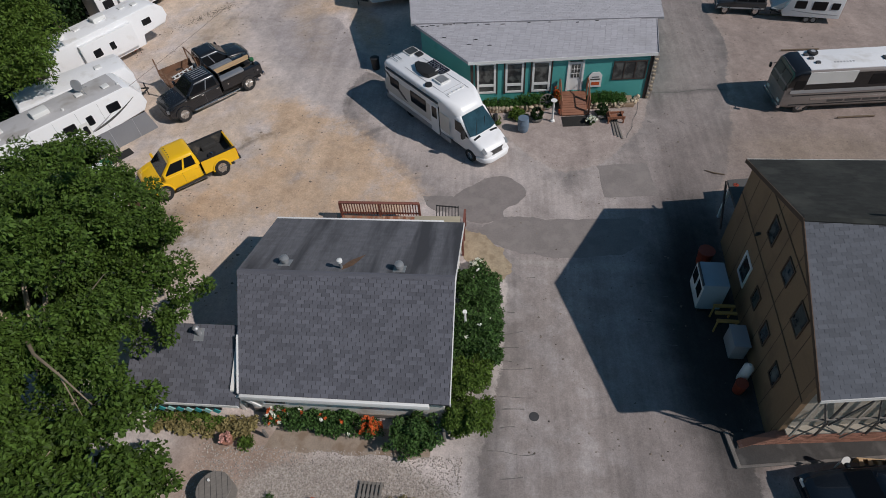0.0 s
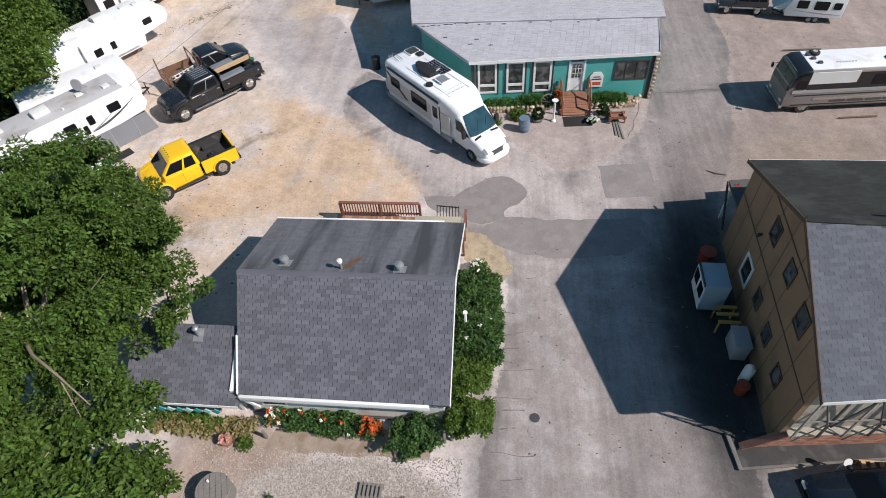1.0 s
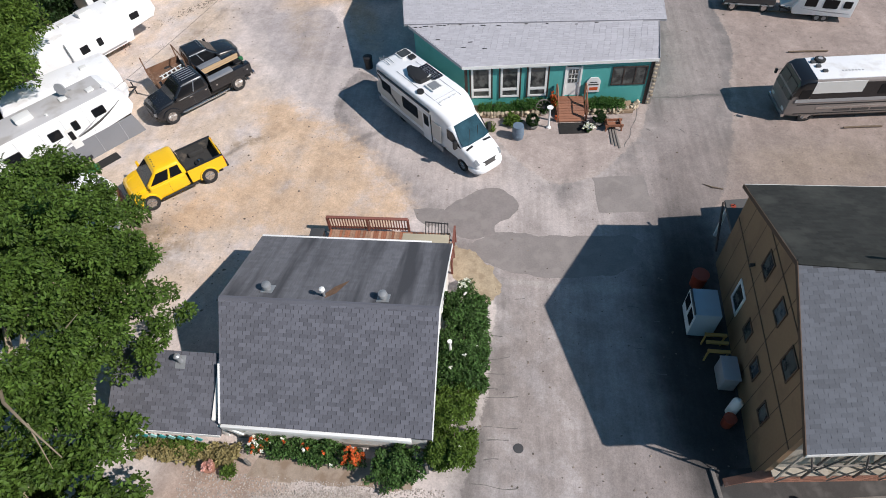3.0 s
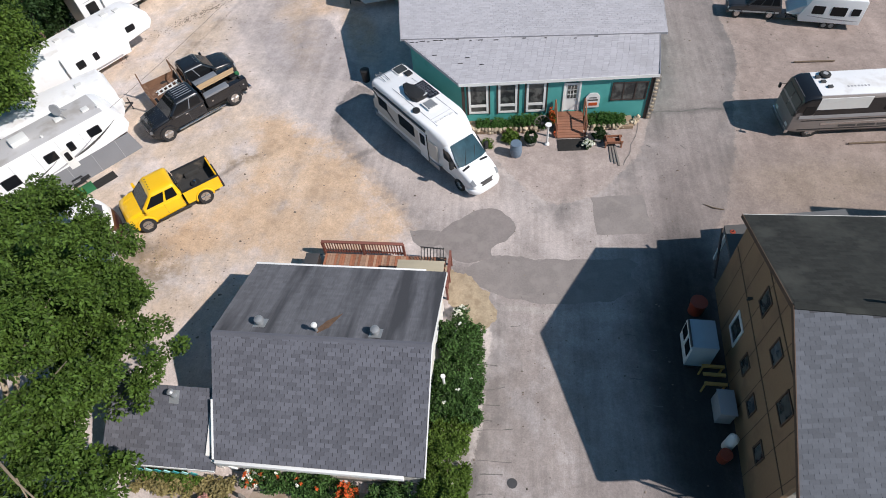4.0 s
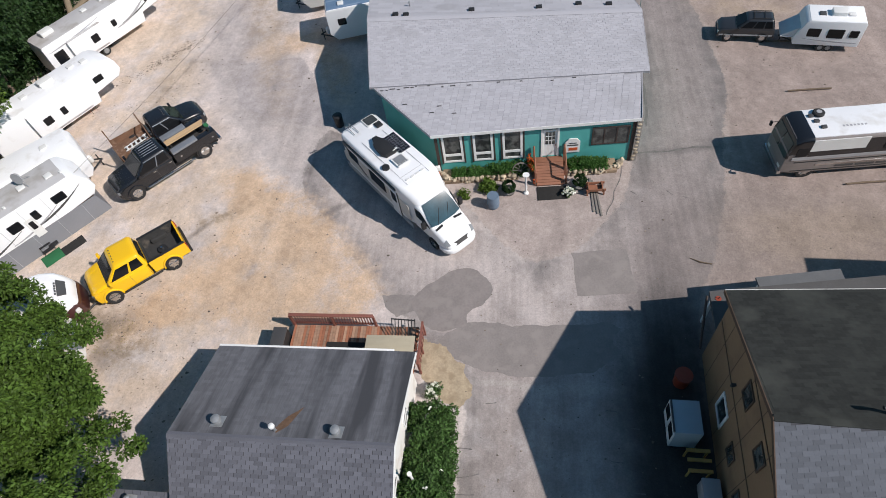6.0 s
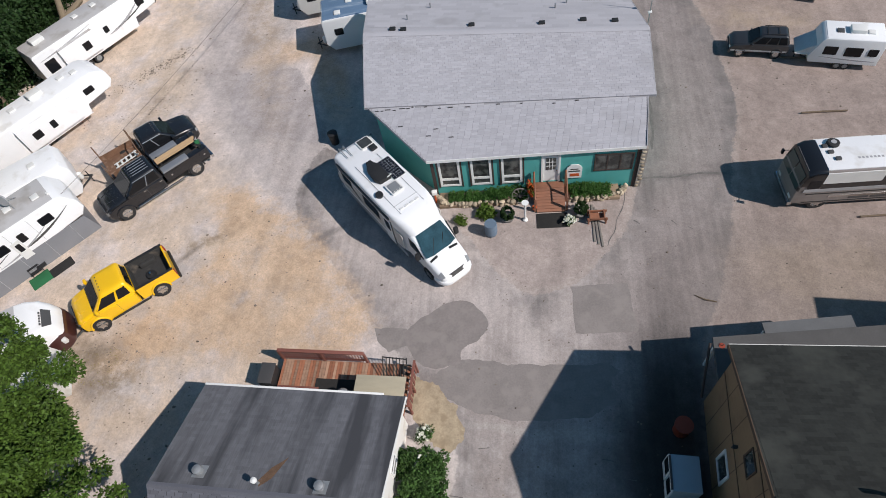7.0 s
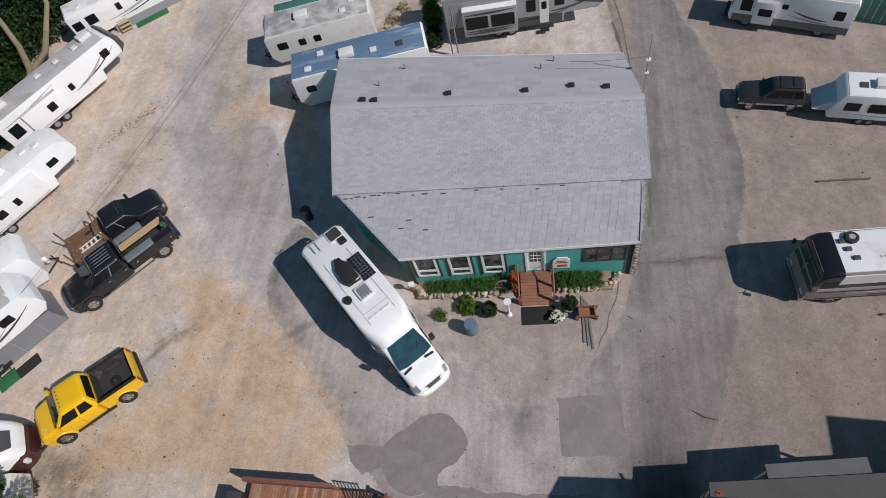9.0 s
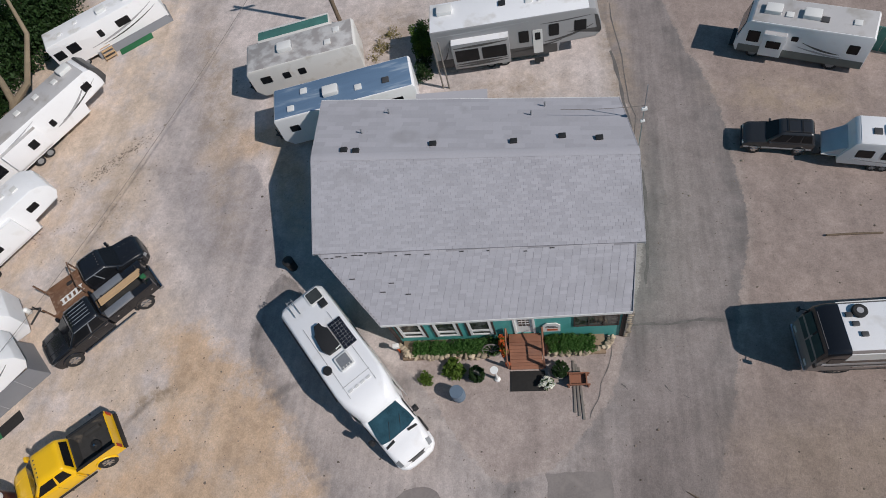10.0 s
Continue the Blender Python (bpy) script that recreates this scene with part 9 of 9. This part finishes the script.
for x, y, a, w_, d_, m, lb in ((-18.1, 32.35, 40, 1.1, 0.9, GREEN_TURF, "green outdoor carpet at the trailer door"), (-17.1, 33.0, 40, 1.3, 0.7, MAT_BLACK, "dark doormat beside the trailer"), (-15.0, 60.4, 26, 2.6, 0.9, GREEN_TURF, "green outdoor carpet beside the motorhome")):
    c = thing("carpet", x, y, a, lb, "carpet")
    part("sheet", box(fresh(), -w_ / 2, w_ / 2, -d_ / 2, d_ / 2, 0.008, 0.025, 0.006), m, c)
c = thing("step_stool", -18.35, 32.75, 40, "black folding steps at the trailer door", "steps")
for k in range(2):
    part("tread", box(fresh(), -0.3, 0.3, -0.1 + 0.25 * k, 0.1 + 0.25 * k, 0.22 + 0.2 * k, 0.26 + 0.2 * k), BLACK, c)
for x in (-0.3, 0.3):
    part("frame", prism(fresh(), [(x, -0.12, 0), (x, 0.38, 0), (x, 0.38, 0.46), (x, 0.3, 0.46)], (0.02, 0, 0)), BLACK, c)
c = thing("wooden_steps", -16.75, 59.4, 26, "wooden steps at the motorhome door", "steps")
for k in range(4):
    part("tread", box(fresh(), -0.4, 0.4, -0.15 + 0.25 * k, 0.05 + 0.25 * k, 0.15 + 0.15 * k, 0.19 + 0.15 * k), LUMBER, c)
for x in (-0.42, 0.4):
    part("stringer", prism(fresh(), [(x, -0.2, 0), (x, 0.8, 0), (x, 0.8, 0.62)], (0.03, 0, 0)), LUMBER, c)
c = thing("lawn_chair", -18.9, 44.6, 60, "red folding chair by the trailer", "chair")
part("seat", box(fresh(), -0.22, 0.22, -0.22, 0.22, 0.4, 0.43), ORANGE, c)
part("backrest", box(fresh(), -0.22, -0.19, -0.22, 0.22, 0.43, 0.85), ORANGE, c)
for x in (-0.2, 0.2):
    for y in (-0.2, 0.2):
        part("leg", tube(fresh(), [(x, y, 0), (x, y, 0.4)], 0.012, 6), BLACK, c)
# overhead lines
for a, b, sag, nm in (((0.8, 57.4, 7.7), (-16.0, 35.6, 2.9), 0.6, "overhead_cable"), ((16.55, 41.6, 5.0), (13.0, 42.6, 4.65), 0.1, "overhead_cable")):
    c = thing(nm, 0, 0, 0, "thin grey overhead cable", "cable")
    pts = [Vector(a).lerp(b, k / 14) - Vector((0, 0, sag * 4 * (k / 14) * (1 - k / 14))) for k in range(15)]
    part("wire", tube(fresh(), pts, 0.012, 5), GREY_WOOD, c)


tagged(leaves("dry_weeds", [(-13.3 + 0.9 * math.sin(k * 2.4), 26.6 + 0.8 * math.cos(k * 1.7), 0.03) for k in range(26)], 0.22, 9, 0.12, LEAF_DRY, None, 88, flat=0.2), "dry flattened weeds on the gravel", "weeds", kind="stuff")


# loose stones, bark and dead leaves scattered over the gravel
def litter():
    rng = np.random.default_rng(77)
    spots = []
    for x, y, sx, sy, turn, n in ((-14.6, 49.3, 1.7, 0.3, 36, 330), (-14.0, 45.5, 2.6, 0.8, 35, 60), (-13.2, 27.4, 1.6, 1.1, 20, 110), (-8.5, 31.0, 4.0, 3.0, 0, 90), (-6.0, 46.0, 4.5, 7.0, 0, 80), (18.0, 36.0, 2.4, 6.0, -20, 70), (9.0, 27.0, 5.0, 2.0, 0, 60), (6.5, 15.0, 3.0, 5.0, 0, 120), (24.0, 35.0, 4.0, 6.0, 0, 160), (-10.5, 23.5, 1.5, 2.5, 0, 90)):
        p = rng.normal(size=(n, 2)) * (sx, sy)
        c, s = math.cos(radians(turn)), math.sin(radians(turn))
        spots += [(x + c * a - s * b, y + s * a + c * b) for a, b in p]
    verts, faces = [], []
    for x, y in spots:
        r = float(rng.uniform(0.014, 0.042) * (1.8 if rng.random() < 0.08 else 1))
        a0 = rng.uniform(0, 6.28)
        i = len(verts)
        for k in range(6):
            a, q = a0 + k * 1.047, r * rng.uniform(0.6, 1.3)
            verts.append((x + q * math.cos(a) * 1.3, y + q * math.sin(a), 0.0))
        for k in range(6):
            a, q = a0 + 0.3 + k * 1.047, r * rng.uniform(0.35, 0.7)
            verts.append((x + q * math.cos(a) * 1.3, y + q * math.sin(a), r * rng.uniform(0.4, 0.8)))
        faces += [(i + k, i + (k + 1) % 6, i + 6 + (k + 1) % 6, i + 6 + k) for k in range(6)] + [tuple(i + 6 + k for k in range(6))]
    tagged(mesh_part("ground_litter", verts, faces, LITTER), "small dark stones and dead leaves on the gravel", "litter", kind="stuff")


LITTER = shade("dark stones and bark", (0.19, 0.155, 0.125), 0.9, var=0.2, jitter=0.5)
litter()
